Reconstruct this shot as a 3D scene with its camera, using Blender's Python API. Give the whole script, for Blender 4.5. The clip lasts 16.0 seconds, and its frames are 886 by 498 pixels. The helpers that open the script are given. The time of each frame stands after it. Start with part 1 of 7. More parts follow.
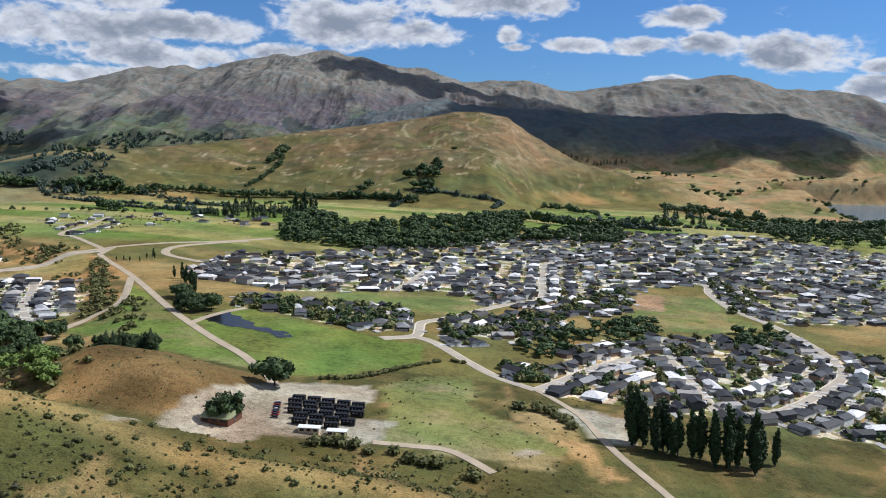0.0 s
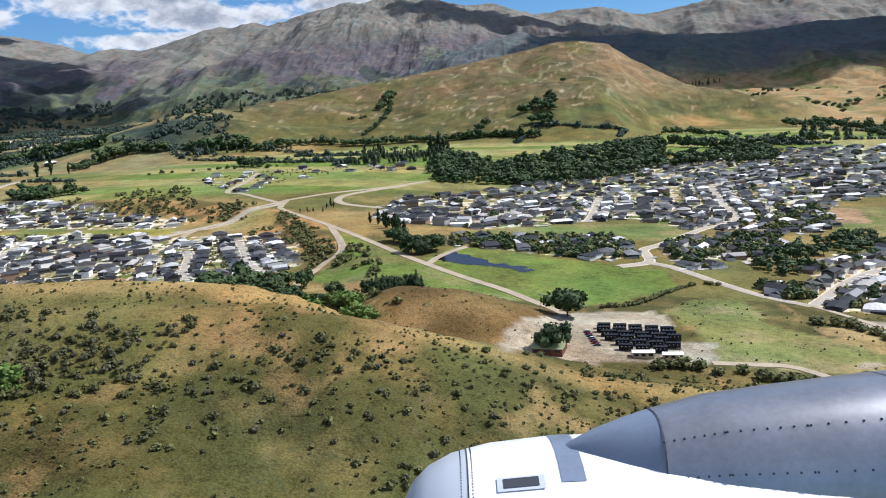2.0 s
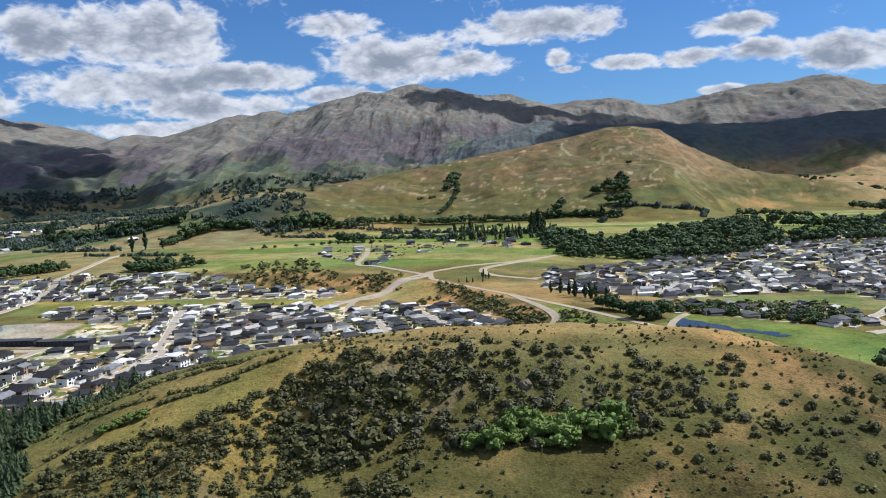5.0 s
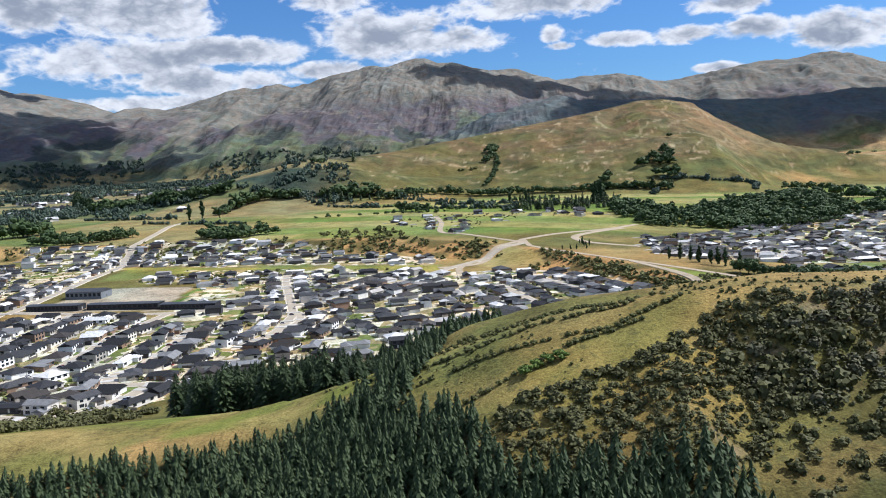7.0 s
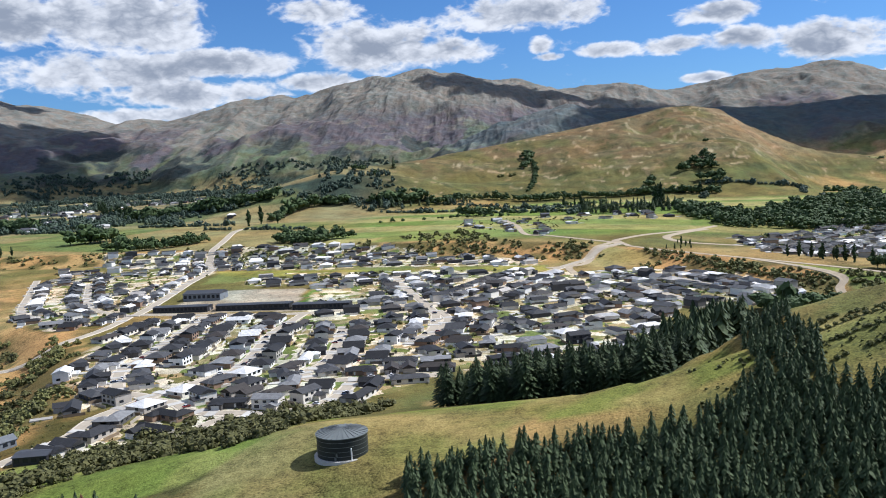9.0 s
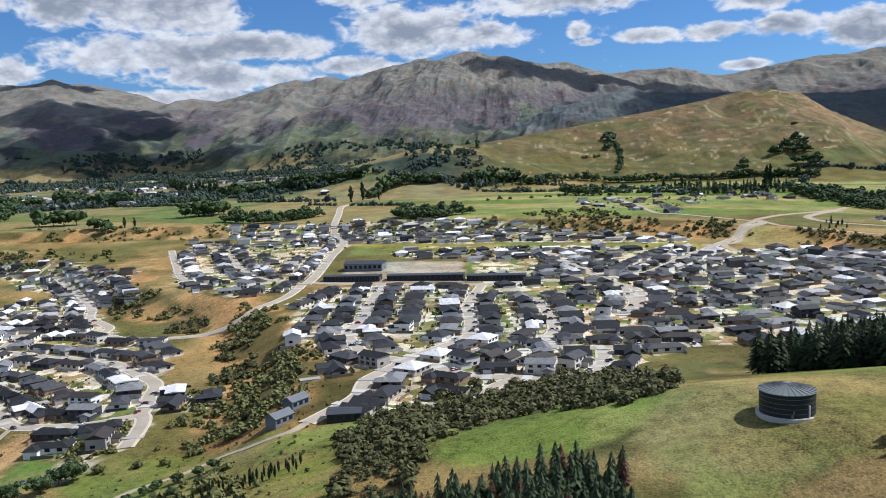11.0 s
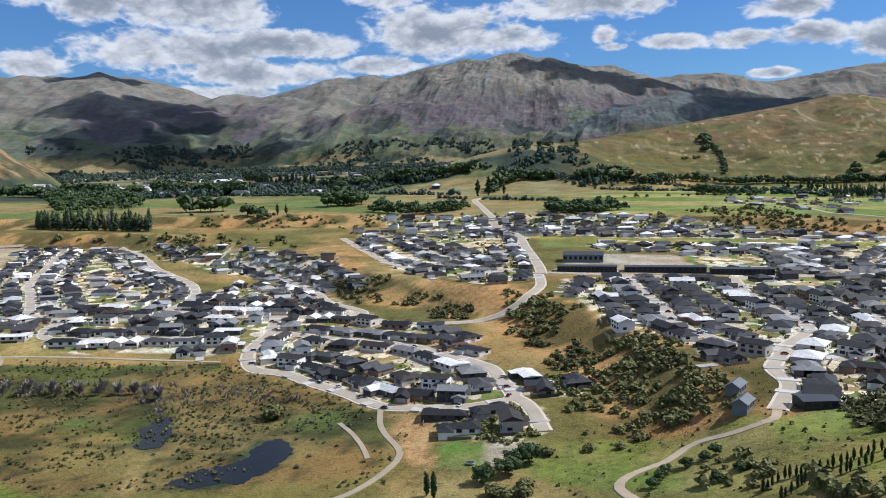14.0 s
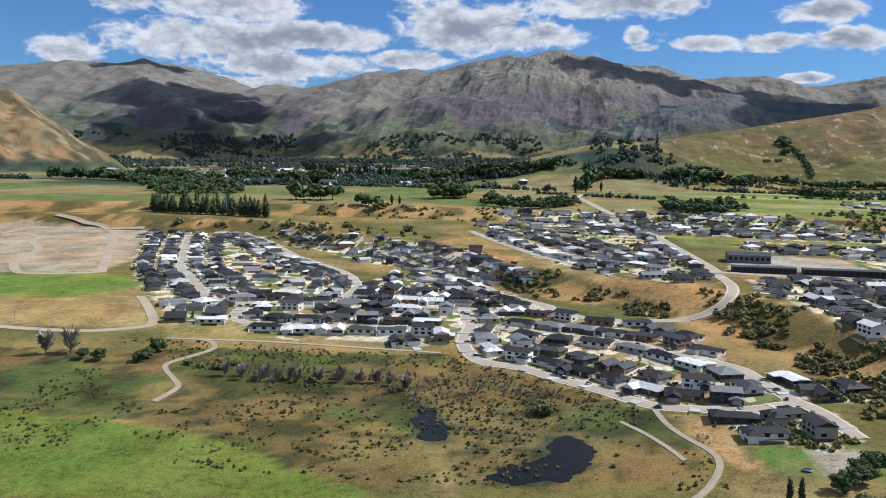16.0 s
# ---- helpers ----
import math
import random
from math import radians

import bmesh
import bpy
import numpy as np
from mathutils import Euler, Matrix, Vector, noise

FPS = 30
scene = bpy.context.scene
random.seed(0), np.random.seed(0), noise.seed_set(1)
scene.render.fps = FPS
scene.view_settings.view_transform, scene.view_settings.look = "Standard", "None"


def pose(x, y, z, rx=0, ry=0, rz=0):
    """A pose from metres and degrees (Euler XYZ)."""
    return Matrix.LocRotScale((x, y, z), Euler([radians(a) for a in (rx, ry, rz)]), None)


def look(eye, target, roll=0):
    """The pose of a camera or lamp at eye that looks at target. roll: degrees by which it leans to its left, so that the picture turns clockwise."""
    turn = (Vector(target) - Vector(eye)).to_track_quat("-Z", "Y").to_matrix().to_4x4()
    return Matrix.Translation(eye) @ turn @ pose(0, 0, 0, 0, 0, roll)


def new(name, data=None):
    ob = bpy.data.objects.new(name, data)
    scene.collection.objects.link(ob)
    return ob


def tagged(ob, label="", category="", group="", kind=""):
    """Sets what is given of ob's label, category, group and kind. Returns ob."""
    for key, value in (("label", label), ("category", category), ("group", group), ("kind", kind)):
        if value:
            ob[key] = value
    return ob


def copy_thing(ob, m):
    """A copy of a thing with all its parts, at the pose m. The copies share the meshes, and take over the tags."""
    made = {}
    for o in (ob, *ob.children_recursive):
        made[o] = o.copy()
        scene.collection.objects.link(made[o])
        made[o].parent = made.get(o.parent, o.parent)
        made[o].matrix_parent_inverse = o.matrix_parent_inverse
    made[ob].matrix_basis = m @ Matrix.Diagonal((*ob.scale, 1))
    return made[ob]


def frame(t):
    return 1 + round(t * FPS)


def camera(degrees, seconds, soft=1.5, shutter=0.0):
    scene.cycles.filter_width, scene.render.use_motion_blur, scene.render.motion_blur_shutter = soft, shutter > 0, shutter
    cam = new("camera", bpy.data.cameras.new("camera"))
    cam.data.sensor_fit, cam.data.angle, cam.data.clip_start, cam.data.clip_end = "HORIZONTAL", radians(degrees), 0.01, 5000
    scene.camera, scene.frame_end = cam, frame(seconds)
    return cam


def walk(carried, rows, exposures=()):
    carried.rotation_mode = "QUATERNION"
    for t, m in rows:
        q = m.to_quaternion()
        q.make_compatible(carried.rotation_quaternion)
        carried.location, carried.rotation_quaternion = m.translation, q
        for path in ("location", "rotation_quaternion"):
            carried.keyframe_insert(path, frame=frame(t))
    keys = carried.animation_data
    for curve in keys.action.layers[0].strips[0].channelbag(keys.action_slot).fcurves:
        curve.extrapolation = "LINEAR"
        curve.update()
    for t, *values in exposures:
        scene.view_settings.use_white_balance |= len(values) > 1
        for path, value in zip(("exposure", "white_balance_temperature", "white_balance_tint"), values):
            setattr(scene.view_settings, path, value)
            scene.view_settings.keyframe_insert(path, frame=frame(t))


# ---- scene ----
cam = camera(55.7, 16.0, soft=1.0)
METRES, EYE, TILT, LEAN, TURN = 600.0, 95.0, -6.0, -1.2, 0.0
ROWS = [
    (0.0, 0.0, 0.0, 0.0, 0.0, 0.0, -0.0),
    (0.5, -0.0313, -0.0024, -0.0008, 0.69, -1.72, 1.3),
    (1.0, -0.0628, -0.0006, -0.0016, 2.29, -2.33, 2.79),
    (1.5, -0.0945, 0.0007, -0.0024, 3.65, -2.96, 3.78),
    (2.0, -0.1259, 0.001, -0.003, 4.64, -3.82, 4.29),
    (2.5, -0.1572, 0.0005, -0.004, 5.72, -2.28, 4.56),
    (3.0, -0.1888, 0.0021, -0.0049, 6.33, -0.24, 4.01),
    (3.5, -0.2204, 0.0039, -0.006, 6.26, 1.28, 4.16),
    (4.0, -0.2514, 0.0041, -0.0069, 5.6, 2.35, 4.2),
    (6.5, -0.4056, 0.0067, -0.0114, 3.74, 1.08, 3.64),
    (7.0, -0.4366, 0.0084, -0.0123, 3.86, 0.52, 3.64),
    (7.5, -0.4677, 0.0075, -0.013, 3.13, 0.17, 3.12),
    (8.0, -0.4992, 0.0048, -0.0137, 2.6, 1.01, 3.74),
    (10.5, -0.6545, 0.0082, -0.0177, 5.04, 1.33, 3.67),
    (11.0, -0.6858, 0.0087, -0.0187, 5.45, 0.33, 2.99),
    (11.5, -0.7168, 0.0078, -0.0195, 5.39, -0.99, 2.25),
    (12.0, -0.748, 0.0086, -0.0202, 5.73, -0.49, 2.2),
    (12.5, -0.7792, 0.0084, -0.0209, 6.86, 0.14, 2.13),
    (13.0, -0.8104, 0.0072, -0.0216, 7.06, -0.07, 1.37),
    (13.5, -0.8417, 0.0051, -0.022, 6.7, -0.26, 0.41),
    (14.0, -0.873, 0.0067, -0.0222, 6.8, 0.49, 1.5),
    (14.5, -0.9044, 0.0065, -0.023, 7.72, 0.55, 2.36),
    (15.0, -0.9359, 0.0058, -0.0232, 7.28, 0.28, 1.23),
    (15.5, -0.9671, 0.0056, -0.0233, 7.64, -0.2, 0.5),
    (16.0, -0.9987, 0.0049, -0.0234, 8.36, 0.23, -0.42),
]
walk(cam, [(t, pose(0, 0, EYE, TILT, LEAN, TURN) @ pose(METRES * x, METRES * y, METRES * z, 90 + pitch, roll, yaw)) for t, x, y, z, yaw, pitch, roll in ROWS],
     exposures=[(0.0, 0.14, 5790, 11.5), (0.5, 0.28, 5790, 11.5), (2.0, 0.38, 5790, 11.5), (3.0, 0.34, 5790, 11.5), (4.0, 0.2, 5790, 11.5), (6.5, 0.38, 5790, 11.5), (8.0, 0.46, 5790, 11.5), (10.5, 0.26, 5790, 11.5), (16.0, 0.2, 5790, 11.5)])


# ---- sky, sun ----
SUN_AZ, SUN_EL = 72.0, 47.0          # degrees clockwise from north (+y), and above the horizon
world = bpy.data.worlds.new("sky")
scene.world = world
world.use_nodes = True


class Nodes:
    """A short hand for building node trees."""

    def __init__(self, tree):
        self.tree = tree
        tree.nodes.clear()

    def add(self, kind):
        return self.tree.nodes.new(kind)

    def link(self, a, b):
        self.tree.links.new(a, b)

    def put(self, socket, value):
        if isinstance(value, bpy.types.NodeSocket):
            self.link(value, socket)
        else:
            socket.default_value = value

    def math(self, op, a, b=0.0, c=0.0, clamp=False):
        n = self.add("ShaderNodeMath")
        n.operation, n.use_clamp = op, clamp
        for s, v in zip(n.inputs, (a, b, c)):
            self.put(s, v)
        return n.outputs[0]

    def noise(self, vector, scale, detail=4.0, rough=0.55, distort=0.0):
        n = self.add("ShaderNodeTexNoise")
        if vector is not None:
            self.link(vector, n.inputs["Vector"])
        for key, value in (("Scale", scale), ("Detail", detail), ("Roughness", rough), ("Distortion", distort)):
            n.inputs[key].default_value = value
        return n.outputs["Fac"]

    def range(self, value, a, b, c=0.0, d=1.0, smooth=False):
        n = self.add("ShaderNodeMapRange")
        n.interpolation_type = "SMOOTHSTEP" if smooth else "LINEAR"
        for s, v in zip(n.inputs, (value, a, b, c, d)):
            self.put(s, v)
        return n.outputs[0]

    def mix(self, fac, a, b, blend="MIX"):
        n = self.add("ShaderNodeMix")
        n.data_type, n.blend_type = "RGBA", blend
        self.put(n.inputs[0], fac)
        for s, v in ((n.inputs[6], a), (n.inputs[7], b)):
            self.put(s, v if isinstance(v, bpy.types.NodeSocket) else (*v, 1.0))
        return n.outputs[2]

    def ramp(self, fac, stops, constant=False):
        n = self.add("ShaderNodeValToRGB")
        self.put(n.inputs[0], fac)
        e = n.color_ramp.elements
        if constant:
            n.color_ramp.interpolation = "CONSTANT"
        while len(e) < len(stops):
            e.new(0.5)
        for el, (p, col) in zip(e, stops):
            el.position, el.color = p, (*col, 1.0)
        return n.outputs[0]


w = Nodes(world.node_tree)
sky = w.add("ShaderNodeTexSky")
sky.sky_type, sky.sun_disc = "NISHITA", False
sky.sun_elevation, sky.sun_rotation, sky.altitude = radians(SUN_EL), radians(SUN_AZ), 400
sky.air_density, sky.dust_density, sky.ozone_density = 1.0, 0.4, 2.0
coord = w.add("ShaderNodeTexCoord").outputs["Generated"]
split = w.add("ShaderNodeSeparateXYZ")
w.link(coord, split.inputs[0])
dx, dy, dz = split.outputs
# azimuth and elevation in degrees
az = w.math("MULTIPLY", w.math("ARCTAN2", dx, dy), 57.2958)
el = w.math("MULTIPLY", w.math("ARCSINE", dz), 57.2958)
# cumulus noise, flattened towards the horizon, and the same a little higher up for the shaded bellies


def puffs(lift):
    c = w.add("ShaderNodeCombineXYZ")
    w.link(w.math("MULTIPLY", az, 0.17), c.inputs[0])
    w.link(w.math("MULTIPLY", w.math("ADD", el, lift), 0.30), c.inputs[1])
    total = w.math("MULTIPLY", w.math("SUBTRACT", w.noise(c.outputs[0], 1.3, 5.0, 0.55, 0.2), 0.5), 2.1)
    # rounded heads at three sizes
    for size, weight, wobble in ((3.0, 0.50, 0.5), (7.0, 0.24, 0.4), (16.0, 0.10, 0.3)):
        lump = w.math("ABSOLUTE", w.math("SUBTRACT", w.noise(c.outputs[0], size, 1.5, 0.5, wobble), 0.5))
        total = w.math("ADD", total, w.math("MULTIPLY", w.math("SUBTRACT", 0.10, lump), weight * 2.6))
    return total


puff, puff_up = puffs(0.0), puffs(0.5)
# the cloud banks: azimuth, elevation, half width, half height, weight
BANKS = [(-24.0, 7.7, 5.4, 1.25, 1.0), (-16.3, 8.1, 4.0, 0.85, 1.05), (-19.2, 6.3, 5.6, 0.85, 1.0), (-22.5, 5.0, 4.2, 0.5, 0.95), (-32.2, 6.6, 2.0, 0.9, 0.95), (-10.7, 6.8, 2.4, 0.6, 1.1),
         (-7.1, 9.0, 4.3, 1.55, 0.95), (-2.6, 8.4, 3.4, 0.8, 0.95), (4.0, 8.4, 0.8, 0.6, 0.9), (4.5, 7.6, 0.9, 0.24, 0.8), (9.2, 7.8, 2.0, 0.45, 0.95), (12.6, 7.7, 2.4, 0.55, 1.05),
         (17.5, 7.7, 2.2, 0.7, 1.0), (22.3, 7.1, 3.6, 1.1, 1.05), (14.6, 5.5, 1.3, 0.3, 0.95), (-22.9, 10.8, 4.6, 1.9, 1.05), (-28.8, 10.8, 2.3, 1.5, 1.0), (3.0, 10.5, 4.8, 1.0, 1.0), (-10.5, 11.3, 2.6, 0.8, 0.95),
         (15.3, 9.4, 2.8, 0.6, 0.95), (27.4, 4.8, 2.2, 0.8, 1.0), (27.5, 6.2, 1.5, 0.4, 0.9), (-33.0, 10.9, 1.8, 0.9, 0.9)]
bank = None
for a, e, wa, we, k in BANKS:
    u = w.math("MULTIPLY", w.math("SUBTRACT", az, a), 1 / wa)
    v = w.math("MULTIPLY", w.math("SUBTRACT", el, e), 1 / we)
    r = w.math("ADD", w.math("MULTIPLY", u, u), w.math("MULTIPLY", v, v))
    b = w.range(r, 0.0, 2.2, k, 0.0)
    bank = b if bank is None else w.math("MAXIMUM", bank, b)
# scattered cumulus over the rest of the sky
rest = w.range(el, 11.0, 16.0, 0.0, 0.42)
bank = w.math("MAXIMUM", bank, rest)
dens = w.math("ADD", bank, puff)
cover_fac = w.range(dens, 0.30, 0.80, 0.0, 1.0, True)
belly = w.range(w.math("ADD", bank, puff_up), 0.45, 1.35, 0.0, 1.0, True)
cloud_col = w.mix(belly, (1.0, 1.0, 1.0), (0.36, 0.40, 0.47))
tinted = w.mix(1.0, sky.outputs[0], (0.57, 0.86, 1.20), "MULTIPLY")
SKY_STRENGTH = 0.068
bg_sky = w.add("ShaderNodeBackground")
w.link(tinted, bg_sky.inputs[0])
bg_sky.inputs[1].default_value = SKY_STRENGTH
bg_cloud = w.add("ShaderNodeBackground")
w.link(cloud_col, bg_cloud.inputs[0])
bg_cloud.inputs[1].default_value = 0.68
both = w.add("ShaderNodeMixShader")
w.link(cover_fac, both.inputs[0])
w.link(bg_sky.outputs[0], both.inputs[1])
w.link(bg_cloud.outputs[0], both.inputs[2])
w.link(both.outputs[0], w.add("ShaderNodeOutputWorld").inputs[0])

sun_way = Vector((math.sin(radians(SUN_AZ)) * math.cos(radians(SUN_EL)), math.cos(radians(SUN_AZ)) * math.cos(radians(SUN_EL)), math.sin(radians(SUN_EL))))
sun = new("sun", bpy.data.lights.new("sun", "SUN"))
sun.data.energy, sun.data.angle, sun.data.color = 4.8, radians(0.55), (1.0, 0.95, 0.87)
sun.matrix_world = look((0, 0, 900), Vector((0, 0, 900)) - sun_way)


# ---- materials ----
def material(name, rough=0.8, metal=0.0):
    m = bpy.data.materials.new(name)
    m.use_nodes = True
    n = Nodes(m.node_tree)
    bsdf = n.add("ShaderNodeBsdfPrincipled")
    bsdf.inputs["Roughness"].default_value, bsdf.inputs["Metallic"].default_value = rough, metal
    bsdf.inputs["Specular IOR Level"].default_value = 0.25
    n.link(bsdf.outputs[0], n.add("ShaderNodeOutputMaterial").inputs[0])
    return m, n, bsdf


def bump(n, bsdf, height, strength, distance):
    b = n.add("ShaderNodeBump")
    b.inputs["Strength"].default_value, b.inputs["Distance"].default_value = strength, distance
    n.link(height, b.inputs["Height"])
    n.link(b.outputs[0], bsdf.inputs["Normal"])


def scaler(n):
    v = n.add("ShaderNodeVectorMath")
    v.operation = "SCALE"
    return v


def position(n):
    return n.add("ShaderNodeNewGeometry").outputs["Position"]


def plain(name, stops, rough=0.8, metal=0.0, scale=0.5, grain=0.25, island=False, whole=False):
    """Colour picked for each object (or each loose piece) from the stops, with stains and grain."""
    m, n, bsdf = material(name, rough, metal)
    if len(stops) > 1:
        pick = n.add("ShaderNodeNewGeometry").outputs["Random Per Island"] if island else n.add("ShaderNodeObjectInfo").outputs["Random"]
        col = n.ramp(pick, stops, True)
    else:
        col = n.ramp(0.5, [(0.0, stops[0][1]), (1.0, stops[0][1])])
    p = position(n)
    f = n.math("ADD", n.math("MULTIPLY", n.noise(p, scale, 3.0), 0.6), n.math("MULTIPLY", n.noise(p, scale * 9, 3.0), 0.4))
    tone = n.range(f, 0.25, 0.75, 1.0 - grain, 1.0 + grain)
    mul = scaler(n)
    n.link(col, mul.inputs[0])
    n.link(tone, mul.inputs["Scale"])
    n.link(mul.outputs[0], bsdf.inputs["Base Color"])
    return m


def ramped(*cols):
    return [(i / len(cols), c) for i, c in enumerate(cols)]


ROOF_COLS = ramped((0.023, 0.023, 0.025), (0.035, 0.035, 0.037), (0.028, 0.027, 0.028), (0.055, 0.055, 0.057), (0.021, 0.021, 0.022), (0.088, 0.088, 0.09), (0.031, 0.03, 0.03), (0.029, 0.029, 0.03), (0.114, 0.113, 0.113), (0.042, 0.043, 0.046), (0.404, 0.398, 0.386), (0.025, 0.024, 0.025), (0.644, 0.625, 0.6), (0.059, 0.053, 0.048), (0.027, 0.027, 0.028), (0.77, 0.742, 0.702), (0.036, 0.037, 0.041), (0.214, 0.211, 0.207), (0.362, 0.333, 0.3))
WALL_COLS = ramped((0.72, 0.71, 0.67), (0.34, 0.32, 0.28), (0.62, 0.57, 0.50), (0.09, 0.085, 0.08), (0.78, 0.78, 0.76), (0.24, 0.16, 0.11), (0.66, 0.65, 0.62), (0.055, 0.055, 0.06), (0.70, 0.67, 0.60))


def roof_material(name, cols):
    m, n, bsdf = material(name, 0.62)
    bsdf.inputs["Specular IOR Level"].default_value = 0.22
    pick = n.add("ShaderNodeNewGeometry").outputs["Random Per Island"]
    col = n.ramp(pick, cols, True)
    p = position(n)
    tone = n.range(n.noise(p, 0.9, 4.0), 0.25, 0.75, 0.75, 1.3)
    mul = scaler(n)
    n.link(col, mul.inputs[0])
    n.link(tone, mul.inputs["Scale"])
    n.link(mul.outputs[0], bsdf.inputs["Base Color"])
    wave = n.add("ShaderNodeTexWave")
    wave.wave_type, wave.bands_direction = "BANDS", "Z"
    wave.inputs["Scale"].default_value = 3.0
    n.link(p, wave.inputs["Vector"])
    bump(n, bsdf, wave.outputs["Fac"], 0.35, 0.04)
    return m


M_ROOF_FAR = roof_material("metal roofing of many houses", ROOF_COLS)
M_ROOFS = [roof_material("roofing", ramped(c, c)) for c in ((0.020, 0.020, 0.021), (0.032, 0.032, 0.034), (0.058, 0.058, 0.060), (0.042, 0.036, 0.032), (0.60, 0.59, 0.57), (0.18, 0.18, 0.18))]
M_WALLS = [plain("cladding", [(0, c)], 0.75, 0, 0.6, 0.18) for c in ((0.74, 0.73, 0.70), (0.36, 0.33, 0.29), (0.09, 0.085, 0.08), (0.24, 0.16, 0.11), (0.64, 0.60, 0.53), (0.05, 0.05, 0.055))]
M_WALL_FAR = plain("cladding far", WALL_COLS, 0.75, 0, 0.6, 0.18, True)
M_GLASS = plain("window glass", [(0, (0.02, 0.024, 0.03))], 0.12, 0, 0.3, 0.2)
M_DOOR = plain("garage door", ramped((0.05, 0.05, 0.055), (0.3, 0.29, 0.28), (0.55, 0.55, 0.53), (0.1, 0.09, 0.08)), 0.6)
M_TRIM = plain("white trim", [(0, (0.7, 0.7, 0.68))], 0.6, 0, 1, 0.1)
M_CONCRETE = plain("concrete", ramped((0.42, 0.40, 0.36), (0.34, 0.32, 0.29), (0.48, 0.46, 0.42)), 0.85, 0, 0.4, 0.2, True)
M_ASPHALT = plain("worn chip seal", [(0, (0.37, 0.318, 0.245))], 0.9, 0, 0.12, 0.22)
M_GRAVEL = plain("pale gravel", [(0, (0.37, 0.30, 0.21))], 0.95, 0, 0.15, 0.28)
M_PATH = plain("pale crushed path", [(0, (0.33, 0.275, 0.195))], 0.95, 0, 0.2, 0.2)
M_KERB = plain("footpath concrete", [(0, (0.54, 0.475, 0.375))], 0.9, 0, 0.3, 0.2)


def leaf_material(name, dark, light, rough=0.75):
    m, n, bsdf = material(name, rough)
    isl = n.add("ShaderNodeNewGeometry").outputs["Random Per Island"]
    obj = n.add("ShaderNodeObjectInfo").outputs["Random"]
    f = n.math("ADD", n.math("MULTIPLY", isl, 0.6), n.math("MULTIPLY", obj, 0.4))
    n.link(n.mix(f, dark, light), bsdf.inputs["Base Color"])
    return m


M_CONIFER = leaf_material("conifer needles", (0.016, 0.030, 0.012), (0.062, 0.090, 0.034))
M_RUST = leaf_material("dead conifer needles", (0.10, 0.035, 0.02), (0.17, 0.075, 0.045))
M_SHRUB = leaf_material("shrub leaves", (0.050, 0.060, 0.018), (0.175, 0.170, 0.055))
M_THICKET = leaf_material("thicket leaves", (0.026, 0.030, 0.011), (0.112, 0.108, 0.036))
M_GREY = leaf_material("grey shrub leaves", (0.065, 0.066, 0.032), (0.16, 0.145, 0.078))
M_BROAD = leaf_material("broad leaves", (0.020, 0.038, 0.013), (0.075, 0.112, 0.036))
# green leaned towards blue, distance haze put into the leaf colour
M_WOODS = leaf_material("woodland leaves", (0.026, 0.044, 0.034), (0.075, 0.104, 0.070))
M_LIME = leaf_material("fresh green leaves", (0.065, 0.11, 0.018), (0.17, 0.23, 0.05))
M_POPLAR = leaf_material("poplar leaves", (0.016, 0.032, 0.012), (0.045, 0.075, 0.024))
M_BARE = leaf_material("leafless twigs", (0.16, 0.14, 0.12), (0.30, 0.265, 0.23))
M_BARK = plain("bark", [(0, (0.10, 0.078, 0.058))], 0.95, 0, 2.0, 0.3)


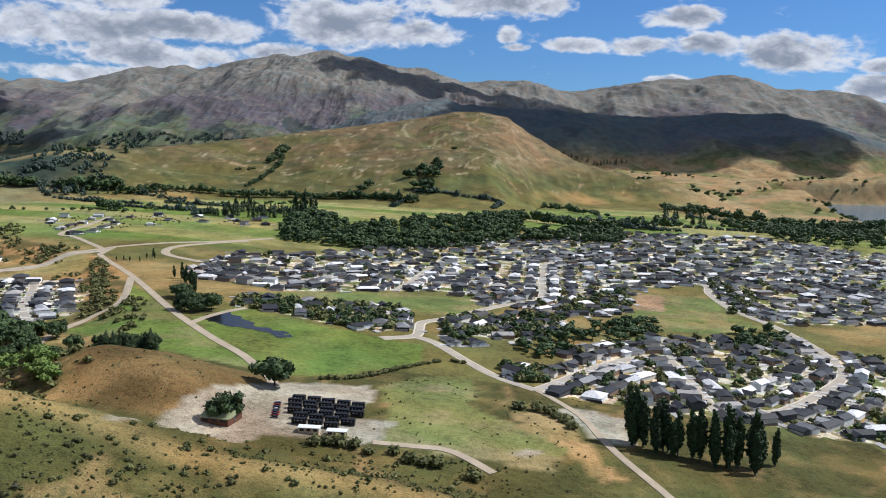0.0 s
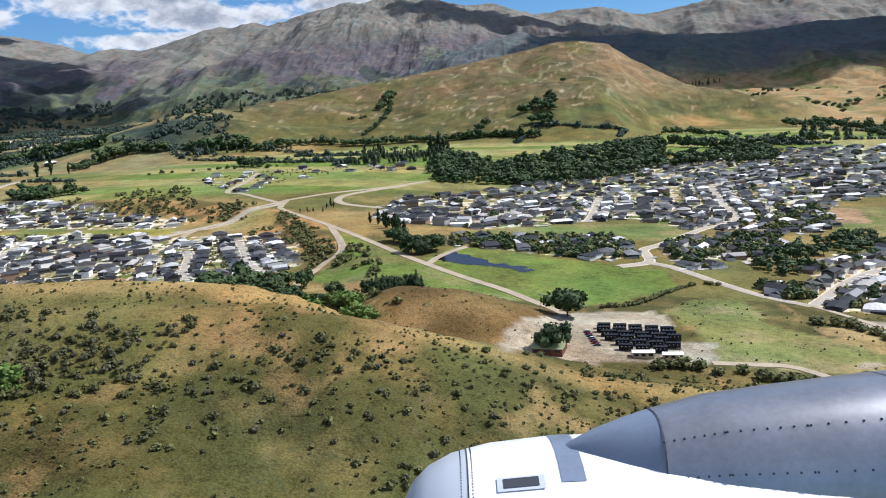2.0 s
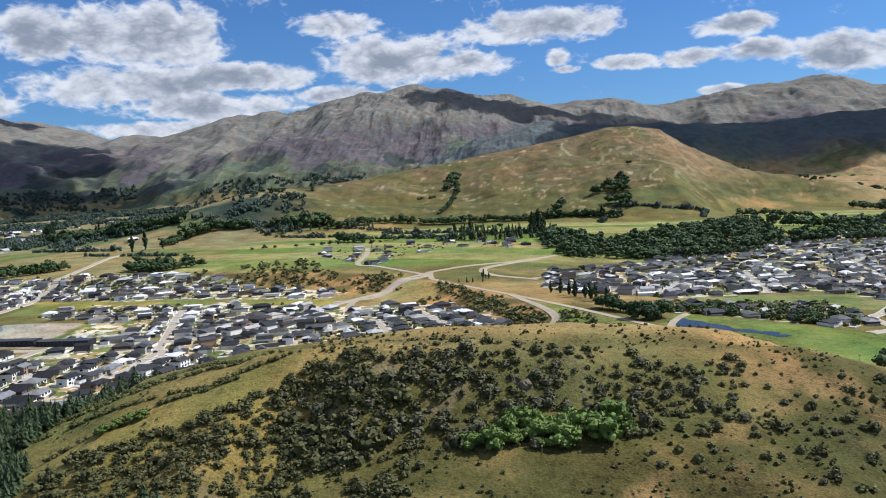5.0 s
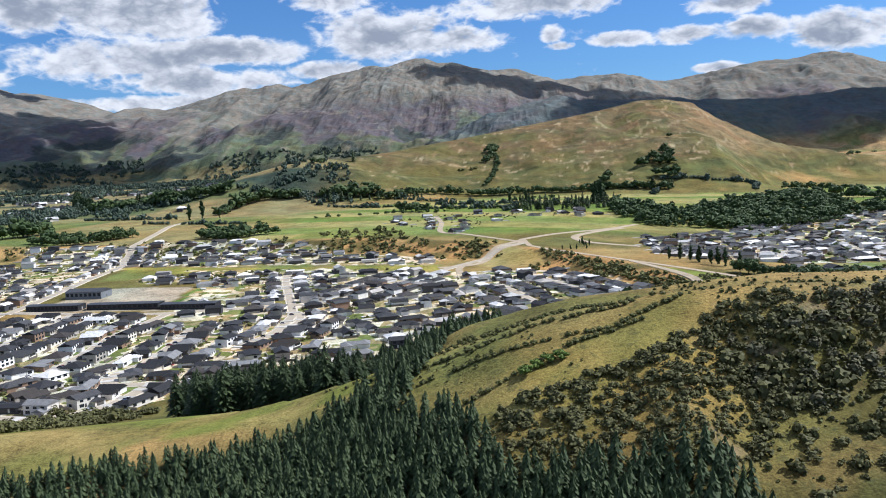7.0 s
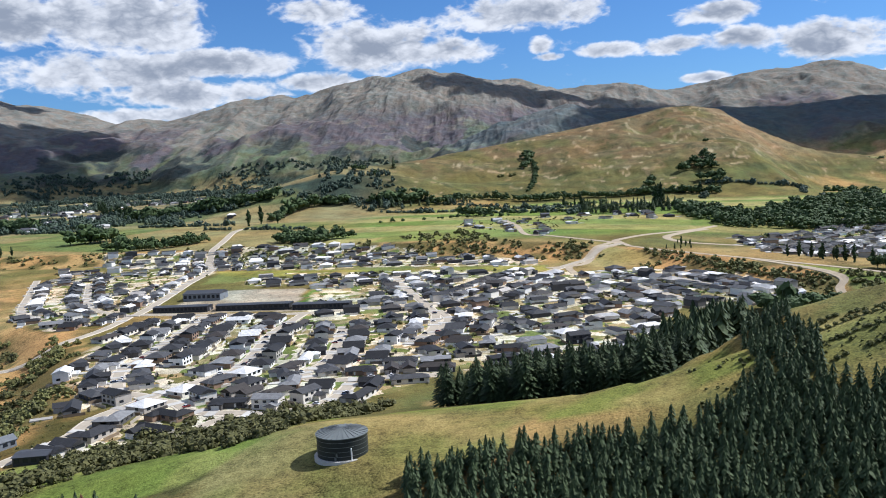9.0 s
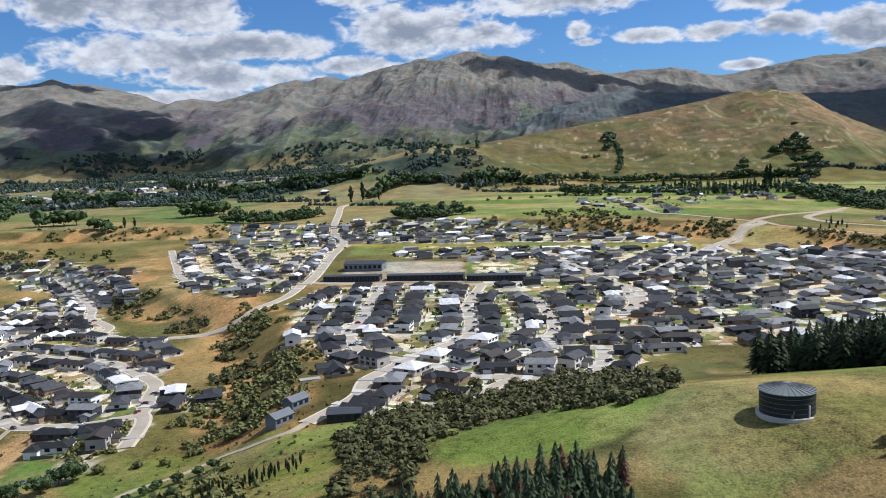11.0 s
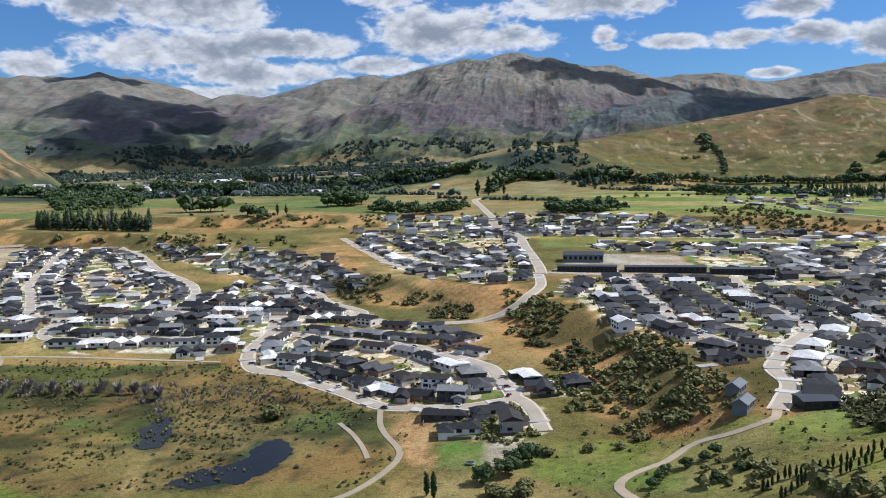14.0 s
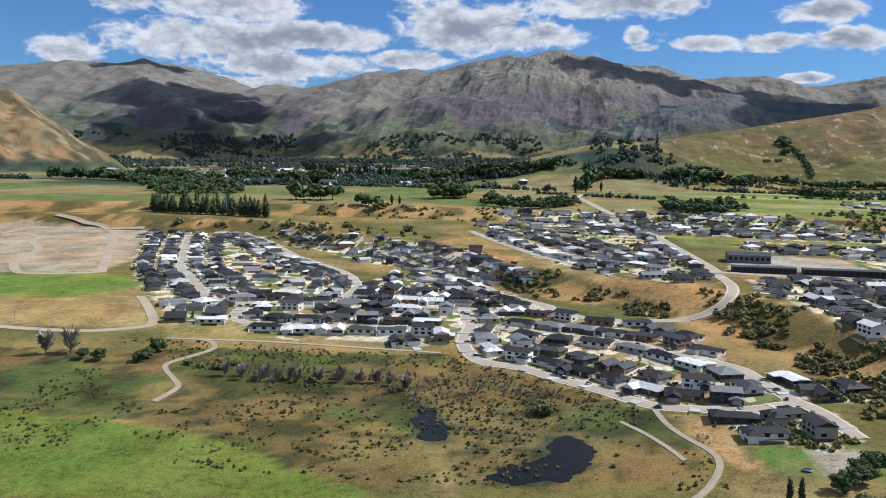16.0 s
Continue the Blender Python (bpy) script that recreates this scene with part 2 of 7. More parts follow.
def ground_material():
    """Grass, scrub, gravel and rock: the cover is laid in by area, the grain and relief by noise."""
    m, n, bsdf = material("land cover", 0.95)
    bsdf.inputs["Specular IOR Level"].default_value = 0.1
    cov, aux = n.add("ShaderNodeAttribute"), n.add("ShaderNodeAttribute")
    cov.attribute_name, aux.attribute_name = "cover", "kinds"
    sep = n.add("ShaderNodeSeparateColor")
    n.link(aux.outputs["Color"], sep.inputs[0])
    urban, rocky, tuft = sep.outputs
    p = position(n)
    # house lots
    vor = n.add("ShaderNodeTexVoronoi")
    vor.feature, vor.distance = "F1", "MANHATTAN"
    vor.inputs["Scale"].default_value = 0.17
    n.link(p, vor.inputs["Vector"])
    cell = n.add("ShaderNodeSeparateColor")
    n.link(vor.outputs["Color"], cell.inputs[0])
    lots = n.ramp(cell.outputs[0], ramped((0.60, 0.51, 0.38), (0.12, 0.15, 0.045), (0.66, 0.58, 0.46), (0.31, 0.23, 0.12), (0.46, 0.40, 0.31), (0.11, 0.14, 0.04), (0.27, 0.215, 0.11), (0.56, 0.51, 0.43), (0.16, 0.15, 0.055)), True)
    col = n.mix(urban, cov.outputs["Color"], lots)
    # rock and bare streaks
    rock_n = n.noise(p, 0.09, 6.0, 0.65, 0.4)
    rock_f = n.math("MULTIPLY", rocky, n.range(rock_n, 0.50, 0.60, 0.0, 1.0, True))
    col = n.mix(rock_f, col, n.mix(n.noise(p, 0.5, 5.0, 0.6), (0.085, 0.072, 0.050), (0.20, 0.155, 0.10)))
    # grass tussocks and grain at two scales
    g1 = n.noise(p, 0.045, 5.0, 0.6)
    g2 = n.noise(p, 0.42, 5.0, 0.68)
    g3 = n.noise(p, 2.2, 2.0, 0.6)
    tone = n.math("ADD", n.math("MULTIPLY", g1, 0.8), n.math("ADD", n.math("MULTIPLY", g2, 0.9), n.math("MULTIPLY", g3, 0.85)))
    tone = n.range(tone, 0.92, 1.63, 0.26, 1.80)
    calm = n.range(tuft, 0.0, 0.1, 0.5, 1.0, True)
    tone = n.math("ADD", 1.0, n.math("MULTIPLY", n.math("SUBTRACT", tone, 1.0), calm))
    spots = n.range(g2, 0.55, 0.62, 0.0, 0.7, True)
    col = n.mix(n.math("MULTIPLY", tuft, spots), col, (0.045, 0.048, 0.020))
    warm = n.mix(n.range(n.noise(p, 0.02, 4.0), 0.35, 0.65), (1.10, 0.98, 0.86), (0.92, 1.03, 1.0))
    col = n.mix(1.0, col, warm, "MULTIPLY")
    mul = scaler(n)
    n.link(col, mul.inputs[0])
    n.link(tone, mul.inputs["Scale"])
    n.link(mul.outputs[0], bsdf.inputs["Base Color"])
    # crags and gullies of the ranges
    place = n.add("ShaderNodeSeparateXYZ")
    n.link(p, place.inputs[0])
    crags = n.math("MULTIPLY", n.noise(p, 0.018, 8.0, 0.62, 0.5), n.range(place.outputs[1], 2300, 2800, 0.0, 26.0))
    fine = n.math("ADD", g2, n.math("MULTIPLY", g3, 0.4))
    bump(n, bsdf, n.math("ADD", fine, crags), 0.6, 0.6)
    return m


M_LAND = ground_material()


def water_material():
    m, n, bsdf = material("still water", 0.15)
    bsdf.inputs["Base Color"].default_value = (0.010, 0.012, 0.015, 1)
    bsdf.inputs["Specular IOR Level"].default_value = 0.12
    bump(n, bsdf, n.noise(position(n), 0.6, 3.0), 0.05, 0.1)
    return m


M_WATER = water_material()

M_LAKE = plain("lake water", [(0, (0.10, 0.16, 0.20))], 0.15, 0, 0.01, 0.1)


def cloud_material():
    """White droplets that let a third of the light pass."""
    m, n, bsdf = material("cloud", 1.0)
    bsdf.inputs["Base Color"].default_value = (0.8, 0.8, 0.8, 1)
    mixed = n.add("ShaderNodeMixShader")
    mixed.inputs[0].default_value = 0.45
    n.link(bsdf.outputs[0], mixed.inputs[1])
    n.link(n.add("ShaderNodeBsdfTransparent").outputs[0], mixed.inputs[2])
    for o in n.tree.nodes:
        if o.bl_idname == "ShaderNodeOutputMaterial":
            n.link(mixed.outputs[0], o.inputs[0])
    return m


M_CLOUD = cloud_material()

M_TANK = plain("dark green steel", [(0, (0.022, 0.027, 0.026))], 0.5, 0, 0.5, 0.25)
M_TANK_RIB = plain("dull steel", [(0, (0.16, 0.17, 0.17))], 0.5, 0.3, 1, 0.2)
M_TANK_ROOF = plain("grey roof sheet", [(0, (0.15, 0.165, 0.16))], 0.5, 0.1, 0.4, 0.2)
M_BLACK = plain("black wrap", [(0, (0.008, 0.008, 0.010))], 0.5, 0, 0.8, 0.3)
M_DARK = plain("dark cladding", [(0, (0.03, 0.03, 0.034))], 0.6, 0, 0.5, 0.3)
M_DARKROOF = plain("dark roof sheet", [(0, (0.05, 0.053, 0.06))], 0.5, 0, 0.3, 0.3)
M_CREAM = plain("cream panel", [(0, (0.52, 0.42, 0.27))], 0.7)
M_WHITEROOF = plain("white roof sheet", [(0, (0.72, 0.72, 0.71))], 0.5, 0, 0.5, 0.1)
M_GREENROOF = plain("pale green roof sheet", [(0, (0.30, 0.32, 0.17))], 0.6, 0, 0.4, 0.15)
M_BARN = plain("red-brown boards", [(0, (0.12, 0.05, 0.03))], 0.8, 0, 0.8, 0.3)
M_GREYWALL = plain("grey boards", [(0, (0.16, 0.175, 0.19))], 0.7, 0, 0.8, 0.2)
M_PALEROOF = plain("pale roof sheet", [(0, (0.13, 0.14, 0.15))], 0.5, 0.1, 0.6, 0.15)
M_CAR = plain("car paint", ramped((0.7, 0.7, 0.7), (0.05, 0.05, 0.055), (0.3, 0.31, 0.33), (0.6, 0.6, 0.6), (0.03, 0.05, 0.1), (0.25, 0.02, 0.02), (0.12, 0.12, 0.13)), 0.3, 0, 1, 0.05)
M_TYRE = plain("rubber", [(0, (0.015, 0.015, 0.016))], 0.9)
M_POLE = plain("weathered pole", [(0, (0.42, 0.38, 0.31))], 0.85, 0, 2, 0.2)
M_STEEL = plain("galvanised steel", [(0, (0.22, 0.23, 0.24))], 0.5, 0.3, 1, 0.2)
M_FENCE = plain("fence boards", ramped((0.20, 0.15, 0.10), (0.36, 0.32, 0.26), (0.06, 0.055, 0.05), (0.52, 0.50, 0.46), (0.14, 0.12, 0.10)), 0.85, 0, 0.8, 0.25, True)
M_ROCK = plain("schist rock", [(0, (0.17, 0.135, 0.095))], 0.9, 0, 0.9, 0.5)
M_LIP = plain("pale grey paint", [(0, (0.50, 0.53, 0.58))], 0.35, 0, 3, 0.06)
M_COWL = plain("white gloss paint", [(0, (0.80, 0.80, 0.80))], 0.25, 0, 2, 0.03)
M_FAIRING = plain("blue-grey paint", [(0, (0.20, 0.24, 0.31))], 0.35, 0.2, 4, 0.15)
M_METAL = plain("bare brushed metal", [(0, (0.42, 0.42, 0.43))], 0.32, 0.85, 3, 0.25)
M_SEAM = plain("dark sealant", [(0, (0.05, 0.055, 0.065))], 0.6)


# ---- the land: terraces, ridges, hills and mountains as one sheet ----
def sstep(v):
    v = np.clip(v, 0, 1)
    return v * v * (3 - 2 * v)


def smax(a, b, k):
    h = np.clip(0.5 + 0.5 * (a - b) / k, 0, 1)
    return b * (1 - h) + a * h + k * h * (1 - h)


def line_near(x, y, pts):
    """Distance to a polyline, the side of it (left of the way: +1) and its height there."""
    best, side, zz = np.full(x.shape, 1e18), np.zeros(x.shape), np.zeros(x.shape)
    for a, b in zip(pts[:-1], pts[1:]):
        ex, ey = b[0] - a[0], b[1] - a[1]
        u = np.clip(((x - a[0]) * ex + (y - a[1]) * ey) / (ex * ex + ey * ey), 0, 1)
        qx, qy = x - a[0] - u * ex, y - a[1] - u * ey
        d = qx * qx + qy * qy
        m = d < best
        best, side = np.where(m, d, best), np.where(m, np.sign(ex * qy - ey * qx), side)
        if len(a) > 2:
            zz = np.where(m, a[2] + (b[2] - a[2]) * u, zz)
    return np.sqrt(best), side, zz


def ridge(x, y, pts, k_left, k_right, w):
    """A ridge falling to both sides of its crest line."""
    best = np.full(x.shape, -1e4)
    for a, b in zip(pts[:-1], pts[1:]):
        d, s, z = line_near(x, y, [a, b])
        best = np.maximum(best, z - np.where(s > 0, k_left, k_right) * (np.sqrt(d * d + w * w) - w))
    return best


def grain(x, y, seed):
    """Smooth value noise, 0 to 1."""
    ix, iy = np.floor(x).astype(np.int64), np.floor(y).astype(np.int64)
    fx, fy = x - ix, y - iy
    fx, fy = fx * fx * (3 - 2 * fx), fy * fy * (3 - 2 * fy)

    def h(i, j):
        v = (i * 374761393 + j * 668265263 + seed * 144665) & 0x7FFFFFFF
        v = ((v ^ (v >> 13)) * 1274126177) & 0x7FFFFFFF
        return ((v ^ (v >> 16)) & 0xFFFF) / 65535.0

    a = h(ix, iy) * (1 - fx) + h(ix + 1, iy) * fx
    b = h(ix, iy + 1) * (1 - fx) + h(ix + 1, iy + 1) * fx
    return a * (1 - fy) + b * fy


def fbm(x, y, size, octaves=4, seed=1, ridged=False):
    r, amp, tot = 0, 1.0, 0
    for i in range(octaves):
        v = grain(x / size, y / size, seed + i * 17)
        r, tot = r + amp * (1 - np.abs(2 * v - 1) if ridged else v), tot + amp
        amp, size = amp * 0.5, size * 0.48
    return r / tot


# spot levels of the valley floor, west to east in steps of 110 m, in rows northwards
LEVEL_X, LEVEL_Y = (-1040.0, 110.0), (180, 260, 340, 430, 540, 680, 900)
LEVELS = np.zeros((7, 14))
LEVELS[0] = (-5.9, -5.8, -5.4, -8.2, -9.7, 0.7, 2.2, -0.8, 6.7, -2.8, -16.5, -32.9, -45.9, -57.0)
LEVELS[1] = (-1.0, 0.2, 0.4, -3.9, -4.5, 5.1, 1.4, 0.1, 3.0, 1.8, -5.8, -23.9, -33.5, -41.4)
LEVELS[2] = (2.9, 5.5, 5.7, 2.9, 3.3, 7.1, 1.1, 1.0, 2.8, -1.3, -15.7, -21.9, -23.0, -27.8)
LEVELS[3] = (5.7, 9.1, 8.1, 4.4, 5.5, 5.9, 4.1, 5.3, 8.8, 2.0, -7.5, -14.7, -18.7, -19.6)
LEVELS[4] = (9.6, 11.8, 9.8, 6.2, 8.9, 11.2, 9.4, 8.0, 7.3, -2.4, -5.2, -11.2, -17.3, -18.8)
LEVELS[5] = (16.2, 18.6, 19.3, 18.0, 12.4, 12.2, 17.4, 15.2, 9.6, -4.6, -4.8, -6.1, -9.8, -16.7)
LEVELS[6] = (23.5, 25.9, 27.4, 27.6, 26.3, 25.6, 25.4, 21.7, 23.8, 22.5, 20.4, 14.4, 16.6, 12.2)
SCARP_DROPS = (9, 6.1)


def spline(u):
    return np.array([(1 - u) ** 3, 3 * u ** 3 - 6 * u ** 2 + 4, -3 * u ** 3 + 3 * u ** 2 + 3 * u + 1, u ** 3]) / 6


def floor_level(x, y):
    u = np.clip((x - LEVEL_X[0]) / LEVEL_X[1], 0, 13)
    v = np.clip(np.interp(y, LEVEL_Y, range(7)), 0, 6)
    iu, iv = np.minimum(u.astype(int), 12), np.minimum(v.astype(int), 5)
    wu, wv = spline(u - iu), spline(v - iv)
    padded, r = np.pad(LEVELS, 1, mode="edge"), 0
    for j in range(4):
        for i in range(4):
            r = r + wv[j] * wu[i] * padded[iv + j, iu + i]
    return r


SCARP_LOW = [(-440, -3000), (-462, 100), (-470, 150), (-488, 222), (-498, 285), (-528, 345), (-560, 385), (-610, 420), (-680, 500), (-800, 590), (-1100, 625), (-7000, 600)]
SCARP_HIGH = [(-7000, 660), (-1200, 648), (-800, 655), (-600, 675), (-450, 655), (-330, 620), (-235, 555), (-203, 490), (-170, 425), (-150, 370), (-135, 250), (-120, -3000)]
CREST_NEAR = [(120, 170, -14), (60, 184, 0), (20, 190, 12), (-20, 190, 20), (-58, 189, 26), (-95, 190, 34), (-118, 184, 44), (-133, 180, 49.5), (-165, 168, 52), (-196, 158, 58),
    (-212, 153, 59.5), (-230, 158, 57), (-246, 162, 53), (-262, 166, 47.5), (-280, 167, 41), (-300, 163, 36), (-345, 148, 31), (-400, 136, 26), (-440, 145, 19),
    (-475, 150, 8), (-520, 145, -4)]
CREST_TANK = [(-300, 172, 32), (-372, 165, 29.5), (-425, 162, 21), (-445, 165, 14)]
CREST_TOP = [(-288, 187, 37), (-278, 187, 42), (-265, 186, 47), (-252, 186, 50.3), (-240, 186, 52.5), (-228, 185, 53.7), (-216, 184, 55), (-203, 184, 56), (-190, 187, 55.2), (-175, 190, 54.7), (-155, 191, 53),
    (-141, 193, 51.3), (-131, 196, 48), (-124, 196, 45), (-116, 197, 38)]
CREST_BACK = [(-246, 162, 52), (-256, 210, 38), (-263, 255, 26), (-276, 300, 15)]
CREST_BROWN = [(-148, 270, 17), (-130, 274, 26), (-113, 278, 30.5), (-98, 275, 29.5), (-86, 273, 22), (-74, 272, 11)]
CREST_SLOPE = [(-690, 1110, 30), (-645, 1150, 54), (-598, 1190, 78), (-552, 1205, 94), (-528, 1240, 99), (-490, 1270, 100), (-430, 1350, 107), (-375, 1430, 120), (-200, 1560, 150), (-60, 1640, 174), (30, 1690, 193), (70, 1697, 194), (128, 1695, 184)]
CREST_SPUR = [(128, 1695, 182), (150, 1690, 166), (180, 1675, 142), (214, 1640, 122), (255, 1600, 101), (300, 1565, 87), (345, 1530, 74), (390, 1500, 57), (440, 1470, 40)]
CREST_WEST = [(-1477, 1470, 52), (-1499, 1480, 81), (-1538, 1480, 111), (-1594, 1480, 148), (-1662, 1480, 184), (-1730, 1480, 225), (-1862, 1500, 297)]
RANGE_WEST = [(-4300, 4450, 560), (-3400, 4566, 628), (-3216, 4593, 611), (-3100, 4608, 622), (-3026, 4621, 638), (-2930, 4635, 610), (-2751, 4662, 592), (-2640, 4678, 556), (-2409, 4714, 468), (-2330, 4740, 420)]
RANGE_CONE = [(-2450, 4708, 455), (-2268, 4735, 507), (-2180, 4748, 490), (-2118, 4757, 466), (-2040, 4770, 430)]
RANGE_PEAK = [(-2300, 4757, 400), (-2118, 4757, 464), (-1990, 4775, 510), (-1874, 4794, 541), (-1732, 4815, 584), (-1600, 4835, 592), (-1489, 4852, 612), (-1405, 4864, 592), (-1300, 4880, 604), (-1187, 4880, 636),
    (-1077, 4880, 654), (-946, 4880, 682), (-866, 4880, 671), (-780, 4880, 684), (-685, 4880, 710), (-620, 4880, 688), (-560, 4880, 672), (-473, 4880, 672), (-400, 4880, 650), (-314, 4880, 622), (-230, 4880, 618), (-146, 4880, 622),
    (-40, 4880, 584), (60, 4880, 546)]
RANGE_EAST = [(20, 4880, 530), (200, 4880, 551), (453, 4880, 559), (504, 4880, 525), (610, 4880, 508), (717, 4880, 504), (900, 4880, 530), (1093, 4880, 560), (1187, 4880, 579), (1336, 4880, 592), (1467, 4880, 594), (1540, 4880, 611),
    (1640, 4880, 620), (1700, 4880, 604), (1770, 4880, 552), (1990, 4880, 542), (2220, 4880, 540), (2440, 4880, 487), (3000, 4850, 400), (3800, 4800, 340)]
RANGE_DARK = [(-15, 3200, 325), (135, 3200, 302), (348, 3200, 294), (562, 3200, 284), (776, 3200, 274), (1052, 3200, 290), (1244, 3200, 298), (1373, 3200, 276), (1420, 3200, 228),
    (1508, 3200, 187), (1571, 3200, 146), (1800, 3150, 110)]
# crest, north and south fall, roughness, seed
MOUNTAINS = [(RANGE_WEST, 0.5, 0.34, 90, 201), (RANGE_CONE, 0.5, 0.38, 80, 211), (RANGE_PEAK, 0.6, 0.36, 120, 221), (RANGE_EAST, 0.6, 0.38, 140, 231), (RANGE_DARK, 0.5, 0.36, 70, 241)]


def land(x, y, detail=True):
    """Height of the ground."""
    h = floor_level(x, y)
    h = h - 22 * sstep((x - 330) / 250) * sstep((y - 800) / 280)
    d, s, _ = line_near(x, y, SCARP_LOW)
    h = h + SCARP_DROPS[0] * sstep(0.5 - d * s / 26)
    d, s, _ = line_near(x, y, SCARP_HIGH)
    h = h + SCARP_DROPS[1] * sstep(0.5 + d * s / 26)
    steep = sstep((-x - 140) / 45) * sstep((x + 238) / 22)
    near = ridge(x, y, CREST_NEAR, 0.35 + 0.65 * steep, 0.5, 8)
    if detail:
        rough = np.clip((near - h) / 12, 0, 1) * np.clip((170 - y) / 30, 0.08, 1)
        near = near - rough * (5.0 * fbm(x, y * 0.45, 26, 3, 5, True) + 1.4 * fbm(x, y, 5, 3, 9) - 2.6)
    brow = 0.9 * sstep((x + 146) / 20) + 0.6 * sstep((-268 - x) / 14)
    near = smax(ridge(x, y, CREST_TOP, 0.55 + brow, 0.26 + brow, 8), near, 2)
    h = smax(near, h, 6)
    h = smax(ridge(x, y, CREST_TANK, 0.28, 0.28, 10), h, 5)
    h = smax(ridge(x, y, CREST_BACK, 0.55, 0.7, 10), h, 6)
    h = smax(ridge(x, y, CREST_BROWN, 0.45, 0.45, 8), h, 4)
    fall = 0.27 + 0.07 * sstep((x - 60) / 68)
    xs, ys, zs = zip(*CREST_SPUR)
    off = y - np.interp(x, xs, ys)
    spur = np.interp(x, xs, zs) - np.where(off > 0, 0.6, 0.34) * (np.hypot(off, 14) - 14) - 1.5 * np.clip(xs[0] - x, 0, 400) - 0.5 * np.clip(x - xs[-1], 0, 900)
    slope = smax(ridge(x, y, CREST_SLOPE, fall, fall, 14) - 1.5 * np.clip(x - xs[0], 0, 600), spur, 6)
    if detail:
        lift = np.clip((slope - h) / 40, 0, 1) * np.clip(line_near(x, y, CREST_SLOPE)[0] / 60, 0.1, 1)
        slope = slope - lift * (19 * fbm(x, y * 0.5, 95, 5, 31, True) - 11)
    h = smax(slope, h, 15)
    if detail:
        basin = sstep((-350 - x) / 350) * sstep((y - 950) / 500)
        h = h + basin * (26 * fbm(x, y, 420, 4, 3) - 10 + 0.012 * (y - 950))
        east = sstep((x - 330) / 200) * sstep((y - 1280) / 260)
        h = h + east * (52 * fbm(x, y, 300, 5, 12, True) - 12 + 0.045 * np.clip(y - 1280, 0, 900))
        lake = sstep((x - 690) / 40) * sstep((y - 1430) / 60) * sstep((2300 - y) / 60) * sstep((x - 690 - (y - 1430) * 0.10) / 60)
        h = smax(ridge(x, y, CREST_WEST, 0.75, 0.75, 25) - 30 * fbm(x, y, 75, 5, 41, True) + 16, h, 12)
        for pts, kn, ks, amp, seed in MOUNTAINS:
            wob = fbm(x + 60 * fbm(x, y, 200, 2, seed + 9), y, 620, 6, seed, True)
            m, d = np.full(x.shape, -1e4), np.full(x.shape, 1e9)
            for a, b in zip(pts[:-1], pts[1:]):
                dd, ss, z = line_near(x, y, [a, b])
                m, d = np.maximum(m, z - np.where(ss > 0, kn, ks) * (np.sqrt(dd * dd + 900) - 30)), np.minimum(d, dd)
            spurs = fbm(x + 0.35 * (y - 4000) * (fbm(x, y, 900, 2, seed + 21) - 0.5), y * 0.42, 250, 5, seed + 5, True)
            m = m + (wob - 0.62) * amp * np.clip(d / 300, 0.0, 1) + (spurs - 0.62) * 62 * np.clip((d - 20) / 240, 0.0, 1) + (fbm(x, y, 70, 4, seed + 3) - 0.5) * 26
            h = smax(m, h, 30)
        h = h * (1 - lake) + LAKE_LEVEL * lake - 2.0 * lake
    return h


LAKE_LEVEL = 1.5


def axis(stops):
    """Grid lines from (start, step) stops, the steps growing evenly between them."""
    out = [stops[0][0]]
    for (a, sa), (b, sb) in zip(stops[:-1], stops[1:]):
        n = max(1, round((b - a) / (0.5 * (sa + sb))))
        t = (np.arange(1, n + 1) / n)
        q = sb / sa
        f = t if abs(q - 1) < 0.01 else (q ** t - 1) / (q - 1)
        out += list(a + (b - a) * f)
    return np.array(out)


GX = axis([(-6500, 400), (-3600, 20), (-1900, 12), (-1050, 5), (-860, 3), (240, 3), (420, 6), (1500, 13), (2700, 22), (6500, 400)])
GY = axis([(-3000, 500), (-200, 60), (60, 6), (90, 3), (640, 3), (900, 6), (1800, 11), (4930, 16), (6500, 300)])
XX, YY = np.meshgrid(GX, GY)
ZZ = land(XX, YY)


def ground(x, y):
    """Height of the built sheet at places x, y."""
    x, y = np.asarray(x, float), np.asarray(y, float)
    i = np.clip(np.searchsorted(GX, x) - 1, 0, len(GX) - 2)
    j = np.clip(np.searchsorted(GY, y) - 1, 0, len(GY) - 2)
    u, v = (x - GX[i]) / (GX[i + 1] - GX[i]), (y - GY[j]) / (GY[j + 1] - GY[j])
    return (ZZ[j, i] * (1 - u) + ZZ[j, i + 1] * u) * (1 - v) + (ZZ[j + 1, i] * (1 - u) + ZZ[j + 1, i + 1] * u) * v


def inside(x, y, poly):
    """Which places lie in a polygon."""
    r = np.zeros(x.shape, bool)
    xs, ys = [p[0] for p in poly], [p[1] for p in poly]
    box = (x > min(xs)) & (x < max(xs)) & (y > min(ys)) & (y < max(ys))
    bx, by = x[box], y[box]
    c = np.zeros(bx.shape, bool)
    for (ax, ay), (cx, cy) in zip(poly, poly[1:] + poly[:1]):
        if ay != cy:
            c ^= ((by < ay) != (by < cy)) & (bx < (cx - ax) * (by - ay) / (cy - ay) + ax)
    r[box] = c
    return r


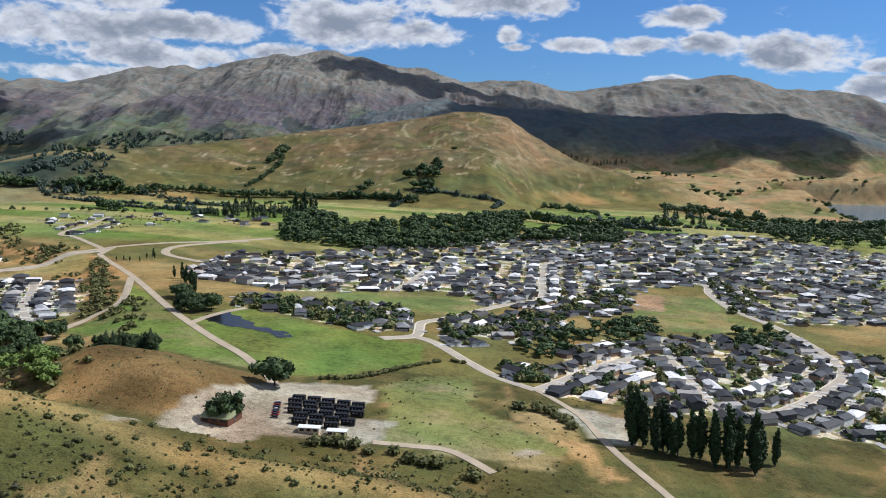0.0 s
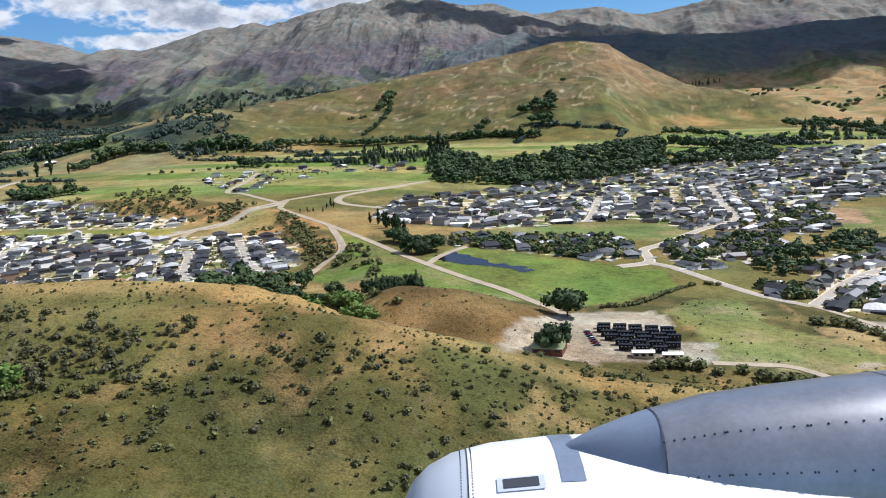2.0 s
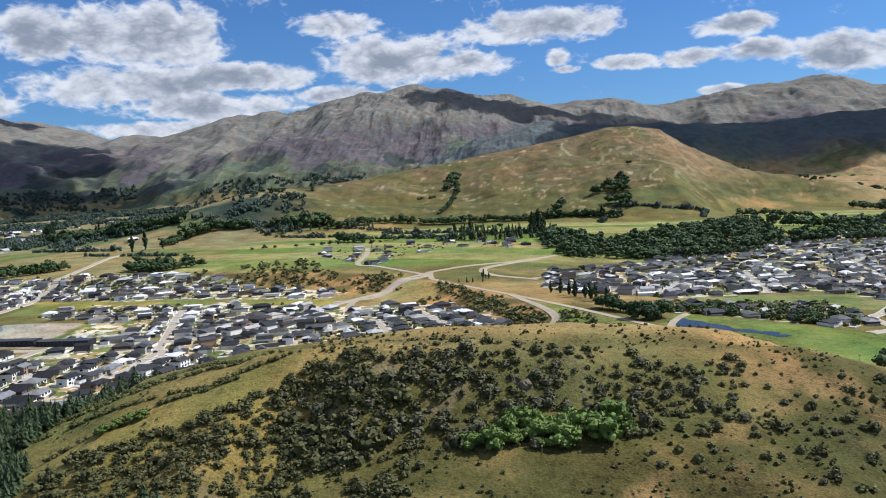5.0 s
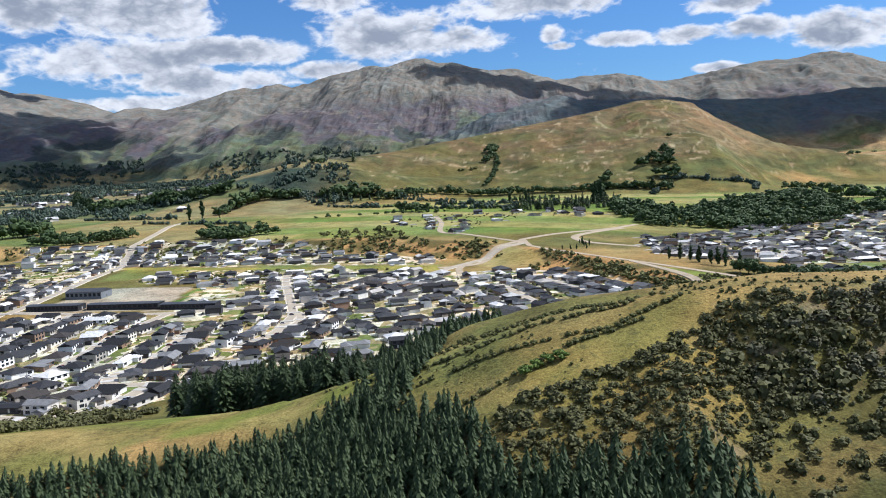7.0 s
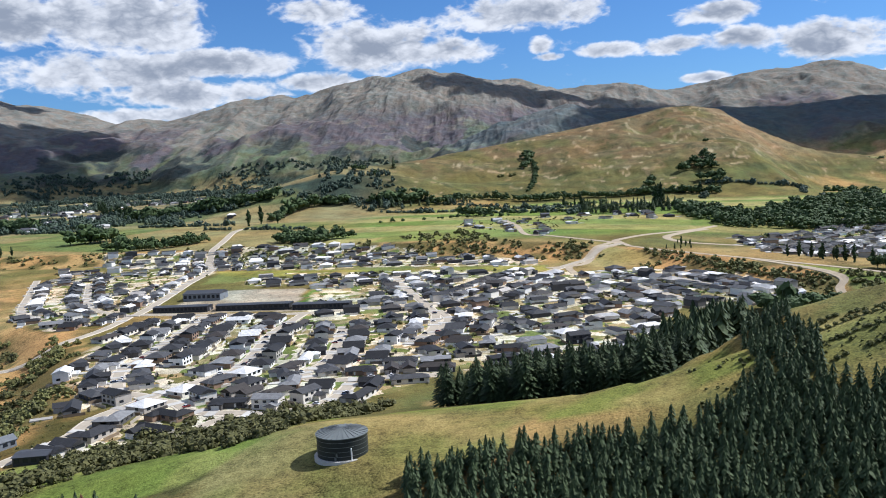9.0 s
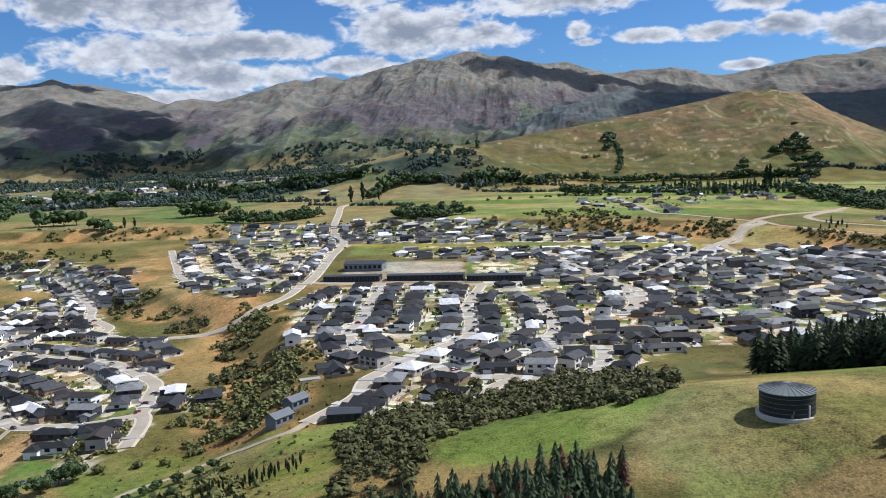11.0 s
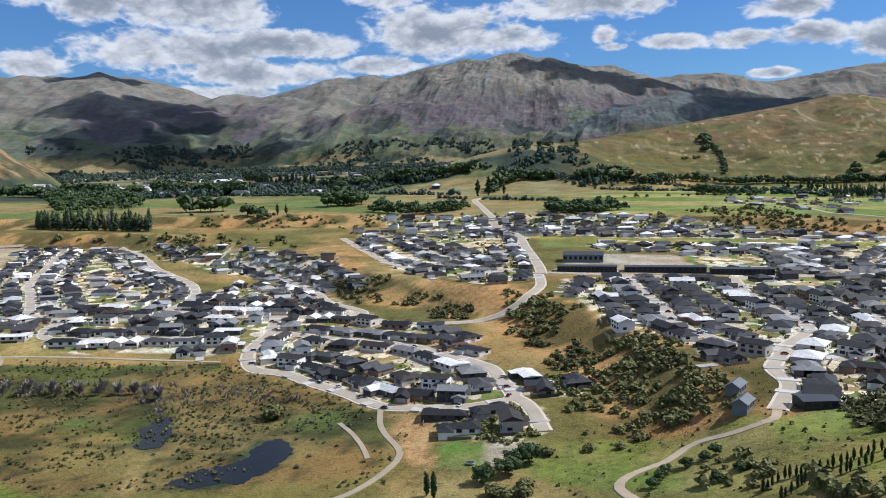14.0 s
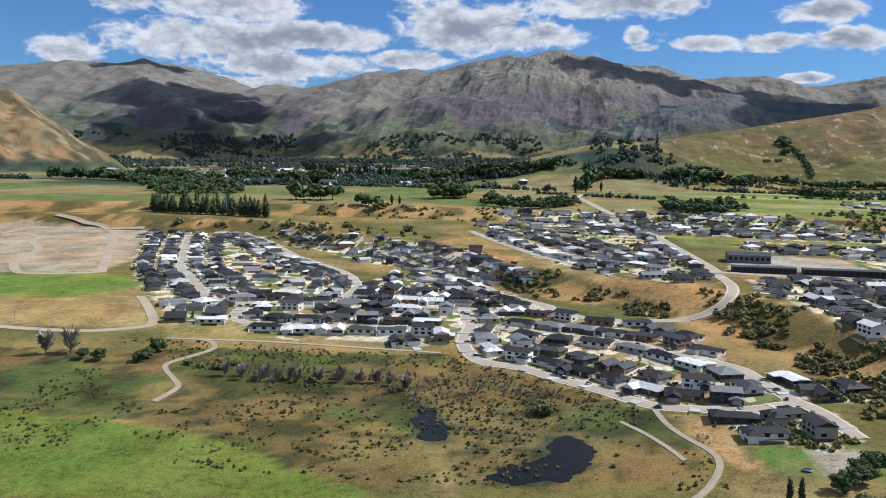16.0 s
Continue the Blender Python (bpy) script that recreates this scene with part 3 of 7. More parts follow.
ROADS = []
ROADS.append(("south_street", 3.7, "a", [(-738, 350), (-736, 337), (-728, 325), (-708, 324), (-678, 328), (-647, 330)]))
ROADS.append(("loop_street", 3.7, "a", [(-747, 355), (-732, 362), (-713, 360), (-702, 364), (-701, 388), (-703, 415), (-716, 448), (-733, 472), (-766, 509), (-806, 565), (-832, 587)]))
ROADS.append(("west_street", 3.7, "a", [(-738, 350), (-760, 365), (-771, 381), (-792, 414), (-811, 442), (-830, 484), (-858, 548), (-866, 570)]))
ROADS.append(("new_road_a", 5, "g", [(-1004, 555), (-995, 567), (-968, 547), (-961, 527), (-932, 492), (-914, 451), (-905, 430), (-886, 406), (-872, 403), (-846, 414), (-851, 429), (-872, 470), (-934, 585),
    (-972, 609), (-1003, 622)]))
ROADS.append(("new_road_b", 5, "g", [(-1012, 566), (-1012, 601), (-971, 597), (-915, 597)]))
ROADS.append(("farm_track", 4, "g", [(-827, 297), (-806, 296), (-788, 297), (-777, 300), (-764, 309), (-764, 318), (-779, 342), (-792, 360)]))
ROADS.append(("winding_path", 1.9, "c", [(-720, 233), (-719, 240), (-719, 247), (-724, 254), (-730, 261), (-733, 267), (-731, 273), (-727, 281), (-725, 289), (-732, 297), (-747, 296)]))
ROADS.append(("fence_track", 1.6, "g", [(-747, 296), (-709, 300), (-671, 299), (-642, 297)]))
ROADS.append(("perimeter_road", 4.1, "a", [(-643, 367), (-636, 339), (-636, 327), (-636, 314), (-633, 301), (-626, 288), (-613, 283), (-601, 273), (-586, 261), (-577, 252), (-570, 247), (-560, 245), (-548, 244),
    (-538, 247), (-532, 252), (-537, 270), (-540, 281), (-545, 288), (-556, 299), (-570, 312), (-583, 319), (-607, 327), (-636, 339)]))
ROADS.append(("mid_street", 3.7, "a", [(-695, 379), (-675, 370), (-643, 367), (-620, 368), (-603, 364), (-585, 353), (-566, 351), (-548, 354), (-539, 355), (-530, 362), (-524, 388), (-524, 414), (-525, 426)]))
ROADS.append(("foot_street", 3.4, "a", [(-603, 364), (-605, 377), (-613, 387), (-628, 403), (-642, 431), (-665, 464), (-686, 492), (-712, 521)]))
ROADS.append(("cul_de_sac", 3.7, "a", [(-532, 252), (-528, 245), (-525, 234), (-524, 227), (-523, 222)]))
ROADS.append(("pale_path", 1.7, "c", [(-572, 247), (-570, 235), (-567, 226), (-561, 214), (-560, 208), (-561, 202), (-565, 192), (-569, 186), (-574, 182)]))
ROADS.append(("ditch_path", 1.4, "c", [(-582, 235), (-576, 226), (-571, 216), (-568, 208)]))
ROADS.append(("main_street", 4.5, "a", [(-523, 427), (-525, 459), (-533, 534), (-540, 606), (-555, 645), (-563, 682), (-576, 758), (-588, 830), (-582, 862)]))
ROADS.append(("school_street", 4.1, "a", [(-520, 432), (-485, 423), (-436, 418), (-411, 424), (-385, 429), (-351, 439), (-320, 488), (-271, 566), (-242, 600)]))
ROADS.append(("bend_street", 3.7, "a", [(-482, 420), (-479, 373), (-476, 336), (-476, 307), (-470, 289), (-463, 275), (-451, 266), (-458, 246), (-458, 230), (-463, 217), (-467, 208)]))
ROADS.append(("hill_track", 2.2, "g", [(-467, 208), (-470, 201), (-478, 199), (-487, 201), (-492, 197), (-496, 192), (-504, 187), (-507, 180), (-503, 168)]))
ROADS.append(("second_street", 3.7, "a", [(-431, 418), (-435, 366), (-432, 331), (-431, 310), (-433, 297), (-448, 271), (-451, 266)]))
ROADS.append(("third_street", 3.4, "a", [(-405, 382), (-401, 343), (-400, 313), (-405, 296)]))
ROADS.append(("lower_street", 3.7, "a", [(-451, 266), (-438, 259), (-430, 250), (-420, 247), (-414, 247), (-404, 245), (-392, 253), (-387, 263), (-385, 281)]))
ROADS.append(("spur_street", 3.4, "a", [(-437, 221), (-427, 218), (-419, 238), (-414, 247)]))
ROADS.append(("short_street", 3.3, "a", [(-363, 413), (-359, 403), (-357, 388), (-362, 358)]))
ROADS.append(("cross_street", 3.7, "a", [(-405, 296), (-398, 285), (-376, 287), (-356, 289)]))
ROADS.append(("terrace_lane", 3.3, "a", [(-666, 595), (-636, 530), (-604, 464), (-575, 432)]))
ROADS.append(("terrace_street", 3.3, "a", [(-613, 566), (-575, 484), (-551, 449), (-524, 428)]))
ROADS.append(("east_bend", 3.7, "a", [(-370, 345), (-363, 370), (-363, 398), (-366, 416), (-390, 500), (-396, 527)]))
ROADS.append(("east_close", 3.4, "a", [(-239, 488), (-227, 458), (-214, 425), (-203, 406), (-199, 399)]))
ROADS.append(("east_close_b", 3.4, "a", [(-263, 465), (-257, 452), (-250, 430), (-243, 408), (-236, 396)]))
ROADS.append(("climb_road", 4.5, "g", [(-300, 535), (-277, 544), (-265, 573), (-249, 589), (-242, 615)]))
ROADS.append(("plateau_road", 4, "g", [(-243, 620), (-240, 592), (-234, 575), (-191, 509), (-139, 418), (-115, 381), (-98, 357), (-79, 332), (-66, 308), (-60, 295), (-57, 285)]))
ROADS.append(("fork_track", 4, "g", [(-184, 495), (-164, 427), (-170, 408), (-175, 385), (-175, 364), (-174, 354)]))
ROADS.append(("field_lane", 3.5, "g", [(-115, 381), (-111, 396), (-105, 410), (-98, 422)]))
ROADS.append(("junction_west", 4.5, "g", [(-285, 510), (-285, 538), (-266, 577), (-247, 609), (-243, 620)]))
ROADS.append(("junction_north", 4.5, "g", [(-247, 609), (-287, 656), (-306, 672), (-310, 740), (-319, 806)]))
ROADS.append(("junction_east", 5, "g", [(-243, 620), (-216, 650), (-174, 680), (-144, 717)]))
ROADS.append(("junction_spur", 6, "g", [(-165, 574), (-196, 598), (-204, 629), (-191, 655), (-160, 689)]))
ROADS.append(("depot_road", 3.2, "g", [(-19, 240), (-8, 240), (2, 240), (8, 236), (16, 227)]))
ROADS.append(("estate_street", 3.7, "a", [(-27, 383), (-12, 394), (-10, 410), (-9, 424), (1, 437), (14, 457), (36, 492), (56, 513), (66, 538), (75, 612), (84, 677)]))
ROADS.append(("field_street", 3.7, "a", [(-12, 394), (-1, 384), (12, 360), (25, 338), (39, 324)]))
ROADS.append(("valley_street", 4.1, "a", [(39, 324), (56, 351), (71, 372), (93, 394), (114, 403)]))
ROADS.append(("curve_street", 4.1, "a", [(110, 322), (123, 324), (142, 334), (172, 365), (191, 388), (198, 407), (201, 435), (201, 463), (198, 495), (189, 536), (191, 588), (196, 624), (151, 625)]))
ROADS.append(("inner_street", 3.4, "a", [(112, 402), (112, 370), (112, 349), (110, 322)]))
ROADS.append(("gravel_yard_road", 3, "g", [(39, 324), (44, 313), (51, 291), (54, 266), (57, 251), (62, 236), (68, 219)]))
ROADS.append(("orchard_street", 3.3, "a", [(84, 677), (162, 730), (199, 721)]))
ROADS.append(("far_street", 3.3, "a", [(274, 691), (304, 659), (323, 600)]))
ROADS.append(("far_street_b", 3.3, "a", [(-160, 530), (-124, 523), (-94, 516), (-68, 573), (2, 590), (71, 578)]))
ROADS.append(("far_street_c", 3.3, "a", [(-28, 522), (-16, 592), (-8, 641)]))
SUBURBS = []
SUBURBS.append(("school_back", [(-496, 542), (-397, 547), (-399, 501), (-489, 515)]))
SUBURBS.append(("lower_suburb", [(-910, 589), (-867, 586), (-815, 580), (-787, 526), (-723, 460), (-700, 413), (-698, 446), (-658, 454), (-637, 426), (-605, 379), (-585, 357), (-570, 351), (-554, 332),
    (-547, 304), (-534, 274), (-533, 259), (-540, 250), (-556, 246), (-571, 249), (-588, 264), (-613, 286), (-628, 291), (-634, 315), (-644, 306), (-682, 308), (-708, 305),
    (-729, 324), (-753, 318), (-769, 337), (-798, 373), (-850, 460)]))
SUBURBS.append(("west_suburb", [(-804, 589), (-751, 563), (-721, 547), (-658, 507), (-627, 452), (-612, 423), (-636, 435), (-665, 459), (-713, 494), (-752, 530)]))
SUBURBS.append(("close_suburb", [(-554, 249), (-539, 243), (-531, 248), (-523, 240), (-523, 220), (-533, 213), (-553, 227)]))
SUBURBS.append(("close_suburb_b", [(-530, 275), (-509, 267), (-513, 249), (-528, 255)]))
SUBURBS.append(("terrace_suburb", [(-665, 631), (-532, 609), (-529, 412), (-552, 395), (-575, 420), (-603, 451), (-632, 520)]))
SUBURBS.append(("upper_suburb", [(-511, 401), (-486, 412), (-360, 408), (-311, 404), (-357, 286), (-372, 264), (-398, 250), (-420, 228), (-431, 222), (-447, 209), (-461, 207), (-458, 230), (-451, 263),
    (-470, 250), (-478, 278), (-495, 299), (-506, 337)]))
SUBURBS.append(("school_rows", [(-660, 682), (-570, 684), (-549, 674), (-472, 663), (-298, 575), (-306, 548), (-465, 581), (-532, 604), (-556, 623), (-626, 637)]))
SUBURBS.append(("school_rows_b", [(-476, 564), (-327, 535), (-304, 492), (-258, 505), (-211, 483), (-295, 282), (-348, 291), (-389, 399), (-387, 436), (-401, 494)]))
SUBURBS.append(("east_suburb", [(-430, 409), (-447, 537), (-400, 527), (-380, 552), (-296, 521), (-224, 510), (-220, 466), (-265, 422), (-289, 392), (-310, 381), (-344, 346), (-361, 315), (-372, 281),
    (-389, 279), (-387, 247), (-416, 246), (-516, 411), (-482, 420)]))
SUBURBS.append(("east_rows", [(-561, 668), (-546, 694), (-475, 677), (-391, 636), (-380, 576), (-460, 573), (-512, 609)]))
SUBURBS.append(("estate", [(-162, 538), (-155, 631), (-107, 654), (-53, 722), (1, 767), (189, 860), (316, 864), (422, 790), (280, 518), (209, 499), (189, 536), (202, 632), (130, 582), (81, 523),
    (54, 519), (26, 488), (2, 536), (-14, 529), (-92, 482), (-149, 509)]))
SUBURBS.append(("estate_row", [(-109, 428), (-105, 453), (-82, 452), (-37, 457), (-16, 445), (-14, 408), (-32, 396), (-55, 403), (-84, 418)]))
SUBURBS.append(("estate_low", [(2, 438), (14, 454), (75, 479), (64, 433), (39, 408), (13, 405), (20, 390), (5, 383)]))
SUBURBS.append(("estate_south", [(59, 389), (84, 424), (125, 445), (159, 447), (199, 458), (199, 427), (232, 427), (168, 304), (143, 301), (133, 311), (73, 318), (46, 317), (42, 333), (56, 354)]))
SUBURBS.append(("foot_suburb", [(-272, 392), (-224, 386), (-194, 392), (-184, 411), (-199, 470), (-222, 505), (-262, 470), (-285, 430)]))
SUBURBS.append(("estate_fill", [(45, 490), (60, 515), (81, 523), (130, 582), (132, 574), (118, 516), (110, 497), (90, 482)]))
SUBURBS.append(("estate_side", [(198, 590), (204, 632), (225, 600), (205, 520), (182, 522)]))
SUBURBS.append(("estate_edge", [(28, 355), (50, 361), (48, 342), (33, 335)]))
SUBURBS.append(("manors", [(-362, 772), (-329, 821), (-176, 842), (-165, 786), (-254, 763), (-291, 666), (-336, 716)]))
# areas of other ground: name, two colours, outline
AREAS = []
AREAS.append(("meadow", (0.13, 0.15, 0.035), (0.2, 0.17, 0.06), [(-352, 160), (-318, 158), (-285, 160), (-287, 185), (-330, 196), (-362, 192)]))
AREAS.append(("meadow", (0.135, 0.155, 0.034), (0.19, 0.165, 0.055), [(-539, 204), (-508, 217), (-465, 201), (-455, 194), (-445, 142), (-525, 191)]))
AREAS.append(("green field", (0.105, 0.145, 0.03), (0.14, 0.165, 0.04), [(-117, 393), (-101, 426), (-82, 409), (-27, 383), (-8, 381), (-7, 348), (-37, 312), (-63, 302), (-97, 353)]))
AREAS.append(("rough field", (0.12, 0.16, 0.035), (0.17, 0.17, 0.06), [(-177, 475), (-162, 416), (-173, 381), (-117, 335), (-108, 331), (-67, 310), (-91, 345), (-133, 405)]))
AREAS.append(("paddock", (0.15, 0.155, 0.05), (0.22, 0.18, 0.085), [(-22, 297), (-8, 328), (11, 331), (16, 308), (10, 289), (27, 268), (42, 258), (35, 232), (-17, 240), (-15, 261), (-20, 287)]))
AREAS.append(("estate green", (0.13, 0.15, 0.045), (0.2, 0.17, 0.07), [(-118, 461), (-91, 475), (-37, 509), (27, 509), (25, 464), (2, 448), (-16, 456), (-85, 464)]))
AREAS.append(("park", (0.13, 0.15, 0.045), (0.2, 0.17, 0.07), [(134, 571), (156, 573), (196, 583), (176, 524), (192, 484), (148, 456), (100, 462), (108, 492), (120, 510)]))
AREAS.append(("bare ground", (0.3, 0.2, 0.12), (0.26, 0.17, 0.1), [(134, 569), (154, 567), (138, 514), (120, 512)]))
AREAS.append(("yard", (0.34, 0.3, 0.235), (0.25, 0.21, 0.155), [(-78, 256), (-57, 296), (-27, 301), (-22, 292), (-28, 261), (-13, 260), (-19, 238), (-39, 238), (-50, 238), (-77, 194), (-80, 246)]))
AREAS.append(("gravel flat", (0.34, 0.3, 0.235), (0.25, 0.21, 0.155), [(44, 300), (57, 301), (67, 293), (62, 262), (51, 267), (45, 281)]))
AREAS.append(("bank", (0.32, 0.21, 0.095), (0.24, 0.17, 0.07), [(26, 287), (42, 289), (46, 270), (51, 240), (55, 234), (46, 230), (41, 250), (34, 263), (27, 266)]))
AREAS.append(("gravel flat", (0.34, 0.3, 0.235), (0.25, 0.21, 0.155), [(22, 244), (32, 250), (33, 246), (23, 239)]))
AREAS.append(("school field", (0.085, 0.16, 0.03), (0.1, 0.17, 0.035), [(-442, 495), (-402, 496), (-404, 441), (-441, 441)]))
AREAS.append(("school yard", (0.34, 0.3, 0.235), (0.25, 0.21, 0.155), [(-500, 502), (-446, 495), (-443, 440), (-402, 440), (-402, 426), (-520, 428), (-515, 450)]))
AREAS.append(("strip", (0.13, 0.15, 0.045), (0.2, 0.17, 0.07), [(-607, 595), (-546, 594), (-543, 531), (-586, 545)]))
AREAS.append(("strip", (0.13, 0.15, 0.045), (0.2, 0.17, 0.07), [(-528, 583), (-490, 579), (-489, 533), (-523, 532)]))
AREAS.append(("strip", (0.13, 0.15, 0.045), (0.2, 0.17, 0.07), [(-427, 412), (-373, 416), (-392, 390), (-428, 388)]))
AREAS.append(("strip", (0.13, 0.15, 0.045), (0.2, 0.17, 0.07), [(-461, 577), (-380, 576), (-298, 551), (-297, 528), (-375, 551), (-439, 542), (-470, 542)]))
AREAS.append(("strip", (0.16, 0.17, 0.04), (0.24, 0.21, 0.05), [(-536, 597), (-411, 559), (-302, 549), (-295, 525), (-400, 536), (-509, 556)]))
AREAS.append(("meadow", (0.1, 0.14, 0.024), (0.13, 0.155, 0.032), [(-787, 221), (-762, 220), (-747, 217), (-723, 216), (-704, 212), (-686, 207), (-667, 200), (-639, 182), (-737, 162)]))
AREAS.append(("meadow", (0.125, 0.18, 0.03), (0.165, 0.19, 0.045), [(-926, 387), (-887, 394), (-853, 408), (-825, 410), (-804, 387), (-819, 352), (-849, 341), (-881, 334)]))
AREAS.append(("dry field", (0.33, 0.235, 0.1), (0.25, 0.19, 0.08), [(-879, 331), (-848, 340), (-818, 350), (-792, 360), (-763, 312), (-788, 301), (-818, 299), (-847, 293)]))
AREAS.append(("dry field", (0.24, 0.2, 0.07), (0.3, 0.22, 0.09), [(-757, 317), (-731, 323), (-708, 305), (-712, 299), (-747, 296)]))
AREAS.append(("bare ground", (0.3, 0.235, 0.155), (0.35, 0.29, 0.21), [(-1103, 599), (-1023, 618), (-975, 604), (-913, 594), (-850, 460), (-846, 416), (-895, 404), (-935, 398)]))
AREAS.append(("wetland", (0.07, 0.078, 0.024), (0.13, 0.098, 0.038), [(-824, 266), (-800, 273), (-757, 276), (-725, 289), (-641, 294), (-626, 283), (-588, 259), (-572, 240), (-565, 220), (-564, 196), (-650, 189), (-686, 207), (-724, 218),
    (-747, 217), (-785, 218)]))
AREAS.append(("dry strip", (0.24, 0.17, 0.07), (0.16, 0.125, 0.045), [(-625, 179), (-628, 195), (-633, 209), (-629, 211), (-624, 195), (-620, 179)]))
AREAS.append(("pond", (0.05, 0.06, 0.03), (0.05, 0.06, 0.03), [(-639, 219), (-642, 237), (-638, 242), (-628, 228), (-628, 220), (-634, 217)]))
AREAS.append(("pond", (0.05, 0.06, 0.03), (0.05, 0.06, 0.03), [(-617, 191), (-613, 200), (-605, 205), (-602, 210), (-602, 221), (-596, 224), (-590, 214), (-592, 203), (-598, 196), (-605, 192)]))
AREAS.append(("bank", (0.32, 0.21, 0.1), (0.38, 0.27, 0.14), [(-569, 241), (-555, 239), (-553, 216), (-551, 202), (-559, 207)]))
AREAS.append(("lawn", (0.085, 0.15, 0.03), (0.13, 0.15, 0.05), [(-551, 218), (-538, 216), (-538, 201), (-549, 202)]))
AREAS.append(("yard", (0.34, 0.3, 0.235), (0.25, 0.21, 0.155), [(-537, 216), (-525, 215), (-529, 198), (-538, 200)]))
AREAS.append(("meadow", (0.12, 0.155, 0.032), (0.18, 0.18, 0.05), [(-445, 165), (-430, 200), (-395, 208), (-378, 206), (-372, 190), (-385, 165), (-395, 152), (-420, 148)]))
AREAS.append(("dry ground", (0.14, 0.145, 0.045), (0.2, 0.165, 0.065), [(-392, 150), (-385, 170), (-372, 182), (-345, 180), (-330, 165), (-335, 145), (-360, 136), (-378, 128), (-384, 120), (-388, 130)]))
AREAS.append(("bank", (0.36, 0.225, 0.095), (0.2, 0.15, 0.06), [(-679, 537), (-665, 562), (-623, 493), (-587, 422), (-552, 393), (-527, 400), (-530, 362), (-548, 358), (-562, 381), (-586, 410), (-640, 466), (-670, 495)]))
AREAS.append(("bank", (0.27, 0.22, 0.08), (0.3, 0.23, 0.1), [(-278, 540), (-252, 590), (-231, 546), (-233, 532), (-261, 531)]))
AREAS.append(("meadow", (0.13, 0.16, 0.04), (0.18, 0.16, 0.06), [(-487, 208), (-470, 199), (-448, 213), (-462, 177), (-478, 185)]))
PUDDLE = [(-114, 394), (-105, 409), (-99, 400), (-86, 386), (-70, 374), (-66, 368), (-72, 366), (-90, 377), (-105, 385)]
# rows of trees: kind, spacing, height, line
TREE_ROWS = []
TREE_ROWS.append(("broad", 6.8, 14, [(-557, 1057), (-518, 1051)]))
TREE_ROWS.append(("broad", 5.6, 19.4, [(-485, 1053), (-464, 1057), (-439, 1065), (-419, 1078)]))
TREE_ROWS.append(("broad", 6.2, 13, [(-405, 1060), (-359, 1107), (-331, 1123), (-299, 1133)]))
TREE_ROWS.append(("broad", 3.6, 11, [(-293, 1124), (-232, 1137), (-170, 1132)]))
TREE_ROWS.append(("poplar", 7, 26, [(-156, 898), (-145, 945)]))
TREE_ROWS.append(("broad", 3.6, 11, [(-170, 1132), (-108, 1130), (-62, 1116), (-35, 1108)]))
TREE_ROWS.append(("poplar", 7, 20, [(-60, 1109), (-35, 1108)]))
TREE_ROWS.append(("broad", 7, 6, [(-316, 882), (-159, 897)]))
TREE_ROWS.append(("broad", 7, 6, [(-321, 987), (-188, 1066)]))
TREE_ROWS.append(("broad", 7, 5, [(-442, 838), (-313, 855)]))
TREE_ROWS.append(("broad", 9, 10, [(182, 1187), (208, 1071)]))
TREE_ROWS.append(("broad", 5.6, 10.8, [(147, 1228), (188, 1227)]))
TREE_ROWS.append(("conifer", 7, 20, [(269, 1004), (280, 991), (294, 981), (303, 961)]))
TREE_ROWS.append(("conifer", 7, 18, [(292, 1085), (316, 1081)]))
TREE_ROWS.append(("broad", 6.2, 17.3, [(345, 1287), (417, 1322), (446, 1304), (504, 1316)]))
TREE_ROWS.append(("broad", 6.8, 13, [(72, 986), (133, 902), (194, 903), (261, 925)]))
TREE_ROWS.append(("broad", 6.2, 17.3, [(487, 1226), (583, 1271), (683, 1284)]))
TREE_ROWS.append(("conifer", 10, 16, [(387, 2671), (476, 2668), (587, 2685)]))
TREE_ROWS.append(("broad", 10, 12, [(462, 2586), (484, 2354)]))
TREE_ROWS.append(("broad", 8, 14, [(-272, 1327), (-267, 1353), (-261, 1395)]))
TREE_ROWS.append(("broad", 9, 16, [(-48, 1234), (-32, 1252), (-15, 1217), (-3, 1271)]))
TREE_ROWS.append(("broad", 9, 16, [(-112, 1165), (-103, 1196)]))
TREE_ROWS.append(("broad", 9, 16, [(-38, 1177), (-18, 1163)]))
TREE_ROWS.append(("conifer", 30, 15, [(-476, 1245), (-475, 1248)]))
TREE_ROWS.append(("broad", 12, 11, [(-518, 1220), (-482, 1187)]))
TREE_ROWS.append(("broad", 30, 8, [(3, 1361), (7, 1362)]))
TREE_ROWS.append(("conifer", 2.6, 15, [(-931, 641), (-904, 635), (-877, 630), (-852, 627), (-826, 624)]))
TREE_ROWS.append(("conifer", 2.6, 15, [(-935, 650), (-886, 647), (-835, 645)]))
TREE_ROWS.append(("broad", 3, 10, [(-667, 734), (-635, 727), (-610, 728), (-593, 743)]))
TREE_ROWS.append(("broad", 6, 12, [(-511, 720), (-487, 700), (-466, 718)]))
TREE_ROWS.append(("broad", 8, 16, [(-712, 766), (-696, 755), (-694, 774)]))
TREE_ROWS.append(("broad", 7, 11, [(-762, 672), (-749, 668)]))
TREE_ROWS.append(("poplar", 8, 12, [(-751, 677), (-745, 676), (-734, 682)]))
TREE_ROWS.append(("broad", 9, 15, [(-835, 703), (-817, 706), (-801, 711)]))
TREE_ROWS.append(("broad", 6.8, 18.4, [(-827, 1156), (-773, 1127), (-734, 1131), (-676, 1089), (-616, 1091)]))
TREE_ROWS.append(("poplar", 5.6, 21.6, [(-781, 1166), (-713, 1142)]))
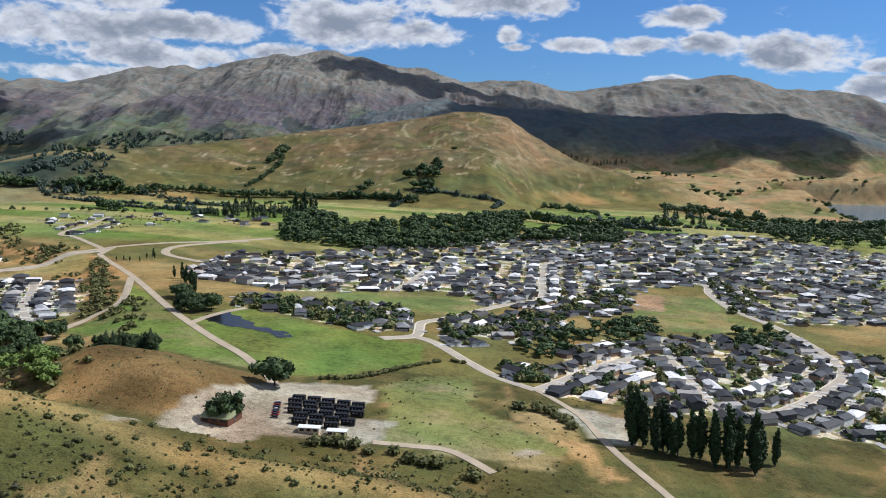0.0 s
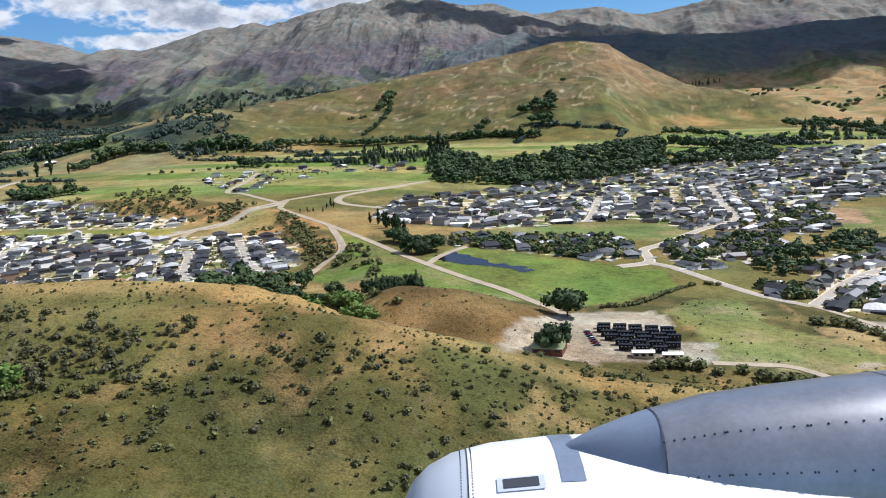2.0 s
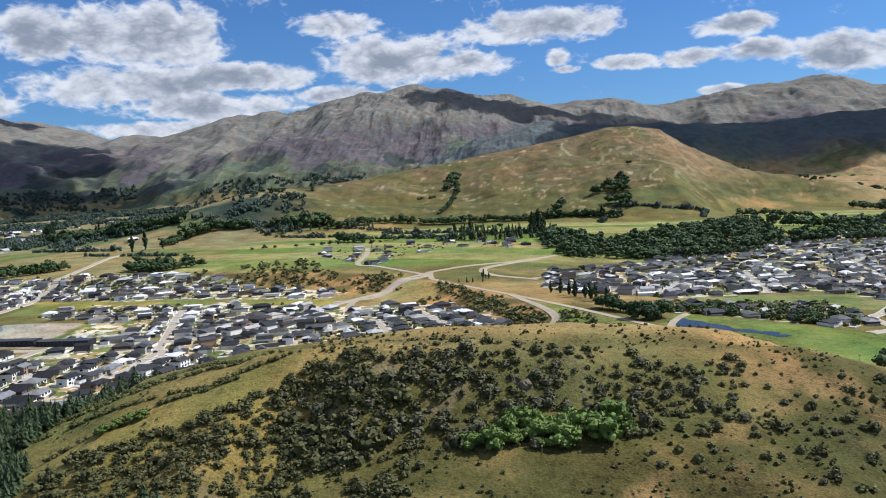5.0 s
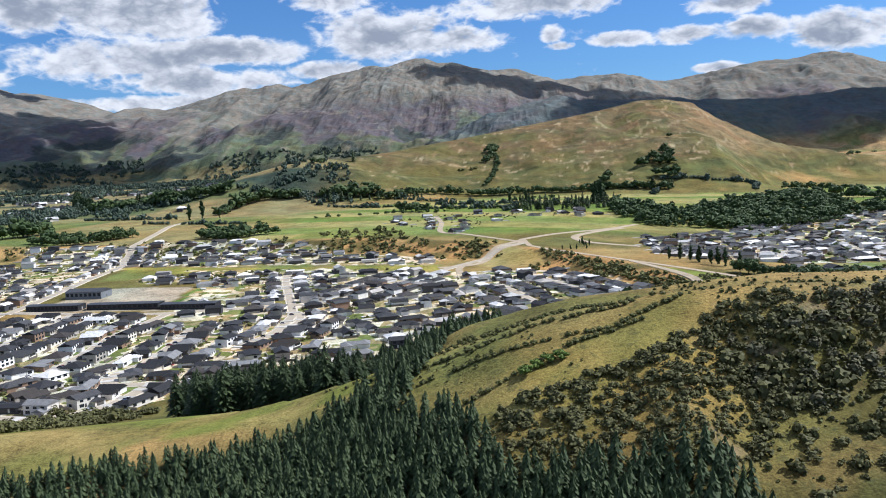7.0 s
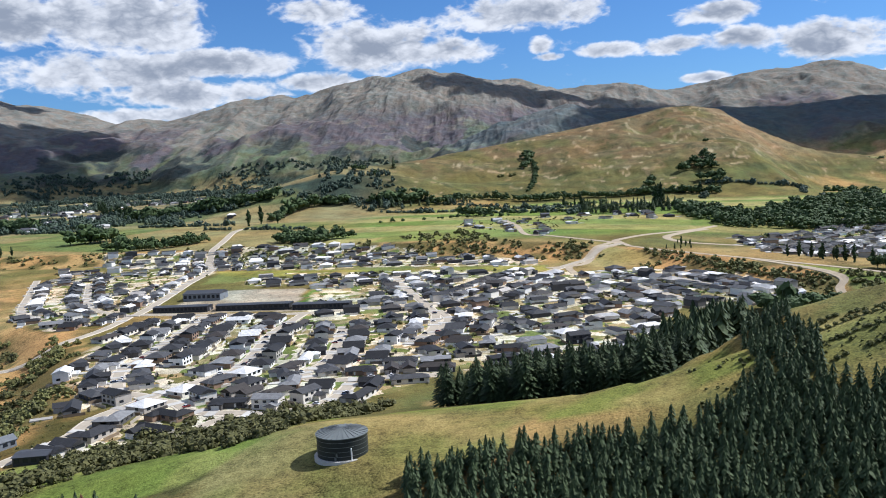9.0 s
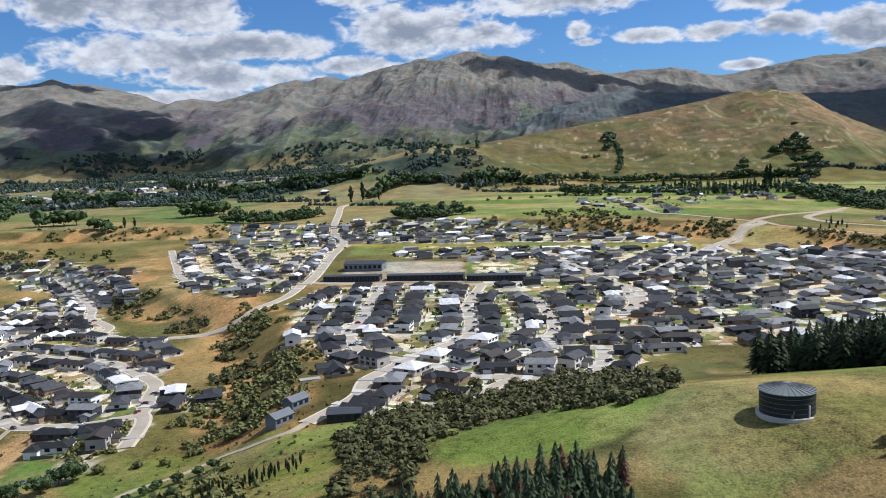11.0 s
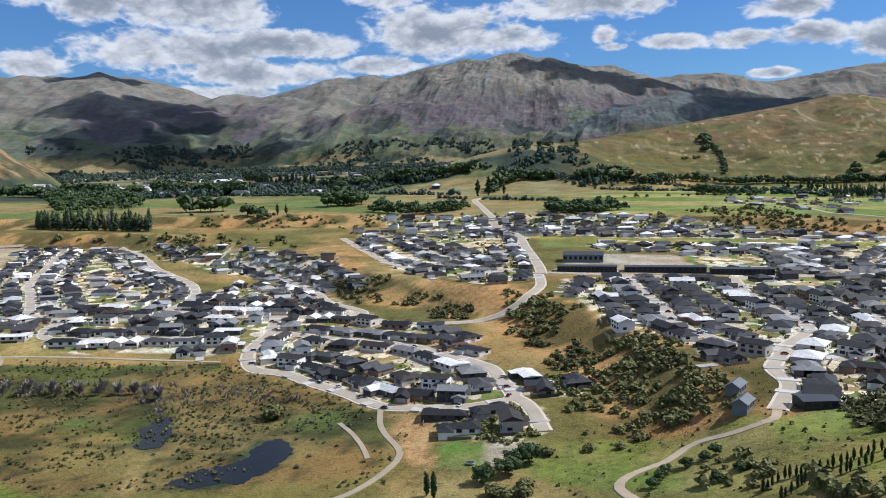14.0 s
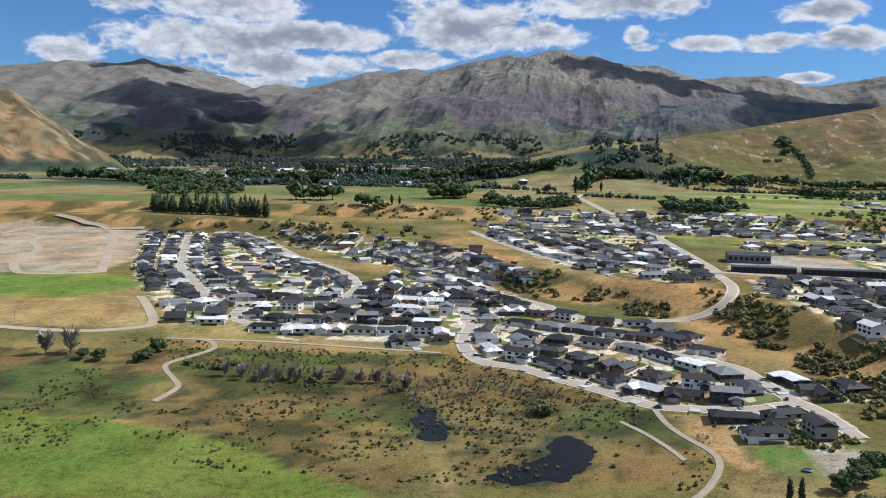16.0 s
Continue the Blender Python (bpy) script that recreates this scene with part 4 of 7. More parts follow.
TREE_ROWS.append(("broad", 6.2, 16.2, [(-581, 952), (-563, 1031), (-509, 1051)]))
TREE_ROWS.append(("broad", 6.8, 18.4, [(-1262, 1236), (-1119, 1122), (-1082, 1133)]))
TREE_ROWS.append(("broad", 6.8, 19.4, [(-1092, 1191), (-967, 1055), (-879, 978)]))
TREE_ROWS.append(("poplar", 6.2, 19.4, [(-1167, 1780), (-992, 1428), (-853, 1204)]))
TREE_ROWS.append(("broad", 6.8, 16.2, [(-829, 1138), (-761, 1163), (-681, 1096), (-614, 1088)]))
TREE_ROWS.append(("broad", 6.2, 17.3, [(-1322, 1104), (-1276, 1113), (-1178, 1050)]))
TREE_ROWS.append(("broad", 6.2, 15.1, [(-715, 748), (-695, 780)]))
TREE_ROWS.append(("broad", 3, 9, [(-666, 711), (-626, 697), (-592, 742)]))
TREE_ROWS.append(("broad", 3, 9, [(-516, 714), (-492, 694), (-471, 704)]))
TREE_ROWS.append(("poplar", 9, 20, [(-586, 882), (-566, 905)]))
TREE_ROWS.append(("poplar", 5.5, 15, [(63, 263), (69, 258), (79, 255), (86, 253), (99, 253)]))
TREE_ROWS.append(("poplar", 2.4, 22, [(63, 267), (66, 264)]))
TREE_ROWS.append(("poplar", 3, 17, [(70, 261), (75, 262)]))
TREE_ROWS.append(("poplar", 2.6, 19, [(77, 260), (81, 259), (88, 258)]))
TREE_ROWS.append(("poplar", 2.6, 20, [(92, 256), (98, 256), (103, 258)]))
TREE_ROWS.append(("poplar", 3, 13, [(110, 263), (111, 263)]))
TREE_ROWS.append(("conifer", 1.8, 9.5, [(-131, 319), (-127, 320), (-122, 322), (-118, 326), (-112, 326)]))
TREE_ROWS.append(("broad", 3, 7.5, [(-133, 326), (-127, 329), (-122, 332), (-117, 335)]))
TREE_ROWS.append(("broad", 5, 9, [(-129, 411), (-120, 404), (-113, 412)]))
TREE_ROWS.append(("poplar", 4, 11, [(-159, 501), (-154, 499), (-144, 477), (-134, 454)]))
TREE_ROWS.append(("broad", 4, 8, [(-138, 439), (-128, 426), (-119, 422)]))
TREE_ROWS.append(("broad", 6, 8, [(-171, 329), (-169, 343), (-154, 329), (-150, 338)]))
TREE_ROWS.append(("lime", 6, 7, [(-149, 296), (-123, 258)]))
TREE_ROWS.append(("broad", 6, 9, [(-182, 356), (-184, 375), (-171, 368)]))
TREE_ROWS.append(("broad", 40, 14, [(-49, 287), (-49, 287)]))
TREE_ROWS.append(("broad", 40, 9.5, [(-54, 248), (-54, 248)]))
TREE_ROWS.append(("shrub", 4, 4, [(-36, 235), (-28, 235), (-22, 234)]))
TREE_ROWS.append(("shrub", 5, 3.5, [(-19, 231), (-13, 232)]))
TREE_ROWS.append(("shrub", 5, 4, [(-8, 228), (0, 227), (10, 221)]))
TREE_ROWS.append(("shrub", 5, 4, [(29, 291), (35, 291), (42, 285), (45, 273)]))
TREE_ROWS.append(("shrub", 2.4, 2.2, [(-43, 304), (-29, 313), (-17, 331), (1, 354), (13, 355)]))
TREE_ROWS.append(("poplar", 4, 6, [(-220, 563), (-210, 561), (-201, 564), (-201, 592)]))
TREE_ROWS.append(("poplar", 3, 6.5, [(-550, 184), (-547, 182)]))
TREE_ROWS.append(("broad", 5, 6, [(-536, 190), (-532, 196), (-528, 203), (-525, 199)]))
TREE_ROWS.append(("shrub", 4, 3.5, [(-535, 184), (-530, 180), (-527, 186)]))
TREE_ROWS.append(("shrub", 7, 2.5, [(-522, 205), (-513, 208), (-504, 207), (-499, 213)]))
TREE_ROWS.append(("poplar", 1.3, 3, [(-482, 162), (-477, 166), (-469, 166), (-458, 169)]))
TREE_ROWS.append(("poplar", 1.3, 3, [(-480, 157), (-474, 162), (-468, 162), (-458, 165)]))
TREE_ROWS.append(("broad", 3.5, 2.8, [(-500, 177), (-496, 184), (-488, 188), (-485, 190)]))
TREE_ROWS.append(("broad", 4, 2.6, [(-494, 170), (-489, 173), (-483, 176)]))
TREE_ROWS.append(("shrub", 30, 5, [(-610, 237), (-609, 237)]))
TREE_ROWS.append(("bare", 4, 9, [(-779, 269), (-773, 269), (-768, 272)]))
TREE_ROWS.append(("broad", 5, 5, [(-763, 267), (-752, 266), (-743, 268), (-743, 280)]))
TREE_ROWS.append(("bare", 6, 5, [(-709, 260), (-695, 261), (-678, 261), (-664, 265), (-647, 257)]))
TREE_ROWS.append(("bare", 5, 5, [(-702, 258), (-684, 258), (-670, 261), (-654, 262), (-643, 253)]))
TREE_ROWS.append(("shrub", 5, 3, [(-726, 269), (-711, 266), (-709, 271)]))
for line in ([(-282, 171), (-272, 173), (-265, 172), (-258, 169.5), (-250, 167.5), (-242, 166)], [(-278, 165), (-268, 165), (-258, 163), (-247, 163), (-236, 163)], [(-279, 158), (-270, 158), (-264.7, 157.5), (-254, 158.5), (-243, 158), (-232, 160)],
             [(-276, 151), (-267, 152), (-252, 150.5), (-243, 150), (-237, 152.6), (-229, 157)], [(-272, 138), (-261, 140), (-248, 147), (-237, 150)]):
    TREE_ROWS.append(("shrub", 1.3, 1.05, line))
TREE_ROWS.append(("lime", 2.2, 2.0, [(-260, 139), (-256, 141), (-252, 142)]))
TREE_ROWS.append(("conifer", 3.2, 12, [(-233, 913), (-188, 892), (-135, 899)]))
TREE_ROWS.append(("conifer", 3.2, 12, [(-242, 854), (-196, 846), (-145, 857)]))
TREE_ROWS.append(("broad", 4, 11, [(-362, 886), (-334, 864)]))
TREE_ROWS.append(("poplar", 5, 13, [(-254, 1000), (-218, 977)]))
TREE_ROWS.append(("conifer", 5, 14, [(-470, 1030), (-443, 1038)]))
TREE_ROWS.append(("conifer", 7, 11, [(-429, 1050), (-390, 1065), (-354, 1081)]))
TREE_ROWS.append(("broad", 5, 10, [(-512, 741), (-480, 711), (-454, 720)]))
TREE_ROWS.append(("broad", 4, 7, [(-258, 1363), (-256, 1317), (-263, 1245), (-276, 1185)]))
TREE_ROWS.append(("shrub", 6, 6, [(-315, 1280), (-289, 1294)]))
# woods and scrub: kind, spacing, height, share, outline
TREE_PATCHES = []
TREE_PATCHES.append(("broad", 5, 8.5, 0.75, [(-222, 378), (-205, 384), (-180, 380), (-170, 350), (-190, 340), (-212, 352)]))
TREE_PATCHES.append(("lime", 4.5, 7, 0.8, [(-176, 340), (-158, 338), (-148, 316), (-162, 306), (-180, 320)]))
TREE_PATCHES.append(("broad", 6.5, 9, 0.8, [(-157, 799), (-136, 909), (-89, 816), (-47, 847), (79, 992), (84, 835), (190, 883), (172, 794), (79, 782), (9, 727), (-67, 701), (-106, 708), (-134, 703)]))
TREE_PATCHES.append(("broad", 9, 9, 0.6, [(312, 967), (549, 1317), (749, 1411), (444, 832), (351, 837)]))
TREE_PATCHES.append(("broad", 5, 5, 0.8, [(85, 458), (124, 487), (125, 452), (94, 424), (79, 425)]))
TREE_PATCHES.append(("broad", 5, 6, 0.7, [(40, 411), (66, 432), (86, 445), (78, 419), (47, 374), (32, 377)]))
TREE_PATCHES.append(("broad", 5, 6, 0.7, [(166, 465), (199, 475), (183, 428), (156, 426)]))
TREE_PATCHES.append(("shrub", 3.4, 2.8, 0.85, [(-238, 565), (-225, 562), (-193, 481), (-170, 424), (-169, 400), (-175, 398), (-198, 471)]))
TREE_PATCHES.append(("shrub", 5, 3.5, 0.5, [(-414, 692), (-352, 707), (-311, 617), (-254, 602), (-262, 567), (-311, 606), (-384, 647)]))
TREE_PATCHES.append(("shrub", 3, 2.8, 0.6, [(-534, 334), (-525, 334), (-516, 319), (-517, 306), (-529, 307)]))
TREE_PATCHES.append(("shrub", 3, 2.8, 0.6, [(-523, 295), (-513, 305), (-503, 292), (-507, 277), (-520, 274)]))
TREE_PATCHES.append(("shrub", 3, 2.8, 0.6, [(-493, 266), (-488, 267), (-480, 253), (-485, 242), (-492, 255)]))
TREE_PATCHES.append(("shrub", 3, 2.8, 0.6, [(-639, 444), (-627, 441), (-602, 411), (-600, 403), (-621, 409)]))
TREE_PATCHES.append(("shrub", 3, 2.8, 0.6, [(-577, 381), (-564, 382), (-548, 361), (-553, 356), (-570, 362)]))
TREE_PATCHES.append(("shrub", 4, 3, 0.7, [(-491, 232), (-484, 231), (-482, 225), (-490, 221)]))
TREE_PATCHES.append(("shrub", 2.3, 2.6, 0.8, [(-444, 139), (-455, 190), (-452, 213), (-442, 217), (-424, 240), (-391, 256), (-368, 250), (-381, 171), (-393, 167), (-415, 180), (-430, 160), (-429, 136)]))
TREE_PATCHES.append(("shrub", 1.5, 1.5, 0.85, [(-264, 127), (-259, 131), (-251, 135), (-241, 139), (-234, 143), (-227, 149), (-219, 152), (-212, 152), (-211, 141), (-217, 129), (-232, 113), (-247, 108), (-261, 118)]))
TREE_PATCHES.append(("shrub", 2, 1.6, 0.55, [(-211, 141), (-210, 151), (-189, 151), (-204, 120), (-236, 97), (-217, 129)]))
TREE_PATCHES.append(("shrub", 2.2, 1.5, 0.5, [(-278, 140), (-261, 129), (-261, 118), (-247, 108), (-255, 105), (-273, 118)]))
TREE_PATCHES.append(("grey", 2.5, 2.4, 0.55, [(-231, 144), (-210, 147), (-201, 153), (-189, 155), (-175, 160), (-168, 156), (-171, 139), (-185, 133), (-222, 128)]))
TREE_PATCHES.append(("lime", 2.4, 3.6, 0.95, [(-188, 141), (-180, 144), (-168, 145), (-167, 140), (-174, 136), (-194, 132), (-196, 133)]))
TREE_PATCHES.append(("shrub", 2.3, 2.6, 0.6, [(-231, 144), (-216, 147), (-199, 153), (-195, 147), (-205, 139), (-212, 129), (-222, 128)]))
TREE_PATCHES.append(("shrub", 2.1, 1.5, 0.4, [(-215, 153), (-191, 160), (-170, 166), (-143, 170), (-138, 160), (-142, 148), (-158, 147), (-174, 154), (-199, 146), (-207, 139), (-212, 128), (-222, 128), (-231, 144)]))
TREE_PATCHES.append(("shrub", 3, 1.6, 0.38, [(-174, 154), (-143, 167), (-116, 171), (-96, 163), (-119, 143), (-138, 129), (-167, 138)]))
TREE_PATCHES.append(("grey", 3, 1.8, 0.35, [(-208, 149), (-169, 163), (-143, 167), (-142, 147), (-168, 143), (-196, 137)]))
TREE_PATCHES.append(("shrub", 2.2, 1.5, 0.5, [(-201, 146), (-174, 154), (-158, 148), (-165, 138), (-198, 130)]))
TREE_PATCHES.append(("shrub", 3.1, 1.3, 0.3, [(-122, 159), (-78, 177), (-39, 189), (-49, 168), (-78, 133), (-106, 126)]))
TREE_PATCHES.append(("shrub", 3.6, 1.2, 0.33, [(-180, 160), (-149, 169), (-117, 168), (-78, 181), (-34, 212), (-67, 154), (-97, 128), (-164, 127)]))
TREE_PATCHES.append(("shrub", 4, 1.5, 0.45, [(-95, 178), (-78, 236), (-18, 229), (20, 220), (19, 212), (-82, 152)]))
TREE_PATCHES.append(("grey", 4, 1.1, 0.3, [(-180, 160), (-149, 169), (-117, 168), (-78, 181), (-78, 149), (-97, 128), (-164, 127)]))
TREE_PATCHES.append(("bare", 2, 2, 0.6, [(-708, 267), (-675, 271), (-638, 268), (-614, 267), (-594, 252), (-628, 252), (-639, 240), (-671, 263), (-696, 254)]))
TREE_PATCHES.append(("grey", 2.6, 1.1, 0.35, [(-640, 242), (-593, 260), (-576, 238), (-576, 213), (-604, 228), (-626, 220)]))
TREE_PATCHES.append(("grey", 6, 1, 0.4, [(-718, 239), (-651, 257), (-582, 229), (-565, 197), (-610, 188), (-655, 207)]))
TREE_PATCHES.append(("shrub", 9, 5, 0.6, [(-904, 610), (-779, 607), (-693, 576), (-678, 547), (-765, 569), (-893, 598)]))
TREE_PATCHES.append(("broad", 9, 9, 0.5, [(-1304, 1224), (-1105, 1120), (-897, 764), (-947, 701)]))
TREE_PATCHES.append(("plantation", 3.3, 12.5, 0.97, [(-255, 288), (-262, 250), (-285, 215), (-300, 190), (-335, 200), (-355, 226), (-330, 240), (-290, 278)]))
TREE_PATCHES.append(("plantation", 3.3, 8.5, 0.97, [(-262, 268), (-240, 300), (-226, 330), (-234, 336), (-250, 310), (-268, 280)]))
TREE_PATCHES.append(("plantation", 1.85, 4.9, 0.97, [(-225, 92), (-232, 112), (-255, 114), (-262, 112), (-268, 134), (-285, 148), (-312, 148), (-335, 147), (-352, 142), (-356, 110), (-394, 108), (-396, 134), (-440, 137),
    (-450, 100), (-440, 86), (-260, 86)]))
TREE_PATCHES.append(("plantation", 2.0, 4.6, 0.97, [(-297, 147), (-288, 156), (-283, 185), (-270, 210), (-268, 225), (-265, 218), (-272, 190), (-277, 156), (-281, 144), (-277, 130), (-265, 113), (-239, 103), (-243, 98),
    (-262, 102), (-286, 118)]))



HILL_TRACKS = [[(70, 1680), (62, 1600), (40, 1560), (48, 1520), (10, 1470), (-10, 1440), (-30, 1400)], [(150, 1640), (120, 1560), (70, 1500), (30, 1450), (-20, 1405)], [(60, 1420), (90, 1360), (80, 1300), (120, 1250)],
    [(200, 1560), (150, 1480), (110, 1400), (60, 1340), (30, 1260)], [(-150, 1500), (-185, 1440), (-160, 1400)], [(-60, 1600), (-75, 1540), (-60, 1500)], [(250, 1480), (220, 1400), (240, 1330)]]


def cover():
    """Base colours of the land, and the shares of house lots, rock and tussock."""
    x, y, z = XX, YY, ZZ
    n1, n2, n3 = fbm(x, y, 60, 4, 71), fbm(x, y, 14, 3, 72), fbm(x, y, 240, 4, 73)
    gx, gy = np.gradient(z, GX, axis=1), np.gradient(z, GY, axis=0)
    slope = np.hypot(gx, gy)

    def tone(c):
        return np.array(c)[None, None, :] * np.ones(x.shape + (1,))

    def lay(col, other, f):
        return col * (1 - f[..., None]) + np.array(other) * f[..., None]

    TAN, OLIVE = (0.31, 0.205, 0.085), (0.125, 0.112, 0.036)
    col = lay(tone(OLIVE), TAN, sstep((n1 - 0.45) / 0.22) * 0.7)
    rock, tuft, urban = np.zeros(x.shape), 0.35 + 0 * x, np.zeros(x.shape)
    # upper flats: pastures with straight hedged edges
    flat = sstep((y - 640) / 40) * sstep((1300 - y) / 80) * sstep((0.12 - slope) / 0.05)
    u, v = x * 0.96 - y * 0.28, x * 0.28 + y * 0.96
    cell = grain(np.floor(u / 120) * 7.3 + 0.5, np.floor(v / 46) * 3.7 + 0.5, 5)
    field = lay(tone((0.115, 0.165, 0.035)), (0.26, 0.235, 0.09), sstep((cell - 0.55) / 0.1))
    field = lay(field, (0.155, 0.19, 0.05), sstep((0.35 - cell) / 0.05))
    col = col * (1 - flat[..., None]) + field * flat[..., None]
    # the long grassy hill
    d, s, zc = line_near(x, y, CREST_SLOPE)
    hill = sstep((680 - d) / 120) * sstep((y - 1080) / 60) * sstep((z - 40) / 14)
    hc = lay(tone((0.104, 0.096, 0.034)), (0.138, 0.098, 0.050), sstep((z - 70) / 60 + (n1 - 0.5) * 1.8))
    hc = lay(hc, (0.104, 0.116, 0.036), sstep((fbm(x, y, 70, 4, 74) - 0.58) / 0.08) * 0.5)
    hc = lay(hc, (0.060, 0.062, 0.024), sstep((fbm(x, y, 26, 4, 76) - 0.60) / 0.05) * 0.7)
    hc = lay(hc, (0.26, 0.19, 0.11), sstep((fbm(x, y * 0.6, 40, 5, 77, True) - 0.84) / 0.04) * 0.5)
    hc = lay(hc, (0.34, 0.26, 0.16), sstep((fbm(x, y, 11, 3, 78) - 0.72) / 0.04) * sstep((n1 - 0.48) / 0.05) * 0.8)
    hc = lay(hc, (0.25, 0.165, 0.095), sstep((x - 60) / 70) * sstep((z - 60) / 40) * 0.5)
    # worn farm tracks and slips
    for line in HILL_TRACKS:
        hc = lay(hc, (0.33, 0.25, 0.155), sstep((3.6 - line_near(x + (n2 - 0.5) * 14, y + (n1 - 0.5) * 30, line)[0]) / 2.5) * 0.6 * sstep((n2 - 0.34) / 0.1))
    col = col * (1 - hill[..., None]) + hc * hill[..., None]
    # drier fields to the west
    dry = flat * sstep((-430 - x) / 120)
    df = lay(tone((0.215, 0.175, 0.075)), (0.12, 0.145, 0.045), sstep((grain(np.floor(u / 90) * 5.1, np.floor(v / 60) * 9.7, 8) - 0.55) / 0.05))
    col = col * (1 - dry[..., None]) + df * dry[..., None]
    # western basin: woods and glades
    basin = sstep((-380 - x - (y - 900) * 0.12) / 120) * sstep((y - 860) / 120) * np.maximum(sstep((3000 - y) / 300), sstep((150 - z) / 40) * sstep((4200 - y) / 300))
    wood = sstep((n3 - 0.36) / 0.10)
    wood = np.maximum(wood, sstep((y - 2300) / 500) * 0.8)
    # the wood tone carries some blue haze in its colour
    bc = lay(tone((0.100, 0.118, 0.052)), (0.036, 0.050, 0.038), wood)
    bc = lay(bc, (0.24, 0.195, 0.095), sstep((fbm(x * 0.4, y, 110, 3, 75) - 0.52) / 0.05) * 0.8)
    col = col * (1 - basin[..., None]) + bc * basin[..., None]
    # the craggy western hill
    wh = sstep((line_near(x, y, CREST_WEST)[2] + 40 - 0) / 60) * sstep((420 - line_near(x, y, CREST_WEST)[0]) / 60) * sstep((z - 58) / 12)
    wc = lay(tone((0.20, 0.14, 0.075)), (0.070, 0.062, 0.036), sstep((fbm(x, y, 24, 5, 66) - 0.44) / 0.10) * 0.9)
    wc = lay(wc, (0.26, 0.185, 0.11), sstep((fbm(x, y * 2, 40, 4, 67, True) - 0.74) / 0.08))
    col = col * (1 - wh[..., None]) + wc * wh[..., None]
    # eastern downs
    east = sstep((x - 330) / 150) * sstep((y - 1220) / 120)
    ec = lay(tone((0.29, 0.20, 0.10)), (0.16, 0.15, 0.055), sstep((n1 - 0.5) / 0.15))
    col = col * (1 - east[..., None]) + ec * east[..., None]
    # mountains: dry tussock and rock above, green below, with bluish haze tinted in
    high = sstep((y - 2500) / 500) * sstep((z - 95) / 60) * (1 - 0.85 * basin)
    mc = lay(tone((0.105, 0.126, 0.096)), (0.178, 0.168, 0.156), sstep((z - 150) / 260 + (n3 - 0.5) * 1.6))
    mc = lay(mc, (0.098, 0.084, 0.104), sstep((fbm(x, y * 0.7, 330, 5, 81) - 0.53) / 0.03) * sstep((470 - z) / 120) * 0.9)
    mc = lay(mc, (0.098, 0.118, 0.066), sstep((fbm(x, y, 300, 5, 87) - 0.53) / 0.05) * sstep((330 - z) / 100) * 0.8)
    mc = lay(mc, (0.090, 0.088, 0.082), sstep((fbm(x, y * 0.6, 75, 4, 82, True) - 0.70) / 0.08) * 0.5)
    mc = lay(mc, (0.22, 0.20, 0.17), sstep((fbm(x, y * 0.8, 90, 5, 85, True) - 0.82) / 0.05) * 0.4)
    mc = lay(mc, (0.036, 0.046, 0.048), sstep((fbm(x, y * 0.8, 150, 5, 83) - 0.575) / 0.02) * sstep((330 - z) / 60) * 0.9)
    col = col * (1 - high[..., None]) + mc * high[..., None]
    # cloud shade and blue haze painted onto the dark front range
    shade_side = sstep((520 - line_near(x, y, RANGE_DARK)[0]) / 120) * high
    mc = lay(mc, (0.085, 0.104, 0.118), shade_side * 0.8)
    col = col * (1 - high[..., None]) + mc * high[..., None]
    rock = np.maximum(rock, high * 0.14)
    tuft = np.where(high > 0.5, 0.0, tuft)
    # the near ridge: dry crest, olive flanks, outcrops
    dn, sn, zn = line_near(x, y, CREST_NEAR)
    db, sb, zb = line_near(x, y, CREST_BACK)
    close = (y < 330) & (x > -480) & (x < 160) & (z > floor_level(x, y) + 3)
    crest = np.maximum(sstep((13 - dn) / 14), sstep((26 - db) / 20))
    nc = lay(tone((0.070, 0.065, 0.020)), (0.135, 0.102, 0.036), sstep((fbm(x, y, 9, 4, 62) - 0.5) / 0.16))
    nc = lay(nc, (0.26, 0.17, 0.075), sstep((fbm(x, y * 0.35, 16, 4, 63, True) - 0.78) / 0.08) * 0.7)
    nc = lay(nc, (0.078, 0.090, 0.027), sstep((n1 - 0.52) / 0.12) * 0.6)
    top = np.maximum(crest * (1 - 0.7 * sstep((x + 215) / 30) * sstep((-100 - x) / 20)), sstep((14 - line_near(x, y, CREST_TOP)[0]) / 12))
    nc = lay(nc, (0.285, 0.195, 0.078), np.clip(top + (n1 - 0.6), 0, 1) * 0.85)
    west_flank = sstep((-205 - x) / 25) * sstep((x + 312) / 20) * sstep((y - line_near(x, y, CREST_NEAR)[2] * 0 - 112) / 20)
    nc = lay(nc, (0.245, 0.190, 0.060), west_flank * np.clip(0.7 + (n1 - 0.5) * 2, 0, 1) * 0.9)
    nc = lay(nc, (0.125, 0.130, 0.036), west_flank * sstep((n2 - 0.5) / 0.12) * 0.6)
    col = np.where(close[..., None], nc, col)
    rock = np.where(close & (y < 175), 0.75 * sstep((slope - 0.35) / 0.4), rock)
    tuft = np.where(close, 0.9, tuft)
    brown = sstep((34 - line_near(x, y, CREST_BROWN)[0]) / 8) * (z > floor_level(x, y) + 2.5)
    col = col * (1 - brown[..., None]) + lay(tone((0.135, 0.085, 0.032)), (0.22, 0.135, 0.055), sstep((n2 - 0.5) / 0.2)) * brown[..., None]
